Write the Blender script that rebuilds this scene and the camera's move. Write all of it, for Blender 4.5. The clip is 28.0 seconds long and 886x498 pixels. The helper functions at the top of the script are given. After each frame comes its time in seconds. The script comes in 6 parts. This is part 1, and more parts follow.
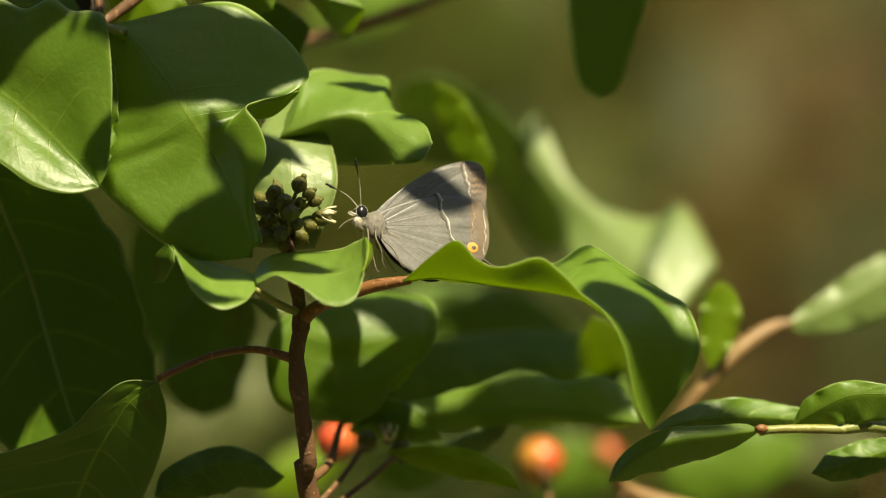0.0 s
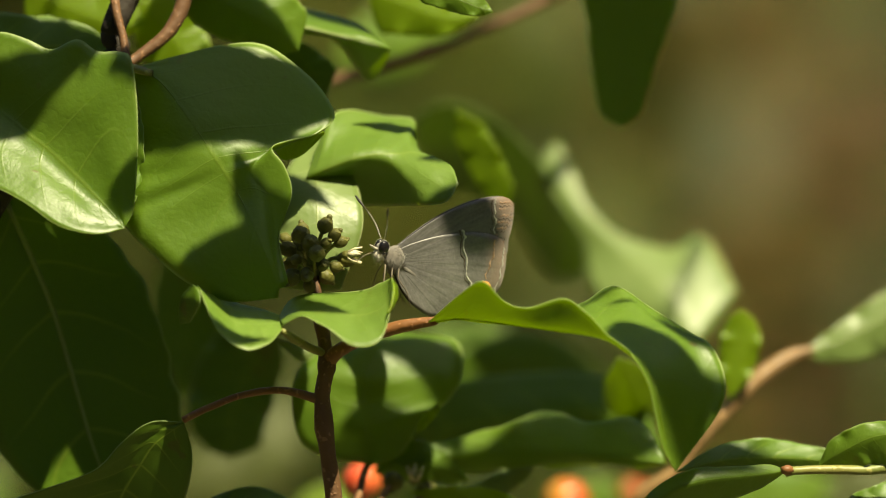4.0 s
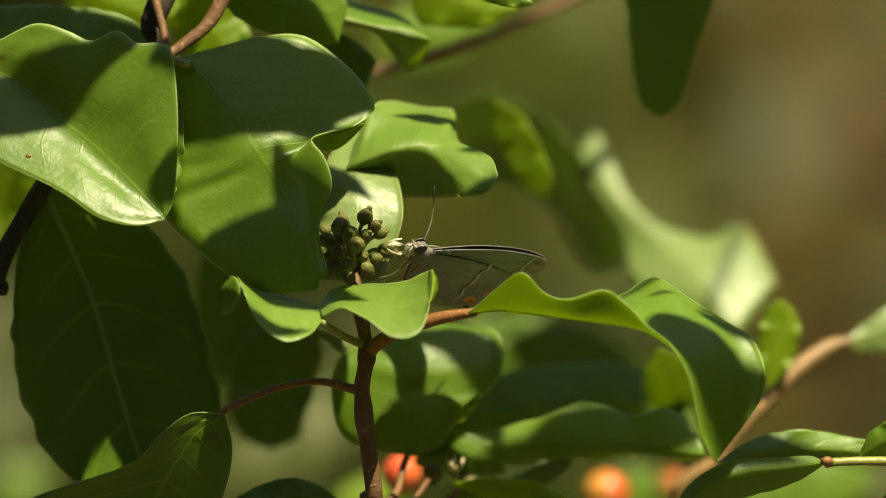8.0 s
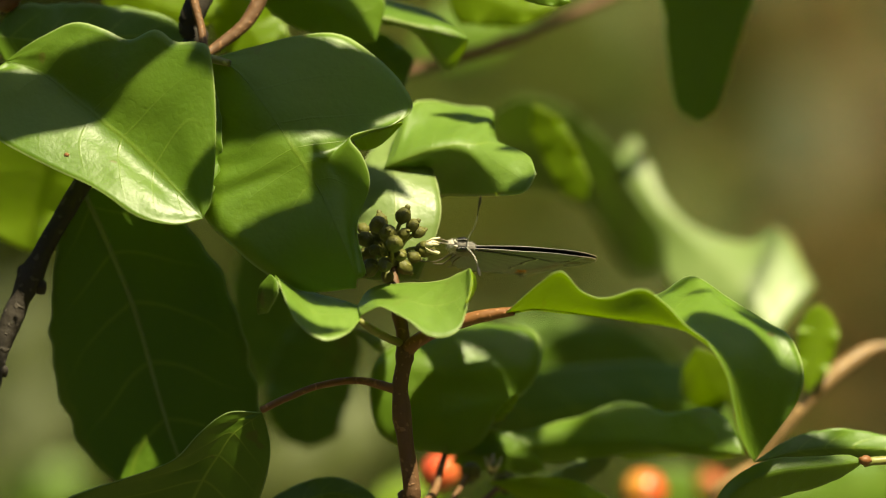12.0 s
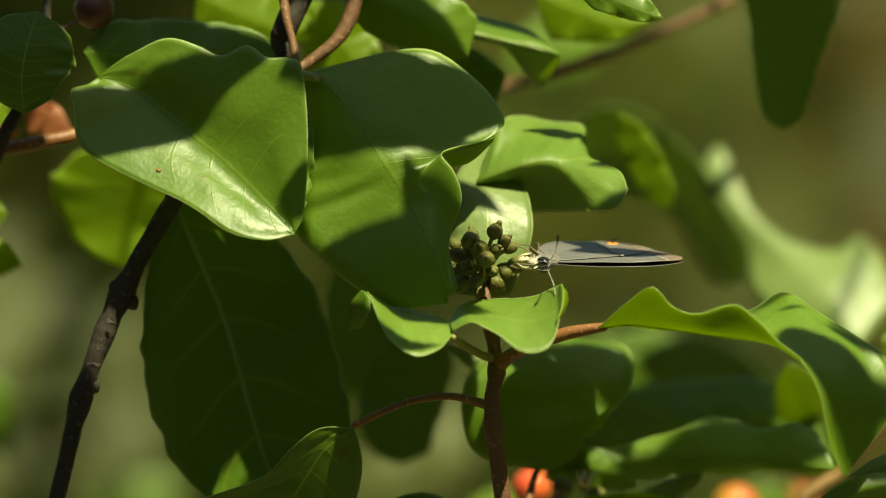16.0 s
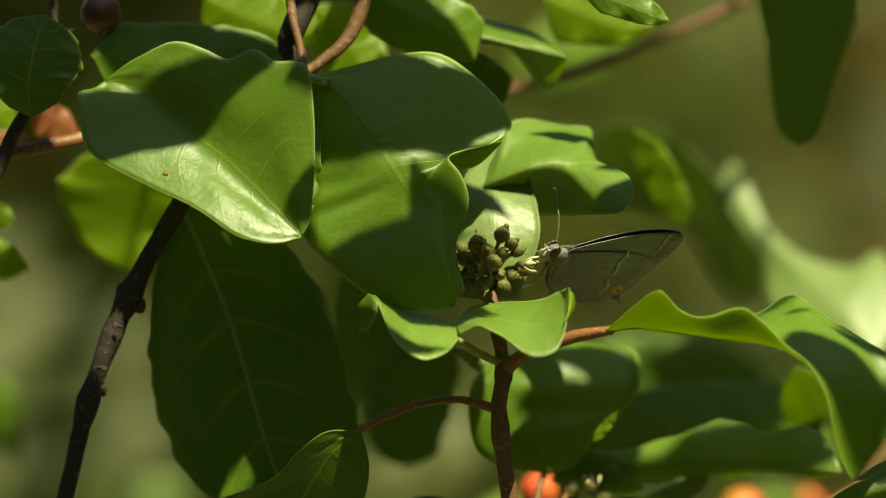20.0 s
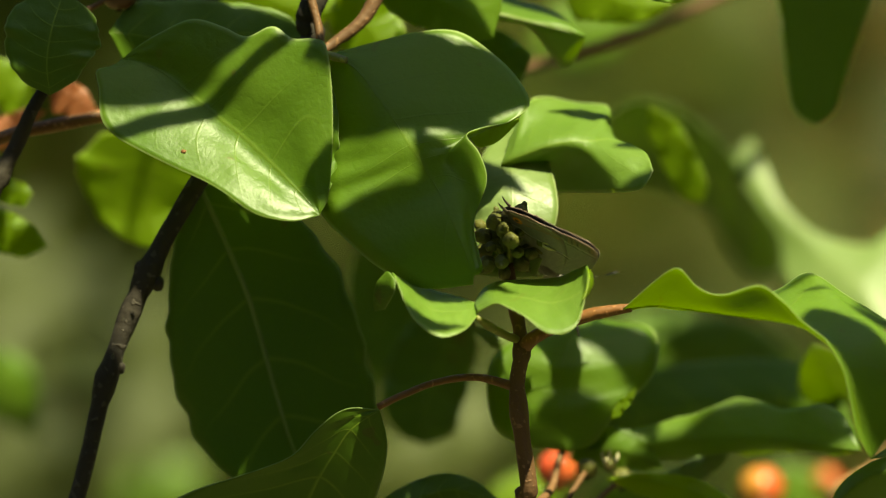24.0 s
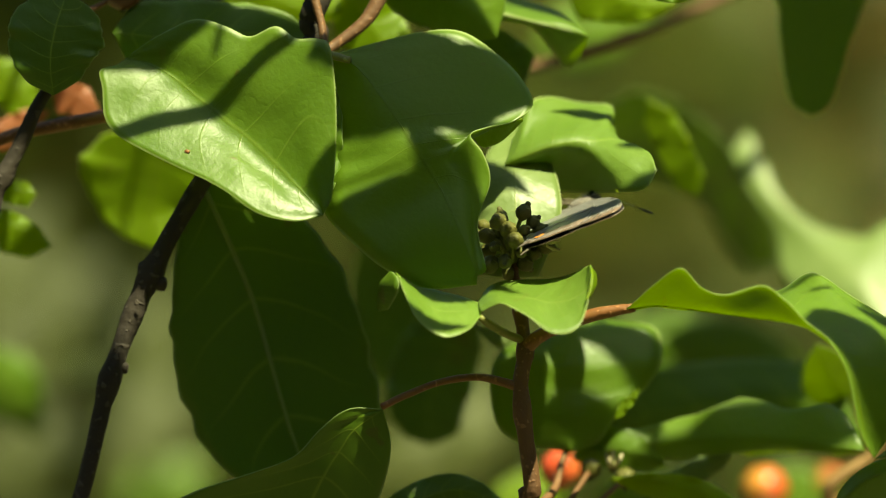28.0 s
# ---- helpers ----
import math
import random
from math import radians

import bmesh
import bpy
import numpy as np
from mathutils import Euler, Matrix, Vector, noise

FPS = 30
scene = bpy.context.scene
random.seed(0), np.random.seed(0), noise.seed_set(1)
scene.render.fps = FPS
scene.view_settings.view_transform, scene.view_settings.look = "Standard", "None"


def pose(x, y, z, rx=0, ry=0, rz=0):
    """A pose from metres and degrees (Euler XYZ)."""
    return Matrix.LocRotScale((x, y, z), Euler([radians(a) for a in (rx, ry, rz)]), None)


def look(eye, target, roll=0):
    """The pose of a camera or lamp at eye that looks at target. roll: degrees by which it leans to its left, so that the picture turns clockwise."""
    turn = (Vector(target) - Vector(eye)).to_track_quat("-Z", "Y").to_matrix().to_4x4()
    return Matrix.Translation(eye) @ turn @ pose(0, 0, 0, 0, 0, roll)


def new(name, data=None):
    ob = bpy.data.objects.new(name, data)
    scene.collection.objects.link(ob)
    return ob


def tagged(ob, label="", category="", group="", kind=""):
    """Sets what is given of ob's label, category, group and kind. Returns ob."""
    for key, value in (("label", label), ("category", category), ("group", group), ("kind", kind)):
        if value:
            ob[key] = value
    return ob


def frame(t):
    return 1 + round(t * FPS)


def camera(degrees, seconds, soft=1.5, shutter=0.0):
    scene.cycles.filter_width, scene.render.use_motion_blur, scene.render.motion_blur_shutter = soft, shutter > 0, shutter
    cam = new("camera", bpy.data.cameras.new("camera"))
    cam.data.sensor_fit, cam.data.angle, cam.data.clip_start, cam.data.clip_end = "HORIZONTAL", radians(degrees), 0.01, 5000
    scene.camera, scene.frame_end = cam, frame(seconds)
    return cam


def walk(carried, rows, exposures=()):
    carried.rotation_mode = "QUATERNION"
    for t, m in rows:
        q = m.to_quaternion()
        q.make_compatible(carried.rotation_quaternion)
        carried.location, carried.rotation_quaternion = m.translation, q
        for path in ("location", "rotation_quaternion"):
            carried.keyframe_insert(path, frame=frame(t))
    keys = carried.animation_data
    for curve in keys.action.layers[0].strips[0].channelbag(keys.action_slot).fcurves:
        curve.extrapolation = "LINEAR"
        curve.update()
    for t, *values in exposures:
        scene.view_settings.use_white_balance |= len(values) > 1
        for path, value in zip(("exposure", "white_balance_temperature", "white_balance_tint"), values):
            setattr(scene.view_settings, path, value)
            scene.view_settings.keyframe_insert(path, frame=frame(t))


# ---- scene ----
# Alder buckthorn sprig with a small hairstreak feeding on its buds. Plan in millimetres
# round the sprig's centre: x to the right, y away, z up; the centre stands 1.2 m over the ground.
HEIGHT = 1.2
DISTANCE = 1.5

# ---- camera: a long lens on a tripod, panned by hand (time, pan, tilt in degrees) ----
cam = camera(4.788, 28.0, soft=1.1)
cam.data.dof.use_dof = True
cam.data.dof.focus_distance = DISTANCE
cam.data.dof.aperture_fstop = 7.5
cam.data.dof.aperture_blades = 9
walk(cam, [(t, pose(0, -DISTANCE, HEIGHT, 90 + tilt, 0, pan)) for t, pan, tilt in (
    (0.0, -0.482, -0.159),
    (0.5, -0.445, -0.211),
    (1.0, -0.421, -0.196),
    (1.5, -0.440, -0.121),
    (2.0, -0.445, -0.065),
    (2.5, -0.431, 0.084),
    (4.5, -0.269, 0.044),
    (5.0, -0.169, 0.030),
    (5.5, -0.094, 0.051),
    (6.0, -0.054, 0.113),
    (6.5, -0.035, 0.094),
    (7.0, -0.047, 0.050),
    (7.5, -0.033, 0.019),
    (8.0, -0.127, 0.015),
    (8.5, -0.150, -0.000),
    (9.0, -0.164, -0.061),
    (9.5, -0.124, -0.044),
    (10.0, -0.080, -0.014),
    (10.5, -0.047, -0.014),
    (11.0, 0.000, 0.000),
    (11.5, 0.046, -0.014),
    (12.0, 0.079, 0.009),
    (12.5, 0.117, 0.038),
    (14.5, 0.304, 0.075),
    (15.0, 0.482, 0.113),
    (15.5, 0.519, 0.094),
    (16.0, 0.575, 0.094),
    (16.5, 0.589, 0.103),
    (17.0, 0.618, 0.079),
    (17.5, 0.538, 0.103),
    (18.0, 0.571, 0.085),
    (18.5, 0.608, 0.085),
    (19.0, 0.622, 0.052),
    (19.5, 0.570, 0.080),
    (20.0, 0.613, 0.112),
    (20.5, 0.627, 0.089),
    (22.5, 0.655, 0.028),
    (23.0, 0.692, 0.000),
    (23.5, 0.735, 0.028),
    (24.0, 0.711, -0.009),
    (24.5, 0.720, -0.009),
    (25.0, 0.725, -0.005),
    (25.5, 0.711, -0.056),
    (26.0, 0.692, -0.103),
    (26.5, 0.763, -0.009),
    (27.0, 0.725, -0.056),
    (27.5, 0.734, 0.047),
    (28.0, 0.730, -0.009),
)],
     exposures=[(t, stops, kelvin, tint) for t, stops, kelvin, tint in (
         (0, 1.02, 7400, 2), (9, 1.08, 7400, 2), (10.5, 1.22, 7400, 1), (12.5, 1.20, 7450, -1), (15, 0.98, 7650, -9),
         (20.5, 0.97, 7650, -10), (23, 1.14, 7700, -12), (24, 1.18, 7700, -13), (25, 1.26, 7700, -13), (28, 1.26, 7700, -13))])

# ---- daylight ----
SUN = Vector((0.28, -0.46, 0.84)).normalized()
world = bpy.data.worlds.new("sky")
scene.world = world
world.use_nodes = True
wn = world.node_tree.nodes
sky = wn.new("ShaderNodeTexSky")
sky.sky_type, sky.sun_disc = "NISHITA", False
sky.sun_elevation = math.asin(SUN.z)
sky.sun_rotation = math.atan2(SUN.x, SUN.y)
wn["Background"].inputs["Strength"].default_value = 0.054
world.node_tree.links.new(sky.outputs[0], wn["Background"].inputs["Color"])
sun = new("sun", bpy.data.lights.new("sun", "SUN"))
sun.data.energy, sun.data.angle, sun.data.color = 5.0, radians(0.6), (1.0, 0.91, 0.70)
sun.matrix_world = look(SUN * 20, (0, 0, 0))


# ---- materials ----
def nodes_of(name):
    m = bpy.data.materials.new(name)
    m.use_nodes = True
    nt = m.node_tree
    return m, nt, nt.nodes["Principled BSDF"]


def link(nt, a, b):
    nt.links.new(a, b)


def math_node(nt, op, a, b=None, c=None):
    n = nt.nodes.new("ShaderNodeMath")
    n.operation = op
    for i, v in enumerate((a, b, c)):
        if v is None:
            continue
        if isinstance(v, (int, float)):
            n.inputs[i].default_value = v
        else:
            link(nt, v, n.inputs[i])
    return n.outputs[0]


def noise_node(nt, scale, detail=3.0, coords="Object"):
    tc = nt.nodes.new("ShaderNodeTexCoord")
    n = nt.nodes.new("ShaderNodeTexNoise")
    n.inputs["Scale"].default_value, n.inputs["Detail"].default_value = scale, detail
    link(nt, tc.outputs[coords], n.inputs["Vector"])
    return n.outputs["Fac"]


def mix(nt, fac, a, b):
    n = nt.nodes.new("ShaderNodeMix")
    n.data_type = "RGBA"
    if isinstance(fac, (int, float)):
        n.inputs["Factor"].default_value = fac
    else:
        link(nt, fac, n.inputs["Factor"])
    for key, v in (("A", a), ("B", b)):
        sock = [s for s in n.inputs if s.name == key and s.type == "RGBA"][0]
        if isinstance(v, tuple):
            sock.default_value = (*v, 1)
        else:
            link(nt, v, sock)
    return [s for s in n.outputs if s.type == "RGBA"][0]


def ramp(nt, fac, lo, hi):
    n = nt.nodes.new("ShaderNodeMapRange")
    n.inputs["From Min"].default_value, n.inputs["From Max"].default_value = lo, hi
    link(nt, fac, n.inputs["Value"])
    return n.outputs["Result"]


def bump(nt, height, strength, distance, bsdf):
    n = nt.nodes.new("ShaderNodeBump")
    n.inputs["Strength"].default_value, n.inputs["Distance"].default_value = strength, distance
    link(nt, height, n.inputs["Height"])
    link(nt, n.outputs["Normal"], bsdf.inputs["Normal"])
    return n.outputs["Normal"]


def leaf_material(name, base, light, through_, rough=0.44, veins=0.28, thin=0.30, count=7.5, spots=0.55, wide=1.0):
    """A living leaf: pinnate veins from its own s,t coordinates, mottling at two scales, gloss and light passing through."""
    m, nt, b = nodes_of(name)
    uv = nt.nodes.new("ShaderNodeUVMap")
    sep = nt.nodes.new("ShaderNodeSeparateXYZ")
    link(nt, uv.outputs[0], sep.inputs[0])
    s = sep.outputs[0]
    t = math_node(nt, "ABSOLUTE", math_node(nt, "SUBTRACT", math_node(nt, "MULTIPLY", sep.outputs[1], 2.0), 1.0))
    # side veins run forward and bend towards the tip near the margin
    lag = math_node(nt, "MULTIPLY", math_node(nt, "POWER", t, 1.35), 0.17)
    wob = math_node(nt, "MULTIPLY", math_node(nt, "SUBTRACT", noise_node(nt, 90.0, 1.0), 0.5), 0.05)
    ph = math_node(nt, "MULTIPLY", math_node(nt, "ADD", math_node(nt, "SUBTRACT", s, lag), wob), count)
    saw = math_node(nt, "ABSOLUTE", math_node(nt, "SUBTRACT", math_node(nt, "FRACT", ph), 0.5))
    side = math_node(nt, "SUBTRACT", 1.0, ramp(nt, saw, 0.006 * wide, 0.036 * wide))
    side = math_node(nt, "MULTIPLY", side, math_node(nt, "SUBTRACT", 1.0, ramp(nt, t, 0.35, 0.95)))
    mid = math_node(nt, "SUBTRACT", 1.0, ramp(nt, t, 0.006, 0.032))
    vein = math_node(nt, "MAXIMUM", math_node(nt, "MULTIPLY", side, 0.75), mid)
    rim_light = ramp(nt, t, 0.968, 0.990)
    info = nt.nodes.new("ShaderNodeObjectInfo")
    big, small = noise_node(nt, 70.0, 3.0), noise_node(nt, 1500.0, 2.0)
    tone = math_node(nt, "ADD", math_node(nt, "MULTIPLY", big, 0.7), math_node(nt, "MULTIPLY", small, 0.3))
    col = mix(nt, ramp(nt, tone, 0.32, 0.68), base, light)
    dark = tuple(c * 0.72 for c in base)
    col = mix(nt, math_node(nt, "MULTIPLY", info.outputs["Random"], 0.45), col, dark)
    pale = (light[0] * 1.5 + 0.06, light[1] * 1.3 + 0.06, light[2] * 1.4 + 0.015)
    col = mix(nt, math_node(nt, "MULTIPLY", vein, veins), col, pale)
    # light caught along the margin, painted in as a whitish edge
    col = mix(nt, math_node(nt, "MULTIPLY", rim_light, 0.8), col, (pale[0] + 0.10, pale[1] + 0.10, pale[2] + 0.13))
    blot = ramp(nt, noise_node(nt, 260.0, 1.0), 0.745, 0.76)
    col = mix(nt, math_node(nt, "MULTIPLY", blot, spots), col, (0.12, 0.07, 0.02))
    link(nt, col, b.inputs["Base Color"])
    r = math_node(nt, "ADD", math_node(nt, "MULTIPLY", big, 0.18), rough - 0.09)
    link(nt, r, b.inputs["Roughness"])
    b.inputs["Specular IOR Level"].default_value = 0.55
    crinkle = math_node(nt, "ABSOLUTE", math_node(nt, "SUBTRACT", noise_node(nt, 520.0, 3.0), 0.5))
    h = math_node(nt, "ADD", math_node(nt, "MULTIPLY", vein, -0.14), math_node(nt, "MULTIPLY", crinkle, 0.75))
    h = math_node(nt, "ADD", h, math_node(nt, "MULTIPLY", noise_node(nt, 180.0, 2.0), 0.45))
    nrm = bump(nt, h, 0.5, 0.00036, b)
    tr = nt.nodes.new("ShaderNodeBsdfTranslucent")
    link(nt, mix(nt, math_node(nt, "MULTIPLY", vein, 0.35), through_, tuple(c * 0.6 for c in through_)), tr.inputs["Color"])
    link(nt, nrm, tr.inputs["Normal"])
    ms = nt.nodes.new("ShaderNodeMixShader")
    ms.inputs[0].default_value = thin
    link(nt, b.outputs[0], ms.inputs[1])
    link(nt, tr.outputs[0], ms.inputs[2])
    link(nt, ms.outputs[0], nt.nodes["Material Output"].inputs["Surface"])
    return m


LEAF = leaf_material("leaf_upper", (0.080, 0.150, 0.012), (0.130, 0.214, 0.022), (0.76, 0.98, 0.015))
LEAF_FRESH = leaf_material("leaf_fresh", (0.125, 0.215, 0.030), (0.185, 0.285, 0.050), (0.66, 0.84, 0.05), rough=0.46, thin=0.30, spots=0.15)
LEAF_PALE = leaf_material("leaf_pale", (0.170, 0.245, 0.070), (0.225, 0.305, 0.098), (0.52, 0.64, 0.09), rough=0.42, veins=0.4)
LEAF_DARK = leaf_material("leaf_under", (0.084, 0.168, 0.009), (0.110, 0.200, 0.012), (0.42, 0.62, 0.012), rough=0.5, veins=1.0, thin=0.20, count=6.5, wide=1.7)
LEAF_YOUNG = leaf_material("leaf_young", (0.13, 0.215, 0.010), (0.18, 0.27, 0.015), (0.72, 0.88, 0.02), rough=0.42, thin=0.5)
LEAF_DULL = leaf_material("leaf_yellowing", (0.062, 0.080, 0.014), (0.095, 0.112, 0.024), (0.40, 0.46, 0.06), rough=0.6, thin=0.3)
LEAF_RUST = leaf_material("leaf_rust", (0.30, 0.10, 0.04), (0.42, 0.17, 0.07), (0.75, 0.30, 0.10), rough=0.5, thin=0.4)


def bark_material(name, a, b_, rough=0.7, grain=600.0, relief=0.6):
    m, nt, b = nodes_of(name)
    big, small = noise_node(nt, 120.0, 3.0), noise_node(nt, grain, 4.0)
    col = mix(nt, ramp(nt, big, 0.3, 0.7), a, b_)
    pits = ramp(nt, noise_node(nt, grain * 1.7, 0.0), 0.68, 0.76)
    col = mix(nt, math_node(nt, "MULTIPLY", pits, 0.5), col, tuple(min(1, c * 2.0 + 0.03) for c in b_))
    link(nt, col, b.inputs["Base Color"])
    b.inputs["Roughness"].default_value = rough
    bump(nt, math_node(nt, "ADD", small, math_node(nt, "MULTIPLY", pits, 0.5)), relief, 0.0006, b)
    return m


BARK = bark_material("bark_dark", (0.018, 0.014, 0.010), (0.036, 0.027, 0.018), 0.8)
TWIG = bark_material("twig_brown", (0.112, 0.054, 0.023), (0.170, 0.082, 0.032), 0.66, 900.0, 0.35)
TWIG_RED = bark_material("twig_red", (0.165, 0.066, 0.021), (0.23, 0.098, 0.032), 0.5, 900.0, 0.3)
TWIG_TAN = bark_material("twig_tan", (0.20, 0.12, 0.05), (0.28, 0.165, 0.068), 0.5, 700.0, 0.3)
PETIOLE = bark_material("petiole_green", (0.16, 0.20, 0.045), (0.24, 0.22, 0.06), 0.45, 700.0, 0.2)
BUD = bark_material("bud_green", (0.075, 0.078, 0.014), (0.12, 0.115, 0.02), 0.6, 900.0, 0.5)
FLORET = bark_material("floret_cream", (0.50, 0.44, 0.26), (0.62, 0.56, 0.36), 0.6, 900.0, 0.3)


def berry_material(name, a, b_):
    m, nt, b = nodes_of(name)
    sep = nt.nodes.new("ShaderNodeSeparateXYZ")
    tc = nt.nodes.new("ShaderNodeTexCoord")
    link(nt, tc.outputs["Generated"], sep.inputs[0])
    blend = math_node(nt, "ADD", sep.outputs[0], math_node(nt, "MULTIPLY", noise_node(nt, 300.0, 2.0), 0.5))
    link(nt, mix(nt, ramp(nt, blend, 0.35, 1.1), a, b_), b.inputs["Base Color"])
    b.inputs["Roughness"].default_value = 0.28
    b.inputs["Subsurface Weight"].default_value = 0.2
    b.inputs["Subsurface Radius"].default_value = (0.002, 0.001, 0.0005)
    return m


BERRY = berry_material("berry_red", (0.55, 0.07, 0.035), (0.62, 0.13, 0.045))
BERRY_DARK = berry_material("berry_dark", (0.10, 0.035, 0.02), (0.14, 0.05, 0.03))
BERRY_HALF = berry_material("berry_turning", (0.55, 0.28, 0.05), (0.58, 0.09, 0.035))


def plain(name, col, rough=0.6, vary=0.25, scale=900.0, sheen=0.0):
    m, nt, b = nodes_of(name)
    n, n2 = noise_node(nt, scale, 4.0), noise_node(nt, scale * 0.12, 2.0)
    f = math_node(nt, "ADD", math_node(nt, "MULTIPLY", n, 0.6), math_node(nt, "MULTIPLY", n2, 0.4))
    link(nt, mix(nt, ramp(nt, f, 0.3, 0.7), tuple(c * (1 - vary) for c in col), tuple(min(1, c * (1 + vary)) for c in col)), b.inputs["Base Color"])
    b.inputs["Roughness"].default_value = rough
    b.inputs["Sheen Weight"].default_value = sheen
    bump(nt, n, 0.4, 0.0002, b)
    return m


def wing_material(name, base, light):
    """Scaled wing: fine grain along the wing, faint rays from its root."""
    m, nt, b = nodes_of(name)
    uv = nt.nodes.new("ShaderNodeUVMap")
    sep = nt.nodes.new("ShaderNodeSeparateXYZ")
    link(nt, uv.outputs[0], sep.inputs[0])
    rays = math_node(nt, "ABSOLUTE", math_node(nt, "SUBTRACT", math_node(nt, "FRACT", math_node(nt, "MULTIPLY", sep.outputs[1], 9.0)), 0.5))
    ray = math_node(nt, "SUBTRACT", 1.0, ramp(nt, rays, 0.02, 0.09))
    # rows of scales lie along the wing
    comb = nt.nodes.new("ShaderNodeCombineXYZ")
    link(nt, math_node(nt, "MULTIPLY", sep.outputs[0], 5.0), comb.inputs[0])
    link(nt, math_node(nt, "MULTIPLY", sep.outputs[1], 46.0), comb.inputs[1])
    rows_ = nt.nodes.new("ShaderNodeTexNoise")
    rows_.inputs["Scale"].default_value, rows_.inputs["Detail"].default_value = 1.0, 4.0
    link(nt, comb.outputs[0], rows_.inputs["Vector"])
    n, n2 = noise_node(nt, 2600.0, 3.0), noise_node(nt, 160.0, 3.0)
    f = math_node(nt, "ADD", math_node(nt, "MULTIPLY", n, 0.25), math_node(nt, "MULTIPLY", n2, 0.40))
    f = math_node(nt, "ADD", f, math_node(nt, "MULTIPLY", rows_.outputs["Fac"], 0.35))
    col = mix(nt, ramp(nt, f, 0.36, 0.64), base, light)
    col = mix(nt, math_node(nt, "MULTIPLY", ray, 0.09), col, tuple(c * 0.55 for c in base))
    outer = ramp(nt, sep.outputs[0], 0.80, 0.97)
    col = mix(nt, math_node(nt, "MULTIPLY", outer, 0.6), col, (0.25, 0.15, 0.085))
    link(nt, col, b.inputs["Base Color"])
    b.inputs["Roughness"].default_value = 0.38
    b.inputs["Sheen Weight"].default_value = 0.25
    bump(nt, math_node(nt, "ADD", n, math_node(nt, "MULTIPLY", ray, 0.4)), 0.25, 0.00012, b)
    return m


WING = wing_material("wing_grey", (0.072, 0.068, 0.064), (0.172, 0.166, 0.158))
WING_WHITE = plain("wing_white", (0.52, 0.50, 0.46), 0.6, 0.12)
WING_DARK = plain("wing_dark_line", (0.075, 0.058, 0.044), 0.7)
WING_ORANGE = plain("wing_orange", (0.62, 0.24, 0.04), 0.6)
WING_FRINGE = plain("wing_fringe", (0.30, 0.19, 0.12), 0.7)
WING_INNER = plain("wing_upper_dark", (0.020, 0.015, 0.018), 0.6)
FUR = plain("body_fur", (0.15, 0.135, 0.115), 0.8, 0.45, 1600.0, 0.3)
FUR_PALE = plain("face_fur_pale", (0.46, 0.42, 0.34), 0.8, 0.3, 1600.0, 0.3)
EYE = plain("eye_black", (0.012, 0.011, 0.012), 0.18, 0.1)
ANT_DARK = plain("antenna_dark", (0.018, 0.014, 0.012), 0.5)
ANT_PALE = plain("antenna_pale", (0.60, 0.57, 0.50), 0.6)
LEG_PALE = plain("leg_pale", (0.15, 0.125, 0.09), 0.6)


# ---- mesh building ----
ORIGIN = {}


def world_of(p):
    return Vector((p[0] / 1000, p[1] / 1000, p[2] / 1000 + HEIGHT))


def part(name, data, material, parent, origin, label=""):
    """Links verts/faces(/uv) given in metres as one mesh object under a thing or part, its own origin at origin."""
    verts, faces = data[0], data[1]
    me = bpy.data.meshes.new(name)
    o = Vector(origin)
    me.from_pydata([tuple(Vector(v) - o) for v in verts], [], faces)
    mats = material if isinstance(material, (list, tuple)) else [material]
    for mt in mats:
        me.materials.append(mt)
    if len(data) > 2 and data[2] is not None:
        layer = me.uv_layers.new(name="UVMap")
        uv = data[2]
        idx = np.empty(len(me.loops), dtype=np.int32)
        me.loops.foreach_get("vertex_index", idx)
        layer.data.foreach_set("uv", np.asarray(uv, dtype=np.float32)[idx].ravel())
    if len(data) > 3 and data[3] is not None:
        me.polygons.foreach_set("material_index", np.asarray(data[3], dtype=np.int32))
    me.polygons.foreach_set("use_smooth", np.ones(len(me.polygons), dtype=bool))
    me.update()
    ob = new(name, me)
    ORIGIN[ob.name] = o
    ob.location = o
    if parent is not None:
        ob.parent = parent
        ob.location = o - ORIGIN[parent.name]
    if label:
        tagged(ob, label=label)
    return ob


def thing(name, origin, label, category, group="", kind=""):
    ob = new(name)
    ob.empty_display_size = 0.02
    ob.location = origin
    ORIGIN[ob.name] = Vector(origin)
    return tagged(ob, label, category, group, kind)


def curve(points, n):
    """n points of a smooth line through the given ones."""
    p = np.array([tuple(q) for q in points], dtype=float)
    m = len(p)
    q = np.vstack([2 * p[0] - p[1], p, 2 * p[-1] - p[-2]])
    out = []
    for x in np.linspace(0, m - 1, n):
        i = min(int(x), m - 2)
        t = x - i
        a, b, c, d = q[i:i + 4]
        out.append(0.5 * (2 * b + (c - a) * t + (2 * a - 5 * b + 4 * c - d) * t * t + (3 * b - a - 3 * c + d) * t ** 3))
    return np.array(out)


def merge(*pieces):
    v, f, u, mi = [], [], [], []
    for p in pieces:
        k = len(v)
        v += [tuple(x) for x in p[0]]
        f += [tuple(i + k for i in q) for q in p[1]]
        u += list(p[2]) if len(p) > 2 and p[2] is not None else [(0.0, 0.5)] * len(p[0])
        mi += list(p[3]) if len(p) > 3 and p[3] is not None else [0] * len(p[1])
    return v, f, u, mi


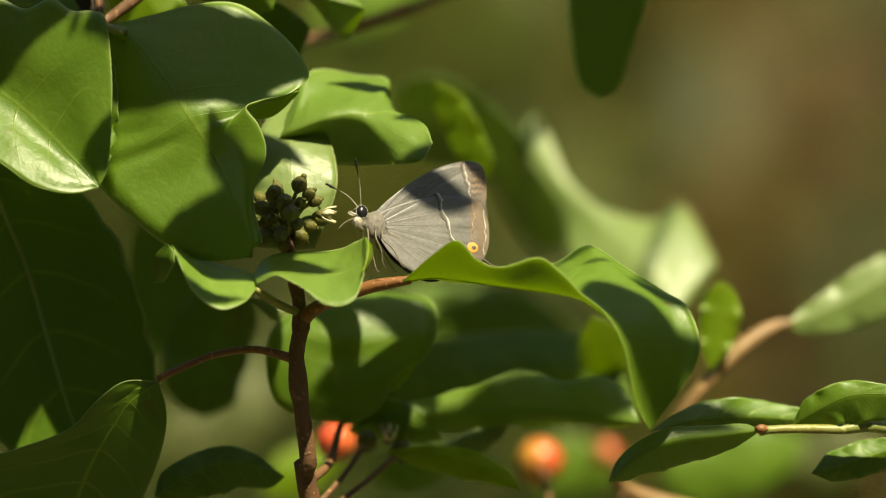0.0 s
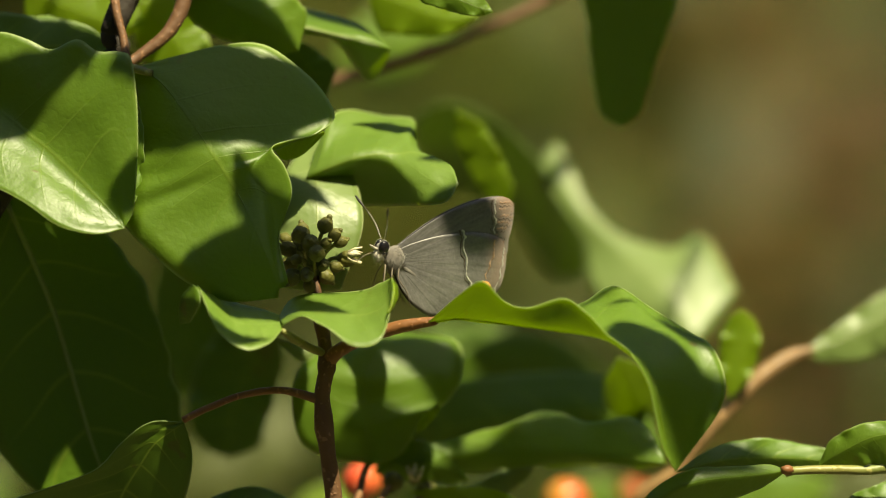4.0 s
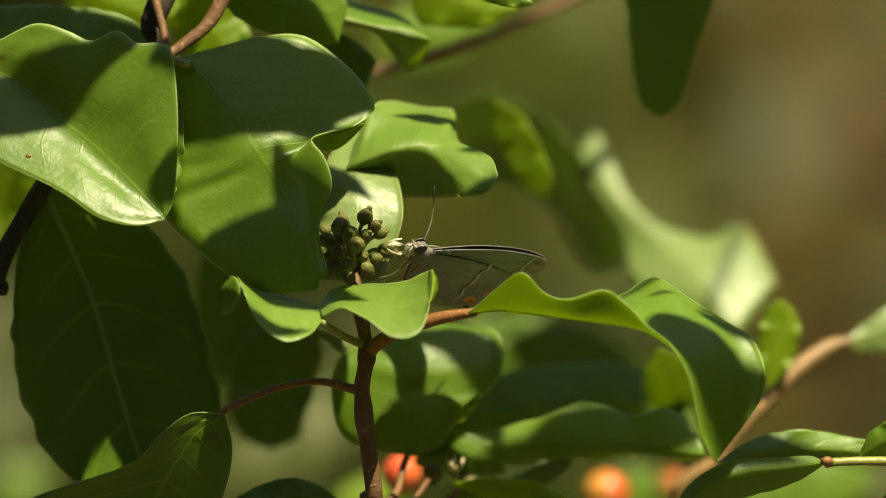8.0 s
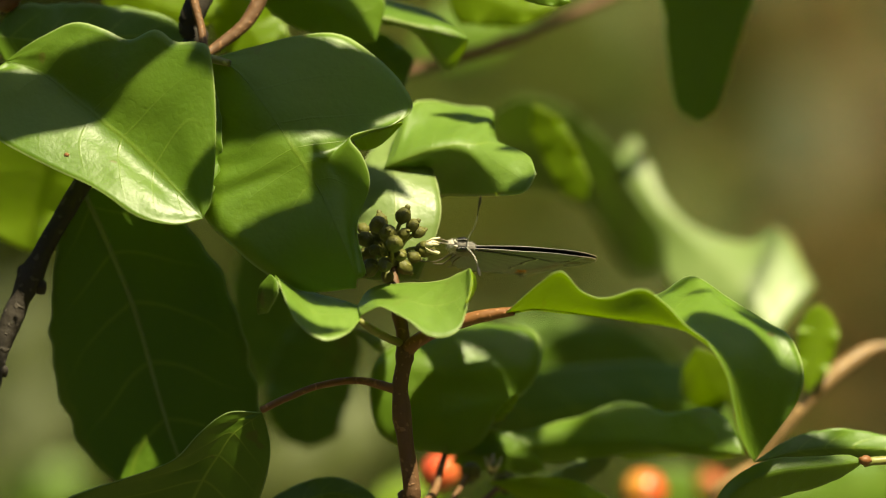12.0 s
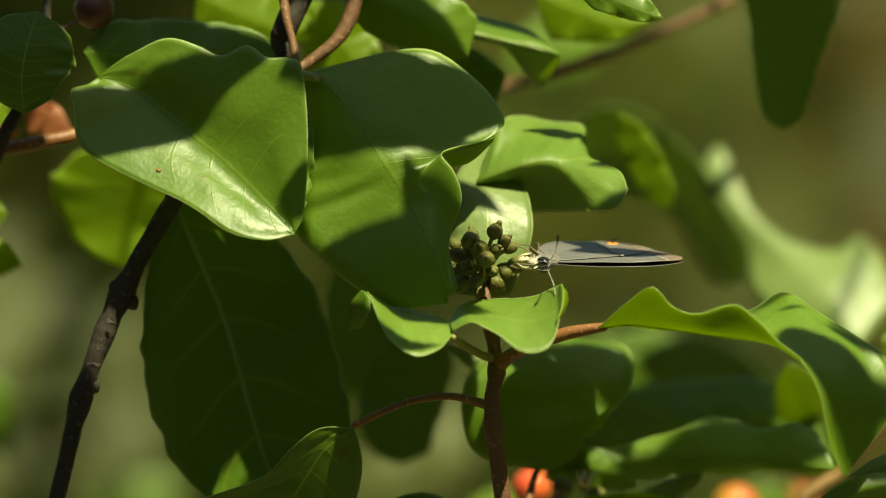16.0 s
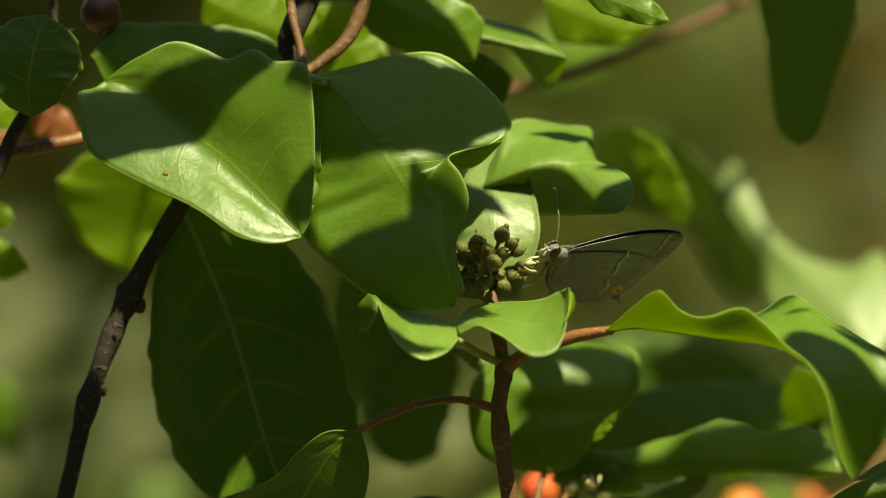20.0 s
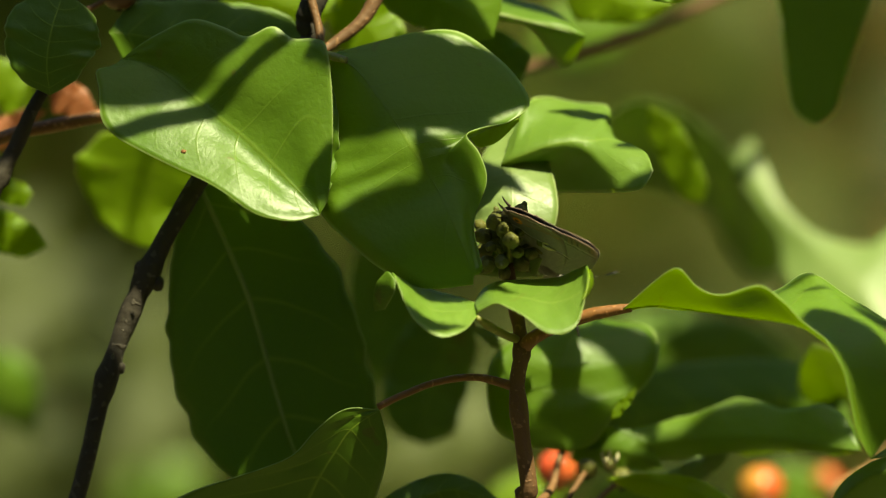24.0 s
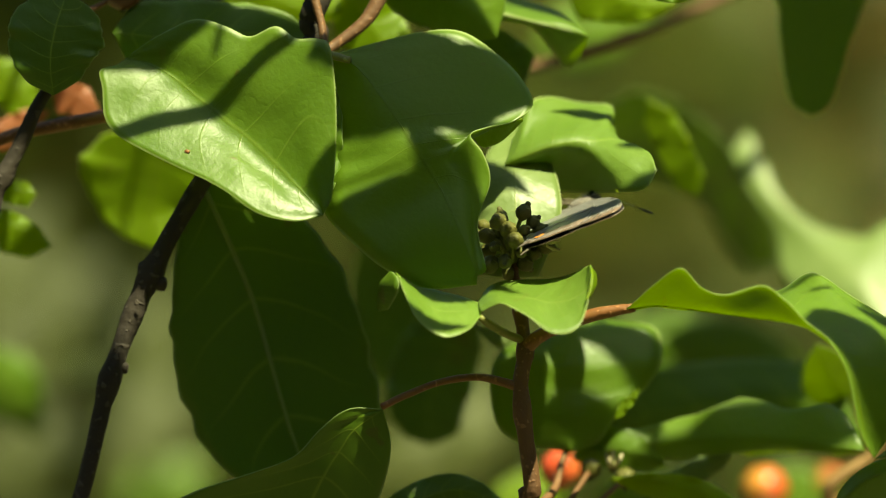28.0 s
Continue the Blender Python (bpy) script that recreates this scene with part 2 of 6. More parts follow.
def tube(points, radii, n=14, ring=9, knots=(), rough=0.05, seed=0):
    """A tapered, slightly uneven round stem; points in metres, radii in metres, knots = (place 0..1, swelling)."""
    c = curve(points, n)
    r = np.interp(np.linspace(0, 1, n), np.linspace(0, 1, len(radii)), radii)
    rnd = random.Random(seed + len(points))
    verts, faces = [], []
    ref = Vector((0.13, 0.97, 0.2))
    for i in range(n):
        t = Vector(c[min(i + 1, n - 1)] - c[max(i - 1, 0)]).normalized()
        a = t.cross(ref).normalized()
        b = t.cross(a)
        swell = 1 + sum(h * math.exp(-((i / (n - 1) - s) * n / 1.1) ** 2) for s, h in knots)
        for k in range(ring):
            ang = 2 * math.pi * k / ring
            rr = r[i] * swell * (1 + rnd.uniform(-rough, rough))
            verts.append(Vector(c[i]) + (a * math.cos(ang) + b * math.sin(ang)) * rr)
    for i in range(n - 1):
        for k in range(ring):
            faces.append((i * ring + k, i * ring + (k + 1) % ring, (i + 1) * ring + (k + 1) % ring, (i + 1) * ring + k))
    faces.append(tuple(range(ring - 1, -1, -1)))
    faces.append(tuple((n - 1) * ring + k for k in range(ring)))
    return verts, faces


def ball(center, radii, rows=9, ring=14, uneven=0.0, seed=0, axis=None):
    rnd = random.Random(seed)
    q = Vector((0, 0, 1)).rotation_difference(Vector(axis)) if axis is not None else None
    verts, faces = [], []
    for i in range(rows + 1):
        th = math.pi * i / rows
        for k in range(ring):
            ph = 2 * math.pi * k / ring
            d = 1 + rnd.uniform(-uneven, uneven)
            v = Vector((radii[0] * math.sin(th) * math.cos(ph), radii[1] * math.sin(th) * math.sin(ph), radii[2] * math.cos(th))) * d
            if i in (0, rows):
                v = Vector((0, 0, radii[2] * math.cos(th)))
            verts.append(Vector(center) + (q @ v if q else v))
    for i in range(rows):
        for k in range(ring):
            a, b, c, d = i * ring + k, i * ring + (k + 1) % ring, (i + 1) * ring + (k + 1) % ring, (i + 1) * ring + k
            faces.append((a, d, c, b))
    return verts, faces


def blade(mid, right, left, slope=(0.0, 0.0), curl=(0.0, 0.0), wave=(0.6, 3.0), dirs=None, dirs_tip=None, thick=0.28, ns=48, nt=7, seed=0, twist=0.0):
    """A leaf blade with thickness. mid: points of the midrib; right and left: half widths from base to tip (mm);
    slope: how far each half falls back per mm of width; curl: the same towards the margin, squared; wave: height and count of the margin's waves;
    dirs: directions of the two halves, where they don't lie across the midrib."""
    c = curve(mid, ns)
    tang = np.gradient(c, axis=0)
    ss = np.linspace(0, 1, ns)
    rnd = random.Random(seed)
    ph = [rnd.uniform(0, 6.28) for _ in range(4)]

    def widths(w):
        g = np.array(w, dtype=float)
        # smooth through the given widths, rounded at both ends
        x = np.linspace(0, 1, len(g))
        y = np.interp(ss, x, g)
        k = np.array([1, 2, 1]) / 4
        z = np.convolve(np.pad(y, 1, mode="edge"), k, mode="valid")
        z[0], z[-1] = y[0], y[-1]
        return z
    wr, wl = widths(right), widths(left)
    cols = [(-1, j / nt) for j in range(nt, 0, -1)] + [(0, 0.0)] + [(1, j / nt) for j in range(1, nt + 1)]
    grid = np.zeros((ns, len(cols), 3))
    uv = np.zeros((ns, len(cols), 2))
    for i in range(ns):
        t = tang[i] / (np.linalg.norm(tang[i]) + 1e-9)
        flat = np.array((t[2], 0.0, -t[0]))
        flat /= np.linalg.norm(flat) + 1e-9
        for j, (side, u) in enumerate(cols):
            if side >= 0:
                w, sl, cu, d = wr[i], slope[0], curl[0], (np.array(dirs[0]) if dirs else flat)
                p0 = ph[0]
            else:
                w, sl, cu, d = wl[i], slope[1], curl[1], (np.array(dirs[1]) if dirs else -flat)
                p0 = ph[1]
            if dirs:
                if dirs_tip:
                    d = d * (1 - ss[i]) + np.array(dirs_tip[0 if side >= 0 else 1]) * ss[i]
                d = d / np.linalg.norm(d)
                nrm = np.cross(t, d) * (1 if side >= 0 else -1)
            else:
                nrm = np.array((0.0, 1.0, 0.0))
            q = w * u
            fringe = math.sin(ss[i] * wave[1] * 6.28 + p0) * 0.7 + math.sin(ss[i] * wave[1] * 13.1 + ph[2]) * 0.3
            off = sl * q + cu * q * u + wave[0] * u ** 2.2 * fringe * math.sin(math.pi * min(1, ss[i] * 1.02)) + twist * (ss[i] - 0.5) * q * (1 if side >= 0 else -1)
            ruff = 1 + (0.016 * math.sin(ss[i] * 41 + ph[3]) + 0.014 * math.sin(ss[i] * 67 + ph[2])) * u
            # the blade swells a little between its side veins
            puff = 0.06 * abs(math.sin((ss[i] - 0.17 * u ** 1.35) * 7.5 * math.pi)) * math.sin(math.pi * u)
            grid[i, j] = c[i] + d * q * ruff + nrm * (off - puff)
            uv[i, j] = (ss[i], 0.5 + 0.5 * side * u)
    gs = np.gradient(grid, axis=0)
    gt = np.gradient(grid, axis=1)
    nrm = np.cross(gs, gt)
    nrm /= np.linalg.norm(nrm, axis=2, keepdims=True) + 1e-9
    lift = np.array([0.35 + 0.65 * (1 - u) for _, u in cols])[None, :, None]
    top, bot = grid + nrm * thick * 0.5 * lift, grid - nrm * thick * 0.5 * lift
    m = len(cols)
    verts = np.vstack([top.reshape(-1, 3), bot.reshape(-1, 3)])
    uvs = np.vstack([uv.reshape(-1, 2)] * 2)
    faces, k = [], ns * m
    for i in range(ns - 1):
        for j in range(m - 1):
            a, b, cc, d = i * m + j, i * m + j + 1, (i + 1) * m + j + 1, (i + 1) * m + j
            faces.append((a, b, cc, d))
            faces.append((k + d, k + cc, k + b, k + a))
        for j, flip in ((0, False), (m - 1, True)):
            a, d = i * m + j, (i + 1) * m + j
            faces.append((a, d, k + d, k + a) if not flip else (k + a, k + d, d, a))
    for j in range(m - 1):
        faces.append((j, k + j, k + j + 1, j + 1))
        e = (ns - 1) * m + j
        faces.append((e + 1, k + e + 1, k + e, e))
    return [world_of(v) for v in verts], faces, uvs


def leaf(parent, material, mid, right, left, rib=0.06, name="leaf", label="", rib_mat=None, **kw):
    """A leaf with its raised midrib, joined in one mesh."""
    data = blade(mid, right, left, **kw)
    c = curve([world_of(p) for p in mid], 16)
    stalk = tube([Vector(x) for x in c], [rib * 0.0012, rib * 0.001, rib * 0.0004], 16, 6)
    data = merge((*data, [0] * len(data[1])), (*stalk, [(0.5, 0.5)] * len(stalk[0]), [1] * len(stalk[1])))
    return part(name, data, [material, rib_mat or (PETIOLE if rib > 0.3 else material)], parent, world_of(mid[0]), label)


def draped(parent, material, rows, rib, name="leaf", label="", ns=44, nt=6, thick=0.26, puff=0.0, rib_r=0.0, rib_mat=None, wrinkle=0.07, seed=0):
    """A folded or cupped leaf: a smooth sheet with thickness through lines that run from base to tip, from one margin to the other; rows[rib] is the midrib."""
    lines = np.array([curve(r, ns) for r in rows])
    m = (len(rows) - 1) * nt + 1
    grid = np.zeros((ns, m, 3))
    for i in range(ns):
        grid[i] = curve(lines[:, i], m)
    a, b_ = np.linspace(0, 0.5, rib * nt + 1), np.linspace(0.5, 1, m - rib * nt)
    across = np.concatenate([a[:-1], b_])
    if rib == 0:
        across = b_
    along = np.linspace(0, 1, ns)
    gs, gt = np.gradient(grid, axis=0), np.gradient(grid, axis=1)
    nrm = np.cross(gs, gt)
    nrm /= np.linalg.norm(nrm, axis=2, keepdims=True) + 1e-9
    nrm *= np.where(nrm[:, :, 1:2] > 0, -1.0, 1.0)
    for i in range(ns):
        for j in range(m):
            u = abs(across[j] * 2 - 1)
            ridge = abs(math.sin((along[i] - 0.17 * u ** 1.35) * 7.5 * math.pi))
            lift = puff * math.sin(math.pi * u) + 0.10 * (1 - ridge) * math.sin(math.pi * u) * -1
            lift += wrinkle * noise.noise((along[i] * 9 + seed, across[j] * 9, seed * 1.7)) * 2
            grid[i, j] += nrm[i, j] * lift
    edge = np.array([0.35 + 0.65 * (1 - abs(v * 2 - 1)) for v in across])[None, :, None]
    gs, gt = np.gradient(grid, axis=0), np.gradient(grid, axis=1)
    nrm = np.cross(gs, gt)
    nrm /= np.linalg.norm(nrm, axis=2, keepdims=True) + 1e-9
    verts = np.vstack([(grid + nrm * thick * 0.5 * edge).reshape(-1, 3), (grid - nrm * thick * 0.5 * edge).reshape(-1, 3)])
    uv = np.stack([np.repeat(along[:, None], m, 1), np.repeat(across[None, :], ns, 0)], axis=2).reshape(-1, 2)
    faces, k = [], ns * m
    for i in range(ns - 1):
        for j in range(m - 1):
            p, q, r, t = i * m + j, i * m + j + 1, (i + 1) * m + j + 1, (i + 1) * m + j
            faces += [(p, q, r, t), (k + t, k + r, k + q, k + p)]
        p, t = i * m, (i + 1) * m
        faces.append((p, t, k + t, k + p))
        p, t = i * m + m - 1, (i + 1) * m + m - 1
        faces.append((k + p, k + t, t, p))
    for j in range(m - 1):
        faces.append((j, k + j, k + j + 1, j + 1))
        e = (ns - 1) * m + j
        faces.append((e + 1, k + e + 1, k + e, e))
    data = ([world_of(v) for v in verts], faces, np.vstack([uv, uv]), [0] * len(faces))
    if rib_r:
        c = [world_of(v) for v in curve(rows[rib], 16)]
        vein = tube(c, [rib_r / 1000, rib_r * 0.0009, rib_r * 0.0004], 20, 6)
        data = merge(data, (*vein, [(0.5, 0.5)] * len(vein[0]), [1] * len(vein[1])))
    return part(name, data, [material, rib_mat or material], parent, world_of(rows[rib][0]), label)


def stem(parent, name, material, points, radii, label="", **kw):
    pts = [world_of(p) for p in points]
    return part(name, tube(pts, [r / 1000 for r in radii], n=kw.pop("n", 22), **kw), material, parent, pts[0], label)


# ---- the buckthorn ----
shrub = thing("buckthorn_shrub", (0.16, 0.20, 0), "leafy alder buckthorn shrub with glossy leaves, buds and ripening berries", "shrub")
trunk = part("trunk", tube([Vector((0.16, 0.20, -0.03)), Vector((0.15, 0.21, 0.4)), Vector((0.17, 0.22, 0.9)), Vector((0.13, 0.24, 1.5)), Vector((0.12, 0.22, 2.1))],
                           [0.016, 0.013, 0.011, 0.008, 0.003], 40, 12, rough=0.08), BARK, shrub, (0.16, 0.20, 0), "dark brown bark")

# the flowering sprig in focus
sprig = stem(shrub, "branch", TWIG, [(150, 215, -520), (60, 90, -300), (10, 15, -110), (-5.8, 4.0, -41.6), (-6.4, 1.0, -34.3), (-8.1, 0.0, -20.7), (-7.5, 0.0, -14.3), (-8.7, 2.0, -6.3), (-9.3, 4.0, -1.1)],
             [3.2, 2.4, 1.7, 1.5, 1.25, 1.15, 1.05, 0.8, 0.5], "brown-red twig", n=60, knots=((0.60, 0.25), (0.74, 0.35), (0.83, 0.3)))
stem(sprig, "petiole", TWIG_RED, [(-8.1, 0.0, -19.8), (-13.9, 1.0, -18.4), (-19.5, 1.0, -19.1), (-24.3, 0.0, -20.9), (-27.8, -1.0, -22.6)], [0.75, 0.55, 0.5, 0.5, 0.5])
stem(sprig, "petiole", TWIG_RED, [(-7.5, 0.0, -14.5), (-5.5, -1.0, -12.6), (-1.1, -1.0, -10.6), (3.7, -2.0, -9.2), (8.0, -3.0, -8.5)], [1.15, 1.0, 0.95, 0.9, 0.6])
stem(sprig, "petiole", TWIG, [(-6.3, 4.0, -37.2), (-3.4, 14.0, -34.6), (-2.3, 19.0, -30.7), (-1.5, 21.0, -28.8)], [0.7, 0.6, 0.5, 0.45])
stem(sprig, "petiole", PETIOLE, [(-9.0, 6.0, -3.9), (-7.8, 7.0, 1.7), (-6.6, 9.5, 5.2), (-5.2, 14.0, 8.4), (-3.6, 15.5, 10.4), (-1.4, 12.5, 13.6)], [0.4, 0.42, 0.42, 0.4, 0.36, 0.3])
draped(sprig, LEAF_FRESH, [
    [(-9.4, 14.0, 15.3), (-6.8, 17.0, 20.6), (-4.4, 20.0, 21.6), (0.5, 21.0, 20.8), (4.7, 20.0, 20.3), (5.2, 18.0, 17.7), (5.6, 15.0, 15.4)],
    [(-9.8, 12.0, 13.4), (-7.7, 13.0, 16.2), (-4.5, 15.0, 17.9), (0.1, 15.0, 17.9), (3.6, 15.0, 17.7), (4.8, 14.0, 16.6), (5.9, 13.0, 15.3)],
    [(-10.4, 11.0, 11.8), (-7.6, 10.0, 13.1), (-3.7, 9.5, 14.5), (-0.3, 9.5, 15.1), (2.5, 9.8, 15.1), (4.5, 10.0, 15.3), (6.4, 10.0, 15.1)],
    [(-10.2, 12.0, 11.6), (-7.7, 13.5, 11.5), (-4.5, 14.5, 11.2), (0.1, 12.5, 11.4), (3.9, 7.0, 11.6), (7.4, 5.0, 11.9), (10.0, 6.0, 13.6)],
    [(-10.0, 14.0, 11.4), (-7.8, 16.0, 9.8), (-5.0, 18.0, 8.0), (0.5, 14.0, 7.8), (5.8, 5.0, 7.8), (9.5, 2.5, 8.3), (11.2, 3.0, 10.9)]],
    rib=2, label="pale lit leaf folded over above the buds", ns=48, seed=3)
# leaf under the buds, seen along its edge, its margins turned up
draped(sprig, LEAF_FRESH, [
    [(-14.2, -3.0, -7.9), (-12.2, -1.0, -5.4), (-7.5, 0.0, -4.6), (-2.7, -2.0, -4.3), (0.3, -4.0, -3.1), (1.6, -6.0, -2.5)],
    [(-14.0, -6.0, -8.5), (-11.5, -6.0, -7.2), (-7.5, -6.0, -7.1), (-2.9, -8.0, -7.9), (0.9, -9.0, -6.3), (1.8, -7.0, -2.6)],
    [(-13.7, -8.0, -9.1), (-11.0, -10.0, -7.9), (-7.5, -12.0, -9.4), (-3.6, -14.0, -12.0), (0.3, -13.0, -10.9), (2.0, -9.0, -3.9)]],
    rib=1, label="cupped pale leaf below the buds", seed=12, ns=40)
draped(sprig, LEAF_YOUNG, [
    [(1.6, -6.5, -2.5), (2.0, -9.0, -3.9), (1.7, -10.5, -5.9), (1.2, -11.5, -7.4)],
    [(1.7, -6.0, -2.5), (2.6, -7.0, -3.9), (2.5, -8.5, -5.6), (1.3, -10.5, -7.5)]],
    rib=0, name="leaf_tip", seed=13, ns=16, nt=4)
draped(sprig, LEAF_FRESH, [
    [(-13.7, -4.0, -7.9), (-16.7, -2.0, -6.9), (-21.1, -1.0, -5.7), (-23.9, -3.0, -4.7), (-25.7, -6.0, -3.6)],
    [(-13.7, -6.0, -8.8), (-16.6, -7.0, -9.1), (-20.6, -7.0, -8.7), (-23.9, -8.0, -5.9), (-25.7, -7.0, -3.6)],
    [(-13.7, -8.0, -9.7), (-15.6, -12.0, -11.7), (-19.0, -14.0, -12.5), (-22.8, -12.0, -9.7), (-25.2, -9.0, -4.1)]],
    rib=1, label="cupped leaf with its margin turned up", seed=53, ns=40)
draped(sprig, LEAF_DARK, [
    [(-26.4, -7.0, -3.4), (-27.9, -6.0, -5.1), (-28.3, -5.0, -7.1), (-28.1, -4.0, -9.0)],
    [(-26.1, -7.5, -3.5), (-25.3, -9.0, -4.5), (-25.4, -9.0, -6.4), (-26.8, -6.0, -8.8)]],
    rib=0, name="leaf_tip", seed=54, ns=16, nt=4)
stem(sprig, "petiole", PETIOLE, [(-7.8, 0.0, -13.2), (-10.2, -3.0, -12.2), (-12.2, -6.0, -11.0), (-13.7, -8.0, -9.9)], [0.6, 0.6, 0.6, 0.4])
# arching leaf
draped(sprig, LEAF, [
    [(6.9, -4.0, -8.6), (11.2, -9.0, -4.8), (14.5, -12.0, -2.9), (17.4, -11.0, -5.6), (20.7, -11.0, -6.7), (25.9, -13.0, -5.3), (29.0, -14.0, -7.3), (31.8, -14.0, -10.4), (35.3, -14.0, -13.2), (37.6, -14.0, -17.0), (38.7, -13.0, -22.1), (39.7, -12.0, -26.1), (41.7, -9.0, -29.7)],
    [(6.9, -3.0, -8.8), (11.2, -4.0, -8.1), (14.6, -5.0, -8.5), (17.4, -6.0, -8.9), (22.0, -8.0, -9.5), (26.3, -9.0, -10.1), (29.9, -10.0, -10.6), (33.0, -11.0, -11.5), (36.4, -12.0, -13.9), (38.4, -12.0, -17.5), (39.5, -11.0, -22.3), (40.4, -10.0, -26.5), (41.7, -9.0, -29.7)],
    [(6.9, -2.0, -8.7), (11.4, 2.0, -8.0), (14.7, 4.0, -7.9), (17.6, 4.0, -8.0), (22.1, 3.0, -8.3), (26.9, 2.0, -7.9), (30.5, 0.0, -6.7), (35.0, -3.0, -6.9), (39.5, -6.0, -9.9), (42.5, -8.0, -13.3), (44.2, -9.0, -19.8), (43.0, -9.0, -25.4), (41.7, -9.0, -29.7)],
    [(6.9, -1.0, -8.7), (11.4, 5.0, -8.1), (14.7, 8.0, -8.2), (17.6, 8.0, -8.4), (22.2, 8.0, -8.8), (26.3, 6.0, -7.1), (29.4, 4.0, -5.7), (33.2, 2.0, -3.6), (38.2, -1.0, -6.6), (43.6, -3.0, -10.0), (47.4, -5.0, -12.8), (48.5, -7.0, -19.8), (41.8, -9.0, -29.5)]],
    rib=1, label="arching leaf bent down at the tip", seed=5, ns=72, rib_r=0.22, rib_mat=LEAF_YOUNG)
# leaf in the dappled light below the fork
draped(sprig, LEAF, [
    [(-1.0, 20.0, -29.3), (-6.8, 21.0, -28.5), (-11.3, 21.0, -26.2), (-12.7, 21.0, -20.2), (-11.5, 22.0, -15.5), (-7.6, 24.0, -12.9), (0.5, 26.0, -10.5)],
    [(-1.0, 19.0, -29.2), (-1.6, 19.0, -26.7), (-2.1, 19.0, -23.8), (-2.3, 20.0, -20.2), (-1.9, 20.0, -16.9), (-0.7, 22.0, -13.3), (1.3, 25.0, -10.3)],
    [(-0.8, 20.0, -29.3), (3.1, 21.0, -27.7), (6.3, 21.0, -22.8), (9.8, 22.0, -20.2), (12.0, 23.0, -16.2), (10.9, 25.0, -11.5), (2.9, 27.0, -10.2)]],
    rib=1, label="leaf in dappled light below the fork", seed=6, ns=40)
# dark leaf hanging from its long stalk
draped(sprig, LEAF_DARK, [
    [(-27.6, -1.0, -22.9), (-32.5, -1.0, -22.9), (-36.6, -0.3, -25.8), (-40.5, 0.9, -29.8), (-47.7, 2.0, -32.4), (-55.0, 3.0, -34.9), (-59.7, 4.5, -38.3), (-56.8, 7.7, -44.8), (-43.1, 9.5, -48.1)],
    [(-27.6, -1.0, -22.9), (-31.1, -0.5, -23.8), (-34.1, 0.4, -26.1), (-36.9, 1.6, -29.3), (-41.2, 2.8, -32.1), (-45.3, 4.0, -35.0), (-48.3, 5.5, -38.7), (-47.9, 7.8, -44.1), (-43.1, 9.5, -48.1)],
    [(-27.6, -1.0, -22.9), (-30.1, -0.3, -24.6), (-32.1, 0.4, -26.3), (-33.9, 1.6, -29.0), (-35.7, 2.7, -31.8), (-37.4, 4.1, -35.1), (-39.0, 5.8, -39.1), (-40.7, 7.7, -43.6), (-43.1, 9.5, -48.1)],
    [(-27.6, -1.0, -22.9), (-26.7, 0.1, -26.2), (-26.5, 0.8, -28.6), (-26.9, 1.6, -31.4), (-27.7, 2.8, -34.2), (-29.0, 4.1, -37.5), (-31.4, 6.0, -41.9), (-35.9, 8.0, -45.6), (-43.1, 9.5, -48.1)]],
    rib=2, label="shaded leaf showing its veined underside", seed=7, ns=52)

# branch with the large lit leaves
upper = stem(shrub, "branch", BARK, [(125, 235, 520), (40, 110, 260), (-12, 26, 90), (-34.8, 10.0, 40.3), (-38.0, 9.0, 32.3), (-37.5, 9.0, 29.5), (-47.0, 9.0, 19.4), (-53.6, 8.0, 9.3), (-60.8, 8.0, -3.7), (-66.4, 8.0, -18.0), (-70.3, 9.0, -33.7), (-78, 8, -60), (-88, 10, -130)],
             [3.0, 2.6, 2.1, 1.9, 1.7, 1.6, 1.5, 1.4, 1.35, 1.3, 1.2, 1.0, 0.8], "dark knotty twig", n=90, knots=((0.667, 0.45), (0.755, 0.4), (0.70, 0.2)))
for kx, kz, r in ((-59.4, -5.1, 1.0), (-61.8, -3.0, 0.9), (-64.7, -17.1, 0.8), (-67.7, -21.1, 0.9)):
    part("twig_node", ball(world_of((kx, 8, kz)), (r / 1000, r / 1000, r * 0.0012), 6, 8, 0.12, 3), BARK, upper, world_of((kx, 8, kz)))
stem(upper, "petiole", TWIG, [(-37.4, 6.0, 27.0), (-34.9, 8.0, 28.6), (-30.9, 9.0, 31.6), (-28.5, 10.0, 35.1), (-27.3, 11.0, 40.4)], [0.6, 0.75, 0.95, 1.1, 1.2])
stem(upper, "petiole", TWIG, [(-35.8, 3.0, 27.5), (-36.4, 5.0, 31.4), (-37.4, 6.0, 35.4), (-38.1, 8.0, 40.3)], [0.6, 0.6, 0.65, 0.7])
stem(upper, "petiole", PETIOLE, [(-35.8, 3.0, 27.5), (-34.0, 2.0, 27.0), (-32.3, 1.0, 26.5)], [0.6, 0.6, 0.5])
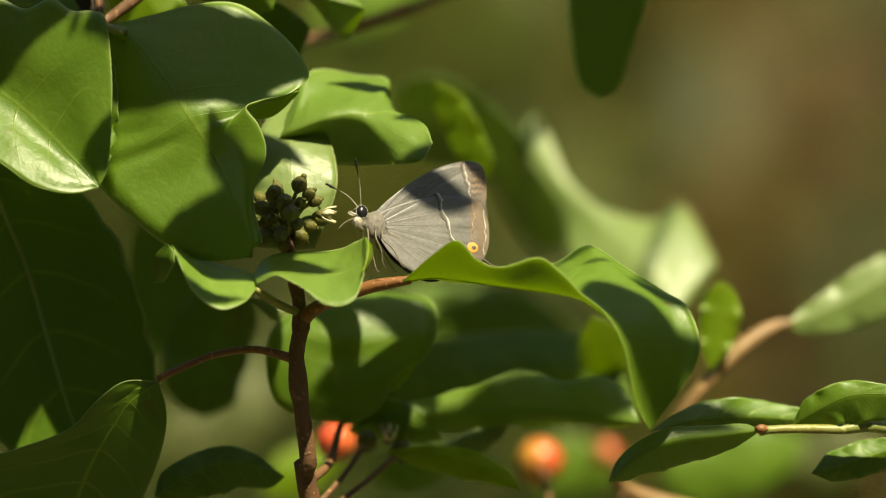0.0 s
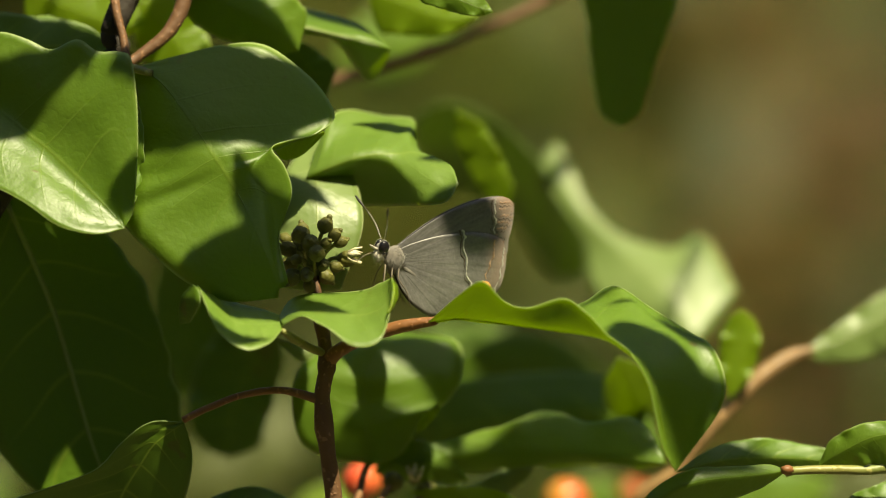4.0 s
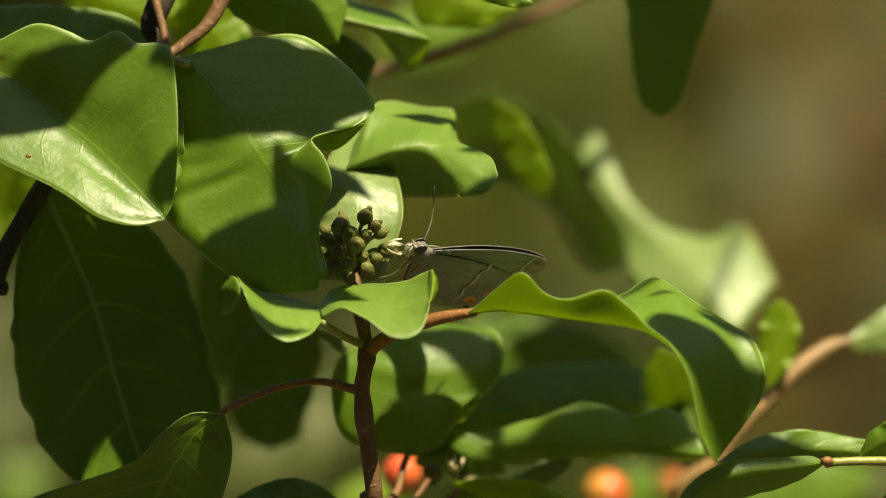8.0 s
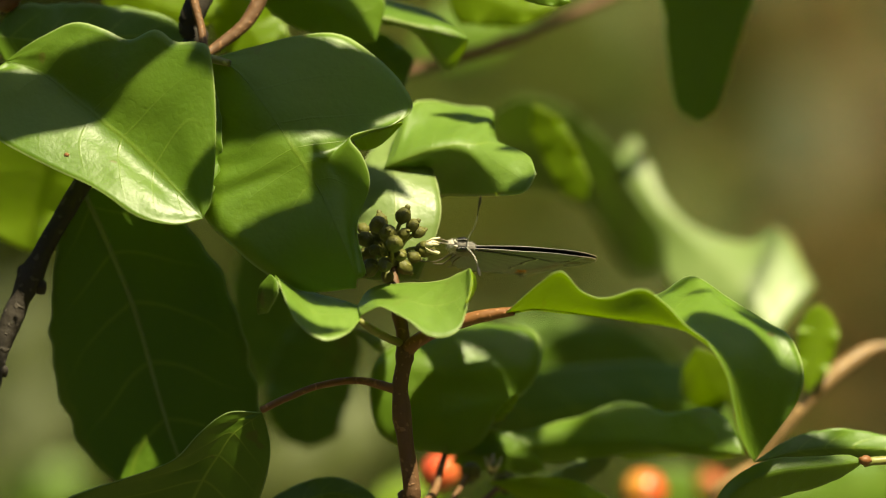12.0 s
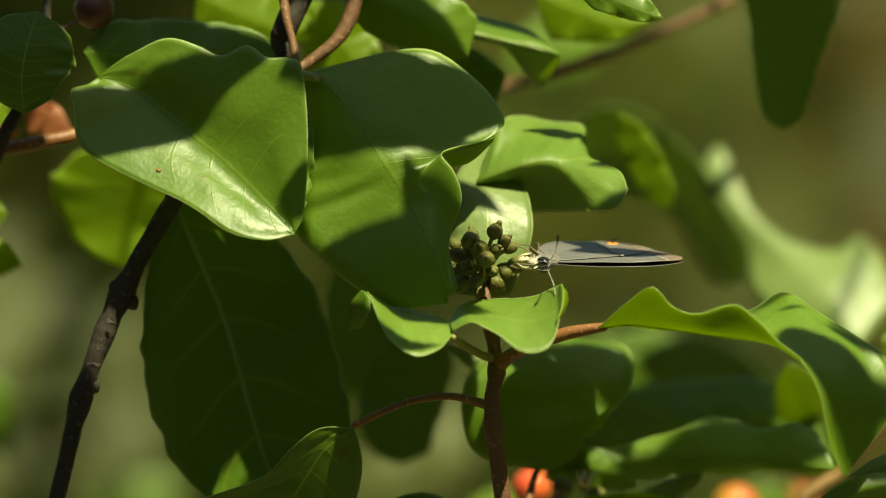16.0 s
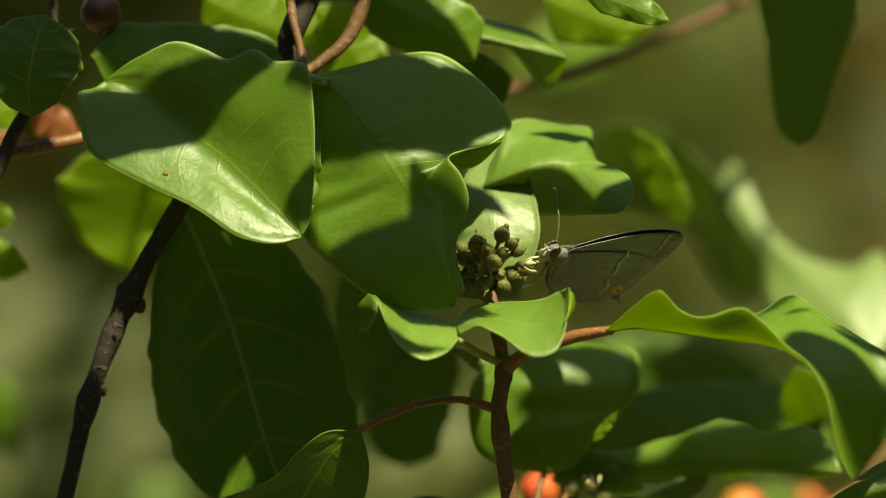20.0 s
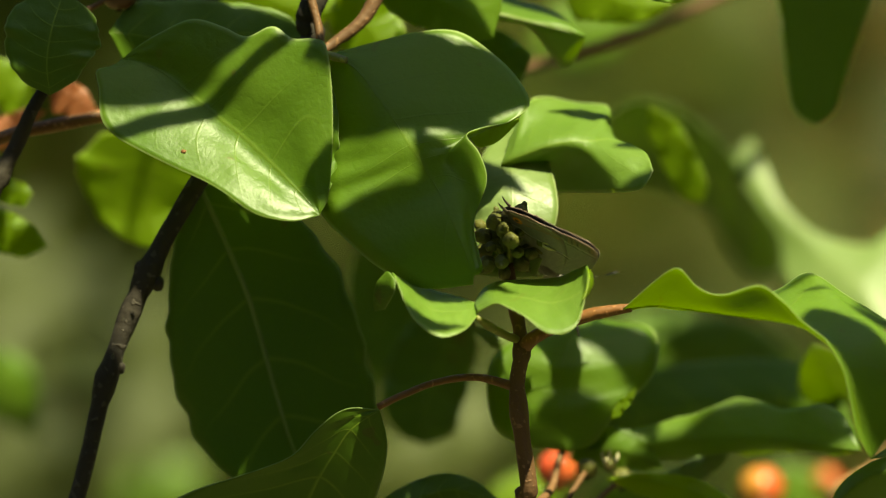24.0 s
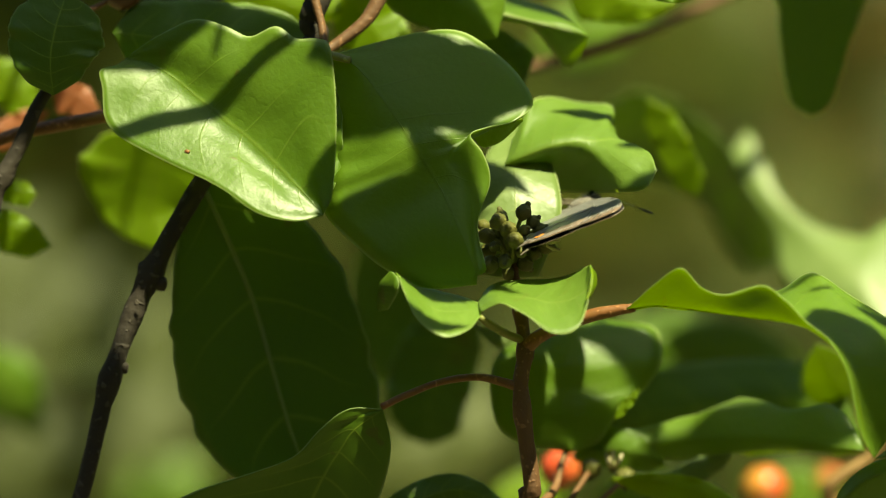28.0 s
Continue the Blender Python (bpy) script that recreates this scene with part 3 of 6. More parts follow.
draped(upper, LEAF, [
    [(-64.3, 6.0, 26.8), (-61.3, 5.4, 29.1), (-58.5, 4.7, 30.7), (-55.3, 4.0, 32.2), (-52.8, 3.2, 32.3), (-49.6, 2.3, 31.2), (-46.4, 1.6, 29.9), (-42.7, -0.8, 31.3), (-39.9, -1.5, 29.6), (-36.7, -2.6, 29.5), (-34.9, -3.5, 27.9), (-34.1, -4.1, 18.8), (-34.6, -4.6, 8.1), (-36.0, -5.0, 4.5)],
    [(-64.3, 6.0, 26.8), (-61.7, 5.3, 27.7), (-59.2, 4.6, 28.2), (-56.7, 3.9, 28.4), (-54.5, 3.0, 27.7), (-51.8, 2.1, 26.3), (-49.1, 1.2, 24.8), (-46.1, -0.5, 24.5), (-43.4, -1.4, 22.7), (-40.6, -2.4, 21.5), (-38.5, -3.3, 19.5), (-37.0, -4.0, 13.9), (-36.2, -4.6, 7.4), (-36.0, -5.0, 4.5)],
    [(-64.3, 6.0, 26.8), (-62.0, 5.6, 26.3), (-59.9, 5.2, 25.6), (-58.1, 4.7, 24.6), (-56.2, 4.0, 23.2), (-54.2, 3.3, 21.5), (-51.9, 2.3, 19.7), (-49.5, 1.2, 17.7), (-47.0, 0.1, 15.8), (-44.5, -1.1, 13.5), (-42.1, -2.2, 11.2), (-39.9, -3.2, 8.9), (-37.8, -4.1, 6.7), (-36.0, -5.0, 4.5)],
    [(-64.3, 6.0, 26.8), (-63.9, 5.3, 26.0), (-63.9, 4.5, 25.4), (-62.8, 3.6, 23.6), (-61.6, 2.6, 20.7), (-59.6, 1.5, 18.7), (-56.7, 0.2, 16.7), (-53.1, -1.1, 14.5), (-49.8, -2.3, 12.6), (-46.9, -3.6, 10.5), (-44.1, -4.6, 8.3), (-41.6, -5.2, 6.6), (-38.8, -5.3, 5.2), (-36.0, -5.0, 4.5)],
    [(-64.3, 6.0, 26.8), (-65.7, 5.0, 25.8), (-67.9, 4.0, 25.1), (-67.5, 2.9, 22.5), (-67.1, 1.6, 18.3), (-65.1, 0.3, 15.8), (-61.5, -1.3, 13.7), (-56.6, -2.8, 11.3), (-52.6, -4.2, 9.5), (-49.3, -5.6, 7.6), (-46.1, -6.5, 5.3), (-43.3, -6.8, 4.2), (-39.7, -6.3, 3.7), (-36.0, -5.0, 4.5)]],
    rib=2, label="large glossy leaf in dappled sun", seed=11, ns=72, nt=6, rib_r=0.10)
draped(upper, LEAF, [
    [(-35.0, 4.0, 26.9), (-34.9, 4.0, 25.3), (-34.8, 3.0, 22.5), (-34.8, 2.0, 19.3), (-34.8, 2.0, 16.5), (-34.8, 1.0, 13.7), (-35.0, 1.0, 11.3), (-35.1, 0.0, 9.3), (-35.4, 0.0, 7.3), (-35.7, -1.0, 4.6), (-32.3, -2.0, 1.0), (-27.5, -3.0, -3.0), (-21.5, -3.0, -5.8), (-14.3, -4.0, -5.3)],
    [(-34.6, 3.0, 27.3), (-32.0, 2.0, 26.1), (-29.9, 1.0, 24.1), (-27.9, 0.0, 21.4), (-26.1, -1.0, 18.9), (-24.5, -1.5, 16.4), (-23.3, -2.0, 14.5), (-22.4, -2.0, 13.2), (-21.7, -2.0, 12.1), (-20.9, -2.0, 10.8), (-19.5, -2.0, 8.5), (-18.0, -3.0, 5.5), (-15.9, -4.0, 0.5), (-14.2, -4.0, -4.1)],
    [(-34.5, 3.0, 27.4), (-30.1, 3.0, 27.7), (-25.6, 2.5, 27.3), (-21.5, 2.0, 25.7), (-17.9, 1.5, 22.9), (-15.5, 1.0, 19.7), (-14.3, 0.4, 17.3), (-15.4, -0.3, 15.6), (-16.9, -1.0, 14.5), (-17.9, -1.3, 12.9), (-16.3, -1.5, 10.5), (-15.0, -1.5, 7.3), (-14.9, -2.5, 1.7), (-13.5, -4.0, -3.7)],
    [(-34.3, 3.0, 27.5), (-28.4, 4.0, 29.1), (-22.0, 5.0, 30.6), (-16.4, 5.0, 30.6), (-11.2, 4.5, 27.2), (-7.7, 3.5, 23.5), (-6.4, 2.5, 20.1), (-9.3, 0.5, 17.8), (-12.7, -1.0, 17.0), (-15.2, -2.0, 15.9), (-13.4, -1.5, 13.3), (-12.4, -1.0, 9.3), (-14.2, -2.0, 3.3), (-12.9, -4.0, -3.1)]],
    rib=1, label="large leaf with a rolled margin", seed=14, ns=84, rib_r=0.13)
draped(upper, LEAF_YOUNG, [
    [(-15.2, -1.6, 16.0), (-12.7, -0.6, 17.0), (-10.7, 0.2, 17.2), (-8.0, 1.4, 18.3)],
    [(-14.6, 0.0, 15.3), (-13.0, 0.6, 15.5), (-10.9, 1.0, 16.0), (-7.9, 1.8, 18.2)],
    [(-14.2, 1.2, 14.6), (-13.0, 1.6, 14.2), (-10.7, 1.8, 15.1), (-7.8, 2.0, 17.9)]],
    rib=0, name="rolled_margin", seed=52, ns=20, nt=4)
# hidden leaf added behind the seam of the two large ones, keeps sun off the leaf below
leaf(upper, LEAF_DARK, [(-37.0, 1.0, 26.3), (-37.3, 0.0, 19.3), (-37.6, 0.0, 11.3), (-36.9, -1.0, 4.2)], (0.8, 2.4, 3.2, 3.6, 3.6, 3.4, 3.0, 1.5, 0), (0.8, 2.6, 3.4, 4.0, 4.2, 4.2, 3.6, 2.0, 0), slope=(0.1, 0.1), seed=46)
part("leaf_spot", ball(world_of((-55.1, -6.2, 13.5)), (0.0004, 0.0002, 0.0003), 6, 8, 0.2, 3), TWIG_RED, upper, world_of((-55.1, -6.0, 13.5)))
# paler leaf behind, between the large leaf and the buds
draped(upper, LEAF_PALE, [
    [(-9.4, 21.0, 17.5), (-12.8, 14.0, 13.8), (-14.5, 9.0, 8.9), (-14.9, 7.0, 3.3), (-13.8, 6.0, -3.9)],
    [(-8.9, 20.0, 17.5), (-9.0, 12.0, 12.2), (-8.9, 8.0, 7.3), (-8.8, 6.0, 1.7), (-9.5, 5.0, -4.3)],
    [(-8.1, 21.0, 17.1), (-4.1, 14.0, 12.6), (-2.5, 9.0, 7.7), (-2.7, 7.0, 3.3), (-5.5, 6.0, -4.1)]],
    rib=1, label="pale leaf behind the buds", seed=15, ns=30)
# shaded leaf below
leaf(upper, LEAF_DARK, [(-53.7, 11.0, 9.3), (-49.9, 12.0, 0.9), (-46.3, 13.0, -8.0), (-43.1, 14.0, -19.3), (-40.1, 15.0, -29.0), (-36.7, 15.0, -34.7)], (0.0, 3.8, 5.4, 6.5, 7.6, 8.6, 9.7, 10.7, 11.7, 12.3, 12.8, 13.3, 13.6, 13.7, 13.8, 13.5, 13.2, 12.7, 11.7, 10.5, 8.9, 6.7, 4.5, 2.2, 0.0), (0.0, 2.8, 5.6, 8.3, 9.9, 10.7, 11.4, 12.2, 12.8, 13.2, 13.6, 13.9, 14.1, 14.0, 14.0, 13.9, 13.8, 13.6, 13.3, 13.0, 12.7, 12.4, 11.4, 6.6, 0.0),
     slope=(0.08, 0.12), wave=(0.7, 1.6), seed=8, rib=0.36, rib_mat=LEAF_PALE, label="large shaded leaf with a pale midrib")
leaf(upper, LEAF_YOUNG, [(-59.2, 34.0, 17.3), (-60.9, 36.0, 11.6), (-61.8, 38.0, 5.0), (-59.4, 38.0, -0.7)], (0.0, 1.9, 3.7, 5.6, 7.4, 8.9, 9.6, 10.1, 10.7, 11.2, 11.7, 11.3, 10.6, 9.8, 9.0, 8.2, 7.2, 6.2, 5.3, 4.3, 3.4, 2.6, 1.7, 0.9, 0.0), (3.7, 4.5, 5.3, 6.0, 6.8, 7.6, 8.4, 9.2, 9.9, 9.9, 9.2, 8.6, 7.9, 7.2, 6.6, 5.9, 5.3, 4.6, 4.0, 3.3, 2.6, 2.0, 1.3, 0.7, 0.0), slope=(0.1, 0.2), seed=9)
leaf(upper, LEAF_DARK, [(-66.4, 11.0, 30.7), (-58.4, 13.0, 29.9), (-51.2, 14.0, 30.4), (-43.1, 15.0, 30.6), (-37.5, 15.0, 28.4)], (0.0, 2.1, 4.3, 5.9, 6.6, 7.2, 7.7, 8.2, 8.7, 8.8, 8.8, 8.7, 8.7, 8.6, 8.6, 8.5, 8.5, 8.4, 8.4, 8.3, 8.3, 8.2, 7.0, 3.7, 0.0), (0.0, 2.6, 4.7, 5.2, 5.2, 5.3, 5.3, 5.4, 5.4, 5.4, 5.3, 5.0, 4.8, 4.6, 4.4, 4.2, 3.9, 3.6, 3.3, 3.0, 2.6, 2.0, 1.4, 0.7, 0.0), slope=(0.1, 0.2), seed=10)

# leaves at the top
crown = stem(shrub, "branch", TWIG, [(125, 235, 560), (130, 160, 300), (95, 90, 150), (39.9, 70.0, 49.5), (28.9, 66.0, 40.8), (21.4, 64.0, 36.8), (13.0, 62.0, 33.0), (5.5, 60.0, 30.2), (-3.7, 60.0, 27.4), (-12.0, 60.0, 25.5), (-22.0, 60.0, 24.2)],
             [2.0, 1.6, 1.3, 1.1, 0.9, 0.75, 0.75, 0.85, 0.9, 0.8, 0.7], "blurred brown twig", n=60, knots=((0.68, 0.3),))
draped(crown, LEAF, [
    [(-23.1, 26.0, 39.1), (-18.2, 26.0, 37.9), (-13.3, 25.0, 36.8), (-8.5, 24.0, 35.7), (-4.0, 23.0, 34.4), (-0.7, 21.0, 32.4), (1.5, 18.0, 30.4)],
    [(-23.8, 20.0, 36.7), (-19.0, 20.0, 35.4), (-14.1, 19.0, 34.1), (-9.6, 19.0, 33.1), (-5.6, 18.0, 32.1), (-1.9, 18.0, 31.2), (1.5, 18.0, 30.2)],
    [(-26.8, 25.0, 34.1), (-22.9, 25.0, 32.8), (-18.2, 22.0, 34.7), (-13.3, 23.0, 32.9), (-6.8, 24.0, 31.8), (-1.5, 25.0, 25.9), (1.3, 20.0, 29.1)]],
    rib=1, label="leaf at the top with a pale midrib", seed=16, ns=40, rib_r=0.3, rib_mat=LEAF_PALE)
leaf(crown, LEAF, [(-28.6, 14.0, 40.5), (-22.9, 13.0, 37.2), (-16.5, 14.0, 34.0), (-11.6, 16.0, 30.0)], (0.0, 1.0, 2.0, 3.0, 4.0, 4.5, 4.6, 4.8, 4.9, 5.0, 4.9, 4.9, 4.8, 4.8, 4.7, 4.7, 4.6, 4.6, 4.4, 3.9, 3.5, 3.0, 2.2, 1.1, 0.0), (0.0, 2.7, 3.5, 3.8, 4.0, 4.2, 4.5, 4.7, 5.0, 5.2, 5.4, 5.6, 5.6, 5.6, 5.6, 5.5, 5.5, 5.4, 5.4, 5.3, 5.2, 4.6, 3.1, 1.5, 0.0), slope=(0.3, 0.3), seed=16)
leaf(crown, LEAF_YOUNG, [(-50.8, 26.0, 39.1), (-45.1, 26.0, 36.3), (-39.4, 26.0, 34.3), (-33.7, 26.0, 33.9)], (0.0, 2.7, 3.8, 3.9, 3.8, 3.8, 3.7, 3.7, 3.7, 3.6, 3.6, 3.5, 3.4, 3.4, 3.3, 3.3, 3.2, 3.0, 2.6, 2.2, 1.7, 1.3, 0.9, 0.4, 0.0), (1.8, 2.1, 2.5, 2.8, 3.2, 3.6, 3.9, 4.3, 4.6, 5.0, 5.3, 5.5, 5.4, 5.2, 5.0, 4.8, 4.6, 4.4, 4.2, 4.0, 3.8, 3.6, 2.9, 1.5, 0.0), slope=(0.2, 0.2), seed=17)
leaf(crown, LEAF_YOUNG, [(-35.4, 30.0, 38.4), (-31.3, 30.0, 33.5), (-28.1, 30.0, 29.5), (-24.8, 30.0, 24.6)], (0.0, 1.0, 2.0, 2.9, 3.4, 3.7, 4.0, 4.3, 4.6, 4.8, 4.9, 4.8, 4.7, 4.5, 4.4, 4.2, 4.1, 3.9, 3.8, 3.6, 3.1, 2.3, 1.6, 0.8, 0.0), (0.0, 1.0, 2.0, 2.9, 3.9, 4.3, 4.3, 4.3, 4.4, 4.4, 4.4, 4.4, 4.4, 4.4, 4.5, 4.4, 4.3, 4.1, 3.8, 3.6, 3.4, 3.2, 2.5, 1.3, 0.0), slope=(0.2, 0.2), seed=18)
leaf(crown, LEAF_YOUNG, [(-2.0, 34.0, 39.4), (3.8, 34.0, 36.9), (9.5, 34.0, 34.9), (14.4, 34.0, 35.3)], (0.0, 1.0, 2.0, 3.0, 4.0, 4.9, 5.0, 4.7, 4.5, 4.2, 3.9, 3.7, 3.4, 3.1, 2.8, 2.5, 2.2, 2.0, 1.7, 1.4, 1.1, 0.8, 0.6, 0.3, 0.0), (1.8, 2.1, 2.4, 2.7, 3.1, 3.4, 3.7, 4.0, 4.3, 4.7, 5.0, 5.1, 4.8, 4.4, 4.0, 3.6, 3.2, 2.8, 2.4, 2.0, 1.6, 1.2, 0.8, 0.4, 0.0), slope=(0.2, 0.2), seed=19)
leaf(crown, LEAF_DARK, [(-15.0, 26.0, 32.6), (-10.9, 26.0, 28.6), (-7.7, 27.0, 23.7)], (0.0, 0.7, 1.4, 2.1, 2.8, 3.5, 3.9, 4.0, 4.0, 4.0, 4.0, 4.0, 3.9, 3.9, 3.9, 3.9, 3.9, 3.9, 3.8, 3.8, 3.8, 3.6, 2.5, 1.3, 0.0), (0.0, 0.2, 0.5, 0.7, 0.9, 1.2, 1.4, 1.6, 1.9, 2.1, 2.3, 2.4, 2.5, 2.7, 2.8, 3.0, 3.1, 3.2, 3.4, 3.3, 2.7, 2.0, 1.3, 0.7, 0.0), slope=(0.2, 0.2), seed=20)
leaf(crown, LEAF, [(2.9, 6.0, 40.2), (9.3, 6.0, 37.8), (14.1, 6.0, 35.9), (16.1, 6.0, 35.3)], (0.0, 0.5, 1.0, 1.5, 1.9, 2.3, 2.2, 2.2, 2.1, 2.0, 2.0, 1.9, 1.8, 1.7, 1.6, 1.4, 1.2, 1.1, 0.9, 0.8, 0.6, 0.5, 0.3, 0.2, 0.0), (0.0, 0.7, 1.4, 2.2, 2.8, 3.1, 3.0, 2.9, 2.8, 2.7, 2.5, 2.4, 2.3, 2.2, 2.0, 1.8, 1.6, 1.4, 1.2, 1.0, 0.8, 0.6, 0.4, 0.2, 0.0), slope=(0.2, 0.2), seed=20)

# branch behind, out of focus
rear = stem(shrub, "branch", TWIG_TAN, [(170, 215, -200), (120, 120, -90), (70, 60, -50), (38.4, 46.0, -37.8), (44.0, 44.0, -30.0), (49.5, 44.0, -23.0), (54.9, 46.0, -17.6), (59.5, 48.0, -14.5), (62.9, 49.0, -13.5)],
            [2.6, 2.2, 1.8, 1.3, 0.7, 1.0, 1.3, 1.1, 0.5], "blurred tan twig", n=60)
draped(rear, LEAF_PALE, [
    [(25.8, 90.0, 17.4), (23.7, 88.0, 13.2), (26.5, 85.0, 8.1), (30.0, 82.0, 1.8), (30.8, 78.0, -4.1), (35.8, 74.0, -8.7), (45.7, 70.0, -12.5)],
    [(26.1, 90.0, 17.2), (26.3, 87.0, 12.8), (29.2, 84.0, 7.7), (34.2, 80.0, 1.8), (39.2, 76.0, -2.4), (43.3, 73.0, -5.8), (47.0, 70.0, -12.5)],
    [(26.5, 90.0, 17.0), (28.6, 87.0, 12.8), (31.1, 84.0, 7.5), (35.9, 81.0, 3.3), (43.1, 80.0, 1.4), (47.9, 82.0, 3.5), (52.7, 75.0, -5.0)]],
    rib=1, label="pale green leaf far out of focus", seed=22, ns=30)
leaf(rear, LEAF_YOUNG, [(50.5, 42.0, -20.5), (51.3, 42.0, -16.4), (52.5, 42.0, -11.4), (52.3, 42.0, -7.5)], (0.0, 0.4, 0.7, 1.1, 1.4, 1.8, 2.1, 2.5, 2.7, 2.7, 2.7, 2.7, 2.7, 2.8, 2.8, 2.8, 2.7, 2.5, 2.2, 2.0, 1.8, 1.6, 1.2, 0.6, 0.0), (0.0, 0.3, 0.6, 0.9, 1.2, 1.5, 1.8, 2.1, 2.3, 2.5, 2.7, 2.8, 3.0, 3.2, 3.3, 3.4, 3.3, 3.1, 2.9, 2.7, 2.5, 2.3, 2.0, 1.1, 0.0), slope=(0.1, 0.1), seed=23)
leaf(rear, LEAF_PALE, [(61.6, 49.0, -14.0), (67.5, 51.0, -11.9), (74.2, 53.0, -8.6), (83.4, 55.0, -4.1)], (0.0, 0.8, 1.6, 2.2, 2.5, 2.7, 3.0, 3.3, 3.5, 3.8, 4.0, 4.2, 4.3, 4.4, 4.6, 4.7, 4.9, 4.9, 4.8, 4.6, 4.3, 4.1, 3.4, 1.8, 0.0), (0.0, 0.4, 0.7, 1.1, 1.4, 1.7, 1.8, 2.0, 2.2, 2.4, 2.6, 2.7, 2.9, 3.0, 3.2, 3.3, 3.4, 3.5, 3.6, 3.7, 3.2, 2.4, 1.6, 0.8, 0.0), slope=(0.2, 0.2), seed=24)
leaf(rear, LEAF, [(34.7, 44.0, 52.0), (35.5, 44.0, 41.3), (35.1, 44.0, 29.7), (34.8, 44.0, 18.9)], (0.0, 1.2, 2.4, 3.6, 4.9, 6.1, 7.3, 7.6, 7.6, 7.5, 7.4, 7.3, 7.2, 7.2, 7.1, 7.0, 6.8, 6.5, 6.3, 6.0, 5.8, 5.6, 5.4, 5.3, 5.2, 5.1, 5.0, 4.9, 4.7, 4.6, 4.5, 4.3, 4.2, 4.1, 3.9, 3.7, 3.4, 3.2, 2.7, 1.9, 0.0), (0.0, 1.0, 2.1, 3.1, 4.2, 5.2, 6.2, 7.3, 8.3, 8.6, 8.4, 8.3, 8.2, 8.1, 7.9, 7.8, 7.7, 7.6, 7.4, 7.3, 7.0, 6.8, 6.5, 6.3, 6.0, 5.8, 5.5, 5.3, 5.0, 4.8, 4.5, 4.3, 4.1, 3.8, 3.6, 3.4, 3.2, 2.9, 2.5, 1.6, 0.0), slope=(-0.2, 0.1), wave=(0.3, 1.5), ns=60, seed=25, label="dark hanging leaf")
stem(rear, "petiole", TWIG, [(34.7, 44.0, 52.0), (36, 60, 75), (70, 110, 130), (125, 225, 220)], [0.5, 0.6, 0.9, 1.4])
leaf(rear, LEAF_YOUNG, [(10.8, 50.0, 21.7), (13.3, 51.0, 17.9), (15.8, 52.0, 12.9), (18.3, 53.0, 7.5)], (0.0, 0.5, 1.0, 1.5, 2.0, 2.4, 2.6, 2.6, 2.6, 2.7, 2.7, 2.8, 2.8, 2.8, 2.9, 2.9, 2.8, 2.7, 2.6, 2.5, 2.4, 2.2, 1.7, 0.9, 0.0), (0.0, 0.3, 0.6, 0.9, 1.2, 1.5, 1.7, 2.0, 2.0, 2.1, 2.1, 2.1, 2.2, 2.2, 2.2, 2.2, 2.2, 2.2, 2.1, 2.1, 2.1, 2.0, 1.5, 0.8, 0.0), slope=(0.3, -0.3), seed=26)
draped(rear, LEAF_DARK, [
    [(5.0, 106.0, 16.4), (8.6, 106.0, 10.8), (14.6, 105.0, 9.1), (19.8, 105.0, 6.1), (22.8, 104.0, 0.9), (26.2, 103.0, -3.2), (30.2, 100.0, -2.6)],
    [(4.8, 98.0, 18.4), (9.0, 97.0, 17.5), (15.0, 97.0, 15.8), (20.1, 97.0, 11.6), (24.8, 97.0, 6.0), (28.6, 97.0, 0.5), (30.3, 98.0, -2.3)],
    [(4.6, 88.0, 20.8), (9.0, 86.0, 23.3), (15.3, 86.0, 21.8), (21.2, 86.0, 17.0), (25.9, 86.0, 11.1), (29.5, 88.0, 4.3), (30.8, 94.0, -1.2)]],
    rib=1, label="shaded leaf far out of focus", seed=23, ns=30)

# low leaves under the sprig
low = stem(shrub, "branch", PETIOLE, [(155, 215, -420), (110, 110, -240), (90.0, 12.0, -37.0), (76.8, 6.0, -30.0), (68.7, 4.0, -29.8), (62.2, 3.0, -29.7), (57.6, 2.0, -29.9)],
           [2.4, 1.9, 1.3, 0.9, 0.7, 0.65, 0.6], "yellowish twig", n=50, knots=((0.99, 0.4),))
part("leaf_scar", ball(world_of((57.7, 1.0, -29.7)), (0.0009, 0.0008, 0.0007), 7, 9, 0.2, 4), TWIG_RED, low, world_of((57.7, 1.0, -29.7)))
leaf(low, LEAF, [(57.6, 2.0, -29.9), (51.6, -1.0, -30.5), (45.2, -3.0, -31.2), (40.4, -4.0, -33.0), (36.0, -5.0, -37.0)], (0.0, 0.7, 1.2, 1.3, 1.3, 1.4, 1.4, 1.5, 1.5, 1.6, 1.7, 1.8, 1.9, 1.9, 1.8, 1.7, 1.7, 1.6, 1.6, 1.5, 1.5, 1.4, 1.1, 0.6, 0.0), (0.0, 0.6, 1.2, 1.7, 2.1, 2.4, 2.7, 3.0, 3.2, 3.4, 3.5, 3.6, 3.7, 3.8, 3.8, 3.9, 3.9, 3.6, 3.3, 2.9, 2.6, 2.3, 1.8, 1.0, 0.0), slope=(0.35, 0.75), curl=(0, 0.2), wave=(0.3, 2.0), seed=28, label="leaf seen along its upper edge")
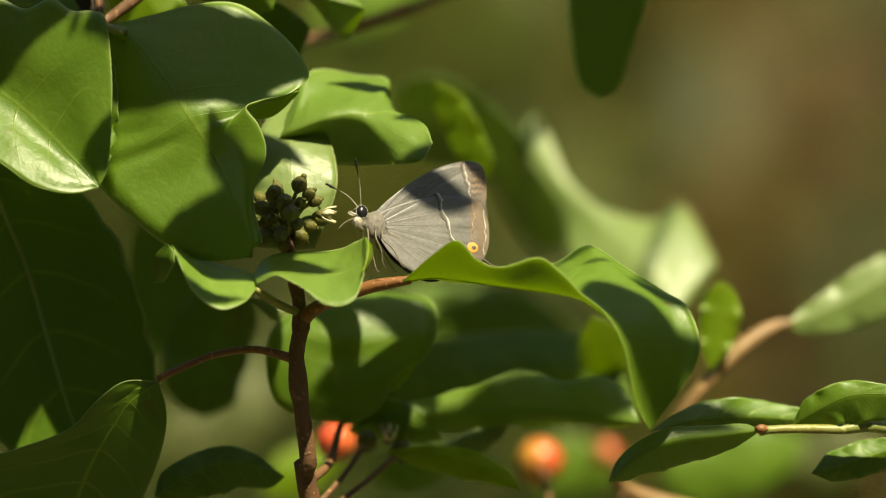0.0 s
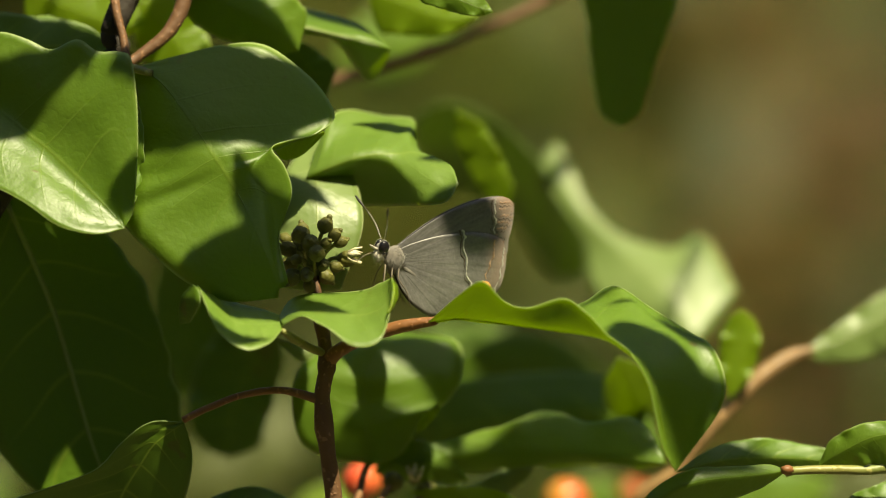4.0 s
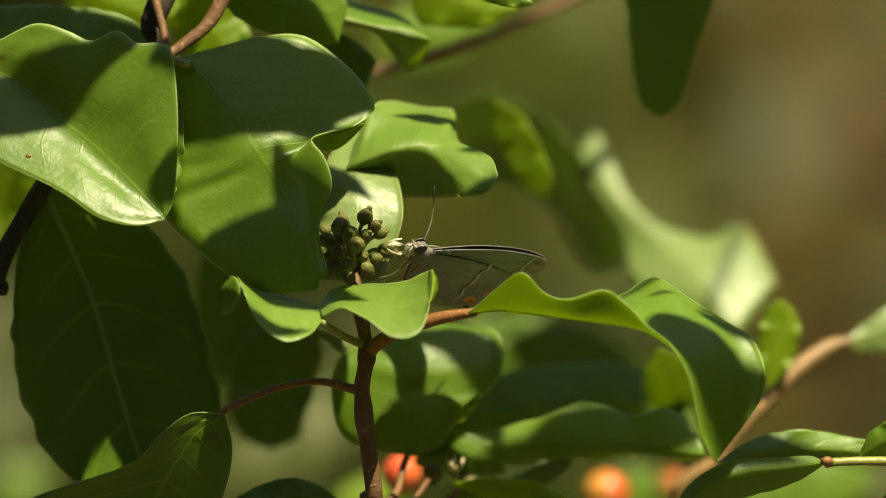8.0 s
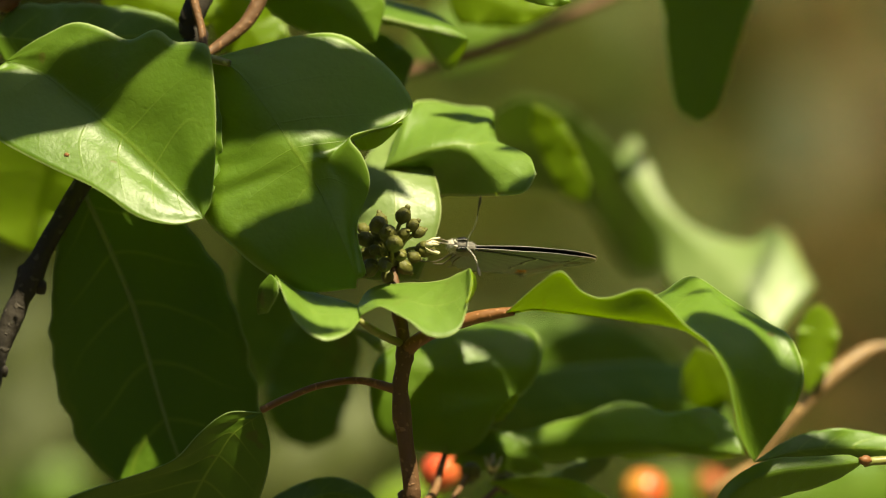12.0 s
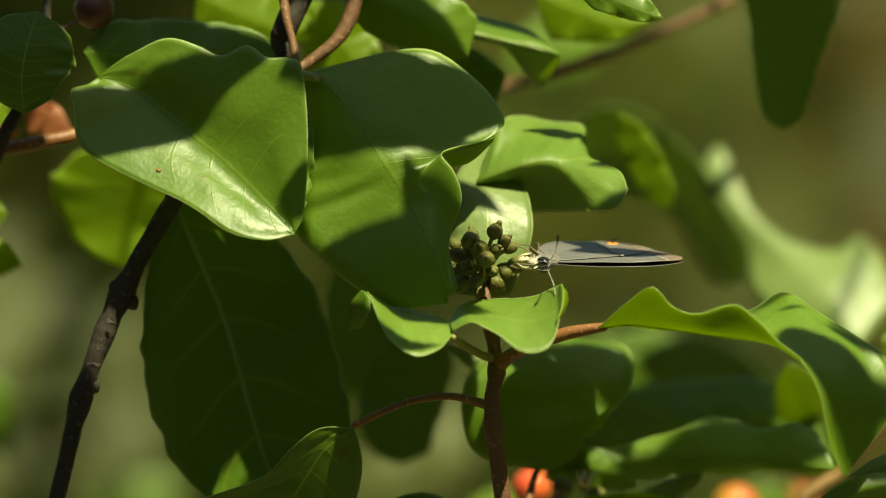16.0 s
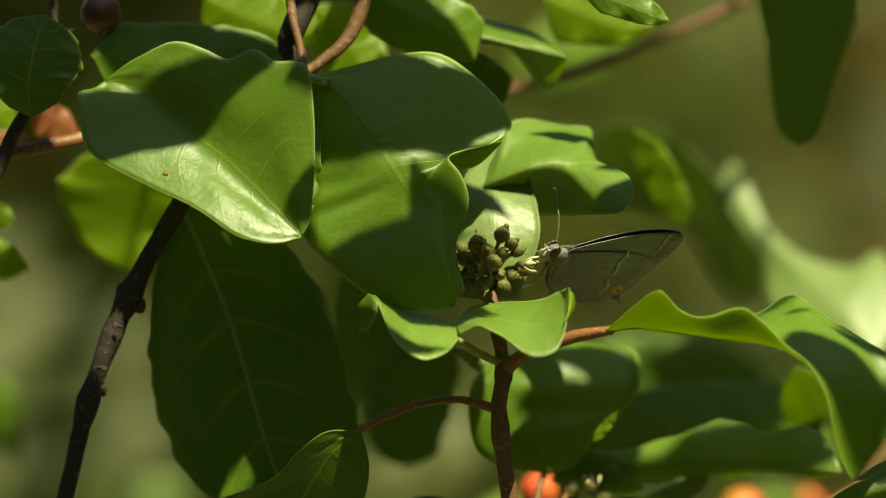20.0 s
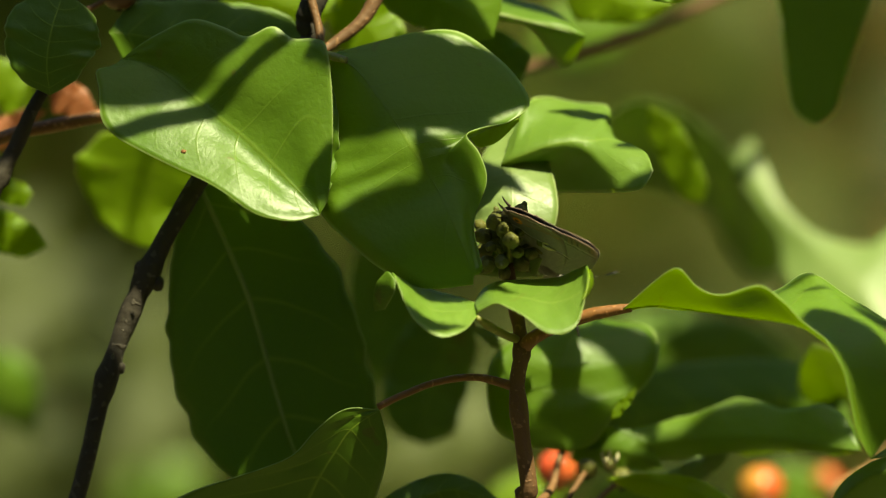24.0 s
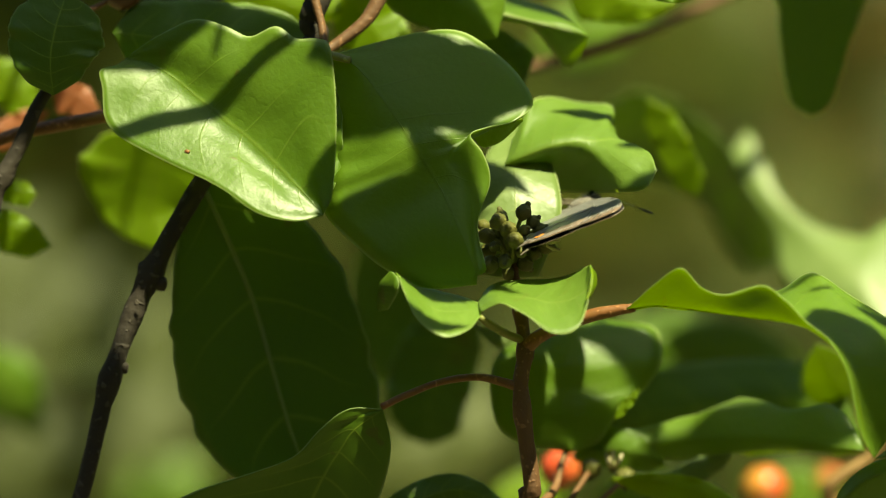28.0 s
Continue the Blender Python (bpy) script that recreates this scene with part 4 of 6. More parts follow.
leaf(low, LEAF_DARK, [(42.2, 6.0, -30.0), (48.7, 8.0, -28.5), (55.2, 10.0, -28.1), (62.6, 12.0, -28.5), (69.0, 12.0, -30.2)], (0.0, 0.2, 0.5, 0.7, 1.0, 1.2, 1.3, 1.4, 1.5, 1.7, 1.8, 1.9, 2.0, 2.0, 2.0, 2.0, 2.0, 2.0, 1.9, 1.7, 1.4, 1.0, 0.7, 0.3, 0.0), (0.0, 0.4, 0.9, 1.3, 1.6, 1.9, 2.2, 2.4, 2.5, 2.6, 2.7, 2.8, 2.8, 2.6, 2.4, 2.2, 2.0, 1.9, 1.8, 1.8, 1.7, 1.6, 1.4, 0.8, 0.0), slope=(0.5, 0.3), seed=29)
leaf(low, LEAF, [(62.3, 5.0, -29.2), (66.2, 3.0, -26.8), (71.0, 2.0, -24.8), (78.2, 3.0, -24.8)], (0.0, 0.4, 0.9, 1.3, 1.8, 2.2, 2.5, 2.7, 2.9, 3.1, 3.3, 3.5, 3.7, 3.9, 4.1, 4.2, 4.4, 4.4, 4.2, 4.1, 4.0, 3.8, 3.6, 2.2, 0.0), (0.0, 0.4, 0.8, 1.2, 1.6, 2.0, 2.2, 2.3, 2.3, 2.4, 2.4, 2.4, 2.4, 2.3, 2.2, 2.1, 2.0, 1.9, 1.8, 1.6, 1.5, 1.3, 1.1, 0.6, 0.0), slope=(0.4, 0.2), seed=30)
leaf(low, LEAF_DARK, [(80.2, 10.0, -31.3), (74.5, 9.0, -33.3), (69.6, 8.0, -34.9), (65.2, 8.0, -36.1)], (0.0, 0.4, 0.8, 1.2, 1.5, 1.6, 1.8, 2.0, 2.1, 2.3, 2.4, 2.5, 2.5, 2.4, 2.4, 2.4, 2.3, 2.3, 2.2, 2.2, 1.8, 1.4, 0.9, 0.5, 0.0), (0.0, 0.5, 0.9, 1.4, 1.9, 2.3, 2.6, 2.7, 2.7, 2.7, 2.7, 2.6, 2.6, 2.6, 2.5, 2.4, 2.3, 2.2, 2.1, 2.0, 1.8, 1.3, 0.9, 0.4, 0.0), slope=(0.3, 0.3), seed=31)
leaf(low, LEAF, [(41.0, 18.0, -29.1), (32.1, 20.0, -27.9), (21.6, 22.0, -27.5), (11.1, 24.0, -28.0), (1.3, 24.0, -29.2)], (0.0, 2.4, 4.5, 5.5, 5.9, 5.5, 5.0, 4.5, 4.6, 5.2, 6.0, 6.0, 5.3, 4.6, 3.9, 3.4, 3.1, 2.7, 2.4, 2.2, 2.1, 2.0, 1.7, 0.9, 0.0), (0.0, 0.4, 0.8, 1.1, 1.1, 1.1, 1.1, 1.1, 1.3, 1.5, 1.7, 1.9, 2.1, 2.2, 2.4, 2.6, 2.7, 2.7, 2.5, 2.3, 2.1, 1.8, 1.3, 0.7, 0.0), slope=(0.3, 0.3), curl=(0.1, 0.2), seed=32, label="long leaf with a bright lower margin")
draped(low, LEAF_DARK, [
    [(41.9, 48.0, -29.6), (37.7, 50.0, -29.0), (30.3, 52.0, -29.0), (22.0, 54.0, -29.9), (12.1, 54.0, -30.7), (4.2, 54.0, -30.2)],
    [(41.8, 48.0, -28.8), (37.7, 49.0, -23.9), (30.3, 50.0, -22.4), (22.0, 52.0, -23.1), (12.1, 53.0, -24.3), (4.5, 54.0, -26.4)],
    [(41.5, 48.0, -26.3), (36.5, 50.0, -18.3), (30.3, 52.0, -16.5), (22.0, 54.0, -16.5), (12.1, 54.0, -17.7), (5.1, 54.0, -20.6)]],
    rib=1, label="shaded leaf out of focus", seed=31, ns=30)
leaf(low, LEAF, [(39.9, 56.0, -27.0), (37.5, 48.0, -21.3), (35.5, 38.0, -16.4), (34.3, 31.0, -13.9)], (0.0, 0.6, 1.2, 1.8, 2.3, 2.9, 3.5, 3.9, 3.8, 3.7, 3.6, 3.4, 3.3, 3.2, 3.0, 2.9, 2.6, 2.3, 2.0, 1.6, 1.3, 1.0, 0.7, 0.3, 0.0), (0.0, 0.4, 0.8, 1.3, 1.7, 2.1, 2.5, 2.9, 3.3, 3.8, 4.2, 4.3, 4.1, 3.9, 3.6, 3.4, 3.1, 2.8, 2.5, 2.1, 1.6, 1.2, 0.8, 0.4, 0.0), slope=(0.2, 0.2), seed=34)
leaf(low, LEAF_PALE, [(11.9, 26.0, -33.3), (16.0, 27.0, -32.3), (20.0, 28.0, -30.5), (22.7, 28.0, -29.3)], (0.0, 0.3, 0.7, 1.0, 1.3, 1.5, 1.6, 1.7, 1.8, 1.9, 2.0, 2.0, 2.1, 2.1, 2.0, 1.9, 1.7, 1.6, 1.5, 1.3, 1.1, 0.8, 0.5, 0.3, 0.0), (0.0, 0.2, 0.5, 0.7, 0.9, 1.0, 1.0, 1.1, 1.2, 1.3, 1.3, 1.4, 1.3, 1.2, 1.2, 1.1, 1.0, 0.9, 0.8, 0.7, 0.5, 0.4, 0.3, 0.1, 0.0), slope=(0.2, 0.2), seed=35)
leaf(low, LEAF_YOUNG, [(4.5, 22.0, -33.2), (11.0, 20.0, -33.6), (17.5, 18.0, -35.1), (24.0, 18.0, -38.8)], (0.0, 0.4, 0.7, 1.1, 1.4, 1.8, 2.1, 2.2, 2.3, 2.4, 2.4, 2.5, 2.6, 2.7, 2.7, 2.8, 2.6, 2.2, 1.9, 1.6, 1.3, 1.0, 0.6, 0.3, 0.0), (0.0, 0.2, 0.3, 0.5, 0.7, 0.9, 1.0, 1.2, 1.3, 1.4, 1.5, 1.6, 1.6, 1.7, 1.8, 1.8, 1.8, 1.8, 1.7, 1.7, 1.6, 1.5, 1.1, 0.5, 0.0), slope=(0.2, 0.2), seed=36)
leaf(low, LEAF_DARK, [(-28.5, 12.0, -39.4), (-22.9, 12.0, -36.2), (-17.3, 13.0, -34.6), (-10.0, 14.0, -36.7)], (0.0, 1.3, 2.5, 3.1, 3.3, 3.4, 3.6, 3.7, 3.9, 4.0, 4.2, 4.3, 4.5, 4.6, 4.6, 4.4, 4.1, 3.9, 3.6, 3.4, 3.1, 2.9, 2.6, 2.0, 0.0), (0.0, 0.8, 1.7, 2.3, 2.4, 2.5, 2.5, 2.6, 2.6, 2.6, 2.6, 2.6, 2.5, 2.5, 2.5, 2.4, 2.3, 2.1, 2.0, 1.8, 1.6, 1.2, 0.8, 0.4, 0.0), slope=(0.3, 0.3), seed=37)
leaf(low, LEAF_DARK, [(-26.2, 62.0, 3.8), (-27.4, 63.0, -3.3), (-28.7, 64.0, -10.8), (-29.5, 64.0, -20.8)], (0.0, 3.5, 5.2, 5.8, 5.6, 4.8, 3.4, 1.6, 0.0), (0.0, 3.2, 4.8, 5.6, 5.8, 5.2, 3.8, 1.8, 0.0), slope=(0.1, 0.15), wave=(0.6, 1.8), seed=61)
leaf(low, LEAF_DARK, [(-15.2, 52.0, -9.9), (-19.4, 54.0, -16.5), (-21.9, 54.0, -23.1), (-21.9, 54.0, -28.9)], (0.0, 1.5, 2.9, 4.4, 5.8, 6.7, 6.8, 6.9, 7.0, 7.1, 7.2, 7.2, 7.2, 7.0, 6.8, 6.7, 6.5, 6.3, 5.8, 5.2, 4.6, 4.1, 3.5, 2.2, 0.0), (0.0, 1.2, 2.5, 3.6, 4.1, 4.3, 4.6, 4.8, 5.0, 5.2, 5.4, 5.6, 5.6, 5.5, 5.4, 5.4, 5.3, 5.2, 5.2, 5.1, 5.0, 4.9, 4.6, 2.7, 0.0), slope=(0.1, 0.1), seed=38)
leaf(low, LEAF_PALE, [(-15.0, 24.0, -11.3), (-10.9, 24.0, -13.3), (-5.2, 25.0, -15.0), (-2.8, 25.0, -16.2)], (0.0, 0.2, 0.4, 0.6, 0.7, 0.9, 1.1, 1.3, 1.4, 1.5, 1.5, 1.5, 1.5, 1.6, 1.6, 1.4, 1.3, 1.1, 1.0, 0.8, 0.6, 0.5, 0.3, 0.2, 0.0), (0.0, 0.2, 0.3, 0.5, 0.6, 0.8, 0.9, 1.1, 1.1, 1.2, 1.2, 1.2, 1.2, 1.3, 1.3, 1.2, 1.1, 0.9, 0.8, 0.7, 0.5, 0.4, 0.3, 0.1, 0.0), slope=(0.1, 0.1), seed=39)

leaf(low, LEAF_YOUNG, [(5.3, 16.0, -24.6), (6.6, 16.0, -22.7), (7.8, 16.0, -21.3), (8.8, 16.0, -20.1)], (0.0, 0.2, 0.5, 0.7, 0.8, 0.8, 0.8, 0.8, 0.8, 0.9, 0.9, 0.9, 0.9, 0.9, 0.9, 0.8, 0.7, 0.7, 0.6, 0.5, 0.4, 0.3, 0.2, 0.1, 0.0), (0.0, 0.2, 0.3, 0.5, 0.6, 0.6, 0.6, 0.6, 0.6, 0.6, 0.6, 0.5, 0.5, 0.5, 0.5, 0.4, 0.4, 0.3, 0.3, 0.2, 0.2, 0.1, 0.1, 0.0, 0.0), slope=(0.2, 0.2), seed=48)
leaf(low, LEAF_YOUNG, [(41.2, 26.0, -29.2), (35.5, 28.0, -26.8), (29.8, 29.0, -27.2), (22.5, 30.0, -29.3)], (0.0, 0.3, 0.7, 1.0, 1.4, 1.7, 2.1, 2.3, 2.2, 2.1, 2.1, 2.0, 1.9, 1.8, 1.7, 1.6, 1.5, 1.4, 1.3, 1.1, 1.0, 0.8, 0.5, 0.3, 0.0), (0.0, 0.7, 1.3, 2.0, 2.5, 2.6, 2.6, 2.6, 2.6, 2.6, 2.6, 2.6, 2.6, 2.6, 2.6, 2.6, 2.5, 2.4, 2.2, 2.0, 1.9, 1.7, 1.4, 0.7, 0.0), slope=(0.4, 0.3), seed=50)

leaf(low, LEAF, [(-0.7, 25.0, -30.4), (3.7, 24.0, -29.2), (8.6, 24.0, -29.6), (12.7, 25.0, -31.6)], (0.0, 0.7, 1.3, 1.8, 1.9, 2.0, 2.1, 2.2, 2.3, 2.4, 2.5, 2.6, 2.7, 2.7, 2.6, 2.5, 2.3, 2.2, 2.1, 2.0, 1.8, 1.6, 1.1, 0.5, 0.0), (0.0, 0.5, 1.0, 1.5, 2.0, 2.4, 2.7, 3.0, 3.3, 3.5, 3.5, 3.4, 3.3, 3.1, 3.0, 2.9, 2.6, 2.3, 2.1, 1.8, 1.5, 1.1, 0.8, 0.4, 0.0), slope=(0.4, 0.1), seed=51)

# twig at the far end with a small dark leaf, a berry and rust-coloured leaves
far_twig = stem(shrub, "branch", TWIG_RED, [(125, 235, 420), (20, 170, 220), (-36, 60, 60), (-36.6, 30.0, 37.6), (-41.0, 26.0, 28.6), (-58.6, 18.0, 21.3), (-68.0, 13.0, 18.7), (-75.3, 12.0, 17.2), (-82.5, 12.0, 15.4), (-100, 12, 8)],
                [2.0, 1.6, 1.2, 1.0, 0.9, 0.9, 1.0, 1.0, 0.9, 0.6], "red-brown twig", n=60)
stem(far_twig, "side_twig", BARK, [(-75.5, 8.0, 22.6), (-77.5, 8.0, 19.0), (-79.6, 9.0, 14.4), (-82.4, 9.0, 8.9), (-83.2, 9.0, 4.9)], [0.9, 1.0, 1.2, 1.1, 0.9], knots=((0.7, 0.4),))
stem(far_twig, "side_twig", BARK, [(-75.5, 8.0, 22.6), (-73.6, 10.0, 28.3), (-72.0, 11.0, 32.3), (-71.7, 12.0, 38.8)], [0.8, 0.7, 0.7, 0.6])
leaf(far_twig, LEAF_DARK, [(-74.5, 4.0, 21.6), (-74.9, 3.0, 26.1), (-74.2, 3.0, 31.0), (-72.6, 4.0, 36.2)], (0.0, 1.5, 3.0, 4.1, 4.5, 4.8, 5.1, 5.3, 5.6, 5.9, 6.1, 6.4, 6.7, 6.9, 7.2, 7.3, 7.1, 6.8, 6.5, 6.3, 6.0, 5.6, 4.6, 3.0, 0.0), (0.0, 0.9, 1.8, 2.7, 3.4, 3.9, 4.4, 4.9, 5.3, 5.8, 6.1, 6.2, 6.3, 6.4, 6.5, 6.6, 6.6, 6.5, 6.0, 5.5, 5.0, 4.4, 3.2, 1.6, 0.0), slope=(0.15, 0.2), seed=40, label="small shaded leaf")
leaf(far_twig, LEAF_RUST, [(-68.9, 30.0, 19.3), (-72.1, 30.0, 21.7), (-74.6, 30.0, 22.9), (-76.2, 30.0, 23.3)], (0.0, 0.3, 0.6, 0.9, 1.1, 1.4, 1.7, 1.9, 1.8, 1.8, 1.7, 1.6, 1.6, 1.5, 1.5, 1.4, 1.3, 1.1, 0.9, 0.8, 0.6, 0.5, 0.3, 0.2, 0.0), (0.0, 0.6, 1.3, 1.9, 2.5, 2.7, 2.8, 2.9, 3.0, 3.1, 3.2, 3.4, 3.5, 3.6, 3.5, 3.1, 2.8, 2.4, 2.1, 1.7, 1.4, 1.0, 0.7, 0.3, 0.0), slope=(0.1, 0.1), seed=41, label="rust-red withering leaf")
leaf(far_twig, LEAF_RUST, [(-76.4, 34.0, 19.7), (-79.7, 34.0, 18.5), (-83.0, 34.0, 16.4), (-87.0, 34.0, 14.0)], (0.0, 0.2, 0.4, 0.7, 0.9, 1.1, 1.3, 1.5, 1.6, 1.6, 1.7, 1.8, 1.9, 2.0, 2.0, 2.1, 1.9, 1.7, 1.4, 1.2, 1.0, 0.7, 0.5, 0.2, 0.0), (0.0, 0.2, 0.5, 0.7, 1.0, 1.2, 1.5, 1.7, 2.0, 2.1, 2.1, 2.1, 2.1, 2.1, 2.1, 2.1, 2.1, 2.1, 2.0, 1.8, 1.4, 1.1, 0.7, 0.4, 0.0), slope=(0.1, 0.1), seed=42)
leaf(far_twig, LEAF_YOUNG, [(-85.2, 30.0, 9.1), (-81.5, 30.0, 8.6), (-78.3, 30.0, 7.8)], (0.0, 0.3, 0.6, 0.8, 1.1, 1.4, 1.7, 2.0, 2.3, 2.5, 2.5, 2.5, 2.5, 2.5, 2.5, 2.5, 2.5, 2.5, 2.4, 2.4, 2.4, 2.4, 2.1, 1.1, 0.0), (0.0, 0.1, 0.3, 0.4, 0.5, 0.7, 0.8, 0.9, 1.0, 1.1, 1.1, 1.1, 1.1, 1.1, 1.2, 1.2, 1.2, 1.2, 1.2, 1.1, 0.8, 0.6, 0.4, 0.2, 0.0), slope=(0.1, 0.1), seed=43)
leaf(far_twig, LEAF_YOUNG, [(-85.2, 30.0, 5.0), (-81.5, 30.0, 3.3), (-76.2, 30.0, 0.1)], (0.0, 0.4, 0.7, 1.1, 1.4, 1.8, 2.2, 2.5, 2.9, 3.2, 3.6, 4.0, 4.3, 4.4, 4.2, 4.1, 3.9, 3.8, 3.6, 3.4, 3.3, 2.8, 1.9, 0.9, 0.0), (0.0, 0.2, 0.4, 0.5, 0.7, 0.9, 1.1, 1.3, 1.5, 1.6, 1.6, 1.6, 1.6, 1.6, 1.6, 1.6, 1.6, 1.6, 1.5, 1.3, 1.0, 0.8, 0.5, 0.3, 0.0), slope=(0.1, 0.1), seed=44)
leaf(far_twig, LEAF_YOUNG, [(-85.7, 40.0, 28.0), (-82.5, 40.0, 23.9), (-78.4, 40.0, 19.8)], (0.0, 0.3, 0.7, 1.0, 1.4, 1.7, 2.1, 2.4, 2.8, 3.1, 3.4, 3.5, 3.5, 3.4, 3.4, 3.4, 3.4, 3.4, 3.4, 3.4, 3.4, 3.4, 2.7, 1.4, 0.0), (0.0, 0.4, 0.8, 1.1, 1.5, 1.9, 2.3, 2.7, 3.1, 3.2, 3.2, 3.1, 3.0, 2.9, 2.8, 2.7, 2.6, 2.5, 2.4, 2.3, 2.0, 1.5, 1.0, 0.5, 0.0), slope=(0.1, 0.1), seed=45)


# ---- buds, florets, berries ----
def buds(parent):
    spots = ((-10.9, 2.0, 4.2), (-7.7, 1.0, 5.0), (-13.4, 4.0, 3.1), (-9.9, -2.0, 2.5), (-11.8, 0.0, 0.1), (-12.8, 5.0, -0.6), (-8.1, -1.0, -0.6), (-10.3, -1.0, -2.0), (-7.5, 3.0, -2.3), (-5.5, 2.0, 2.6), (-8.9, -3.0, 1.0), (-11.5, 3.0, 2.1), (-4.7, 4.0, 0.2), (-9.9, 2.0, -3.6), (-11.6, 5.0, 3.3), (-13.0, 2.0, 1.6), (-6.2, 3.0, -0.9), (-11.2, -1.5, 3.6), (-7.6, 0.5, 2.4), (-12.4, 1.0, -2.4), (-6.4, 1.5, 3.6))
    for i, p in enumerate(spots):
        axis = Vector((p[0] + 10.2, p[1] * 2 - 4, p[2] - 0.5)).normalized()
        r = 1.22 + 0.26 * math.sin(i * 2.7)
        body = ball(world_of(p), (r * 0.00086, r * 0.00086, r * 0.00100), 8, 10, 0.07, i, axis)
        tip = ball(world_of((p[0] + axis.x * r * 0.95, p[1] + axis.y * r * 0.95, p[2] + axis.z * r * 0.95)), (r * 0.00034, r * 0.00034, r * 0.00042), 5, 7, 0.1, i, axis)
        part("bud", merge(body, tip), BUD, parent, world_of(p))
        stem(parent, "bud_stalk", PETIOLE, [(-9.3, 3.5, -1.5 - 0.1 * i), ((p[0] - 9.6) / 2, p[1] / 2 + 2, p[2] / 2), p], [0.35, 0.3, 0.3], n=8, ring=6)


buds(sprig)


def floret(parent, p, lean):
    """An open flower: five small pointed petals round a cup."""
    lean = Vector(lean).normalized()
    side = lean.cross(Vector((0.2, 1, 0.1))).normalized()
    up = lean.cross(side)
    o = Vector(p)
    for k in range(5):
        a = k * 1.2566
        d = (side * math.cos(a) + up * math.sin(a))
        w = lean.cross(d)
        m = [o + d * 0.5, o + d * 1.0 + lean * 0.9, o + d * 1.2 + lean * 2.0]
        data = []
        for j, (q, h) in enumerate(zip(m, (0.45, 0.5, 0.05))):
            data += [world_of(q - w * h), world_of(q + d * 0.18), world_of(q + w * h), world_of(q - d * 0.12)]
        f = []
        for j in range(2):
            for i in range(4):
                f.append((j * 4 + i, j * 4 + (i + 1) % 4, j * 4 + 4 + (i + 1) % 4, j * 4 + 4 + i))
        f += [(3, 2, 1, 0), (8, 9, 10, 11)]
        part("petal", (data, f), FLORET, parent, world_of(o))
    part("flower_cup", ball(world_of(o), (0.0007, 0.0007, 0.0009), 6, 8, 0.05, 1, lean), BUD, parent, world_of(o))


floret(sprig, (-4.5, 0.0, 0.7), (1, -0.1, -0.05))
floret(sprig, (5.0, 20.0, -31.4), (0.1, -0.5, 1))


def berry(parent, p, r, mat, stalk_to):
    o = world_of(p)
    b = part("berry", ball(o, (r / 1000, r / 1000, r * 0.00098), 14, 20), mat, parent, o)
    part("berry_tip", ball(o + Vector((0, -0.0003, -r / 1000)), (0.0004, 0.0004, 0.0003), 5, 7), BARK, b, o)
    stem(parent, "berry_stalk", TWIG, [p, ((p[0] + stalk_to[0]) / 2 + 0.5, (p[1] + stalk_to[1]) / 2, (p[2] + stalk_to[2]) / 2), stalk_to], [0.4, 0.4, 0.5], n=8, ring=7)


berry(sprig, (-2.6, 48.0, -32.4), 2.9, BERRY, (-5.8, 10.0, -37.0))
berry(low, (27.9, 85.0, -36.1), 3.4, BERRY_HALF, (28.2, 30.0, -42.4))
berry(low, (38.5, 120.0, -35.8), 2.2, BERRY_HALF, (39.2, 44.0, -40.3))
berry(far_twig, (-65.0, 12.0, 36.7), 2.9, BERRY_DARK, (-71.2, 11.0, 33.1))
berry(low, (1.9, 22.0, -31.7), 1.5, BUD, (-5.5, 6.0, -40.9))
berry(low, (6.8, 24.0, -33.2), 1.6, BUD, (-5.3, 6.0, -42.5))

# ---- unseen branches and leaves, added over the view only to shade the sprig ----
shade = stem(shrub, "branch", BARK, [(125, 235, 700), (40, 40, 330), (-20, -60, 190), (-70, -90, 150)], [4, 3, 2, 1.2], n=30)
sway = stem(shrub, "branch", BARK, [(125, 235, 660), (60, 30, 360), (10, -50, 230), (-8, -62, 140)], [1.2, 0.9, 0.7, 0.5], n=30)
drift = stem(shrub, "branch", BARK, [(125, 235, 620), (125, 40, 330), (80, -40, 200), (46, -50, 120)], [1.2, 0.9, 0.7, 0.5], n=30)
tips = stem(shrub, "branch", BARK, [(125, 235, 640), (30, 20, 330), (-20, -50, 190), (-45, -55, 125)], [1.2, 0.9, 0.7, 0.5], n=30)


def shading_leaf(target, lift, turn, length, width, seed, branch=shade):
    """An added sun blocker, leaf-shaped, on the line from the sprig to the sun; turn: the way it lies, seen from the
    front.
    """
    p = Vector(target) + SUN * lift
    c, s = math.cos(radians(turn)), math.sin(radians(turn))
    a, b = Vector((c, 0, s)), Vector((s, 0, -c))
    a, b = a - SUN * a.dot(SUN), b - SUN * b.dot(SUN)
    mid = [tuple(p - a * length / 2), tuple(p + SUN * length * 0.05), tuple(p + a * length / 2)]
    w = [width * b.length * x for x in (0.05, 0.3, 0.45, 0.52, 0.5, 0.42, 0.3, 0.15, 0)]
    leaf(branch, LEAF_DARK, mid, w, w, dirs=(tuple(b), tuple(-b)), wave=(0.8, 2.0), seed=seed, ns=22, nt=5)


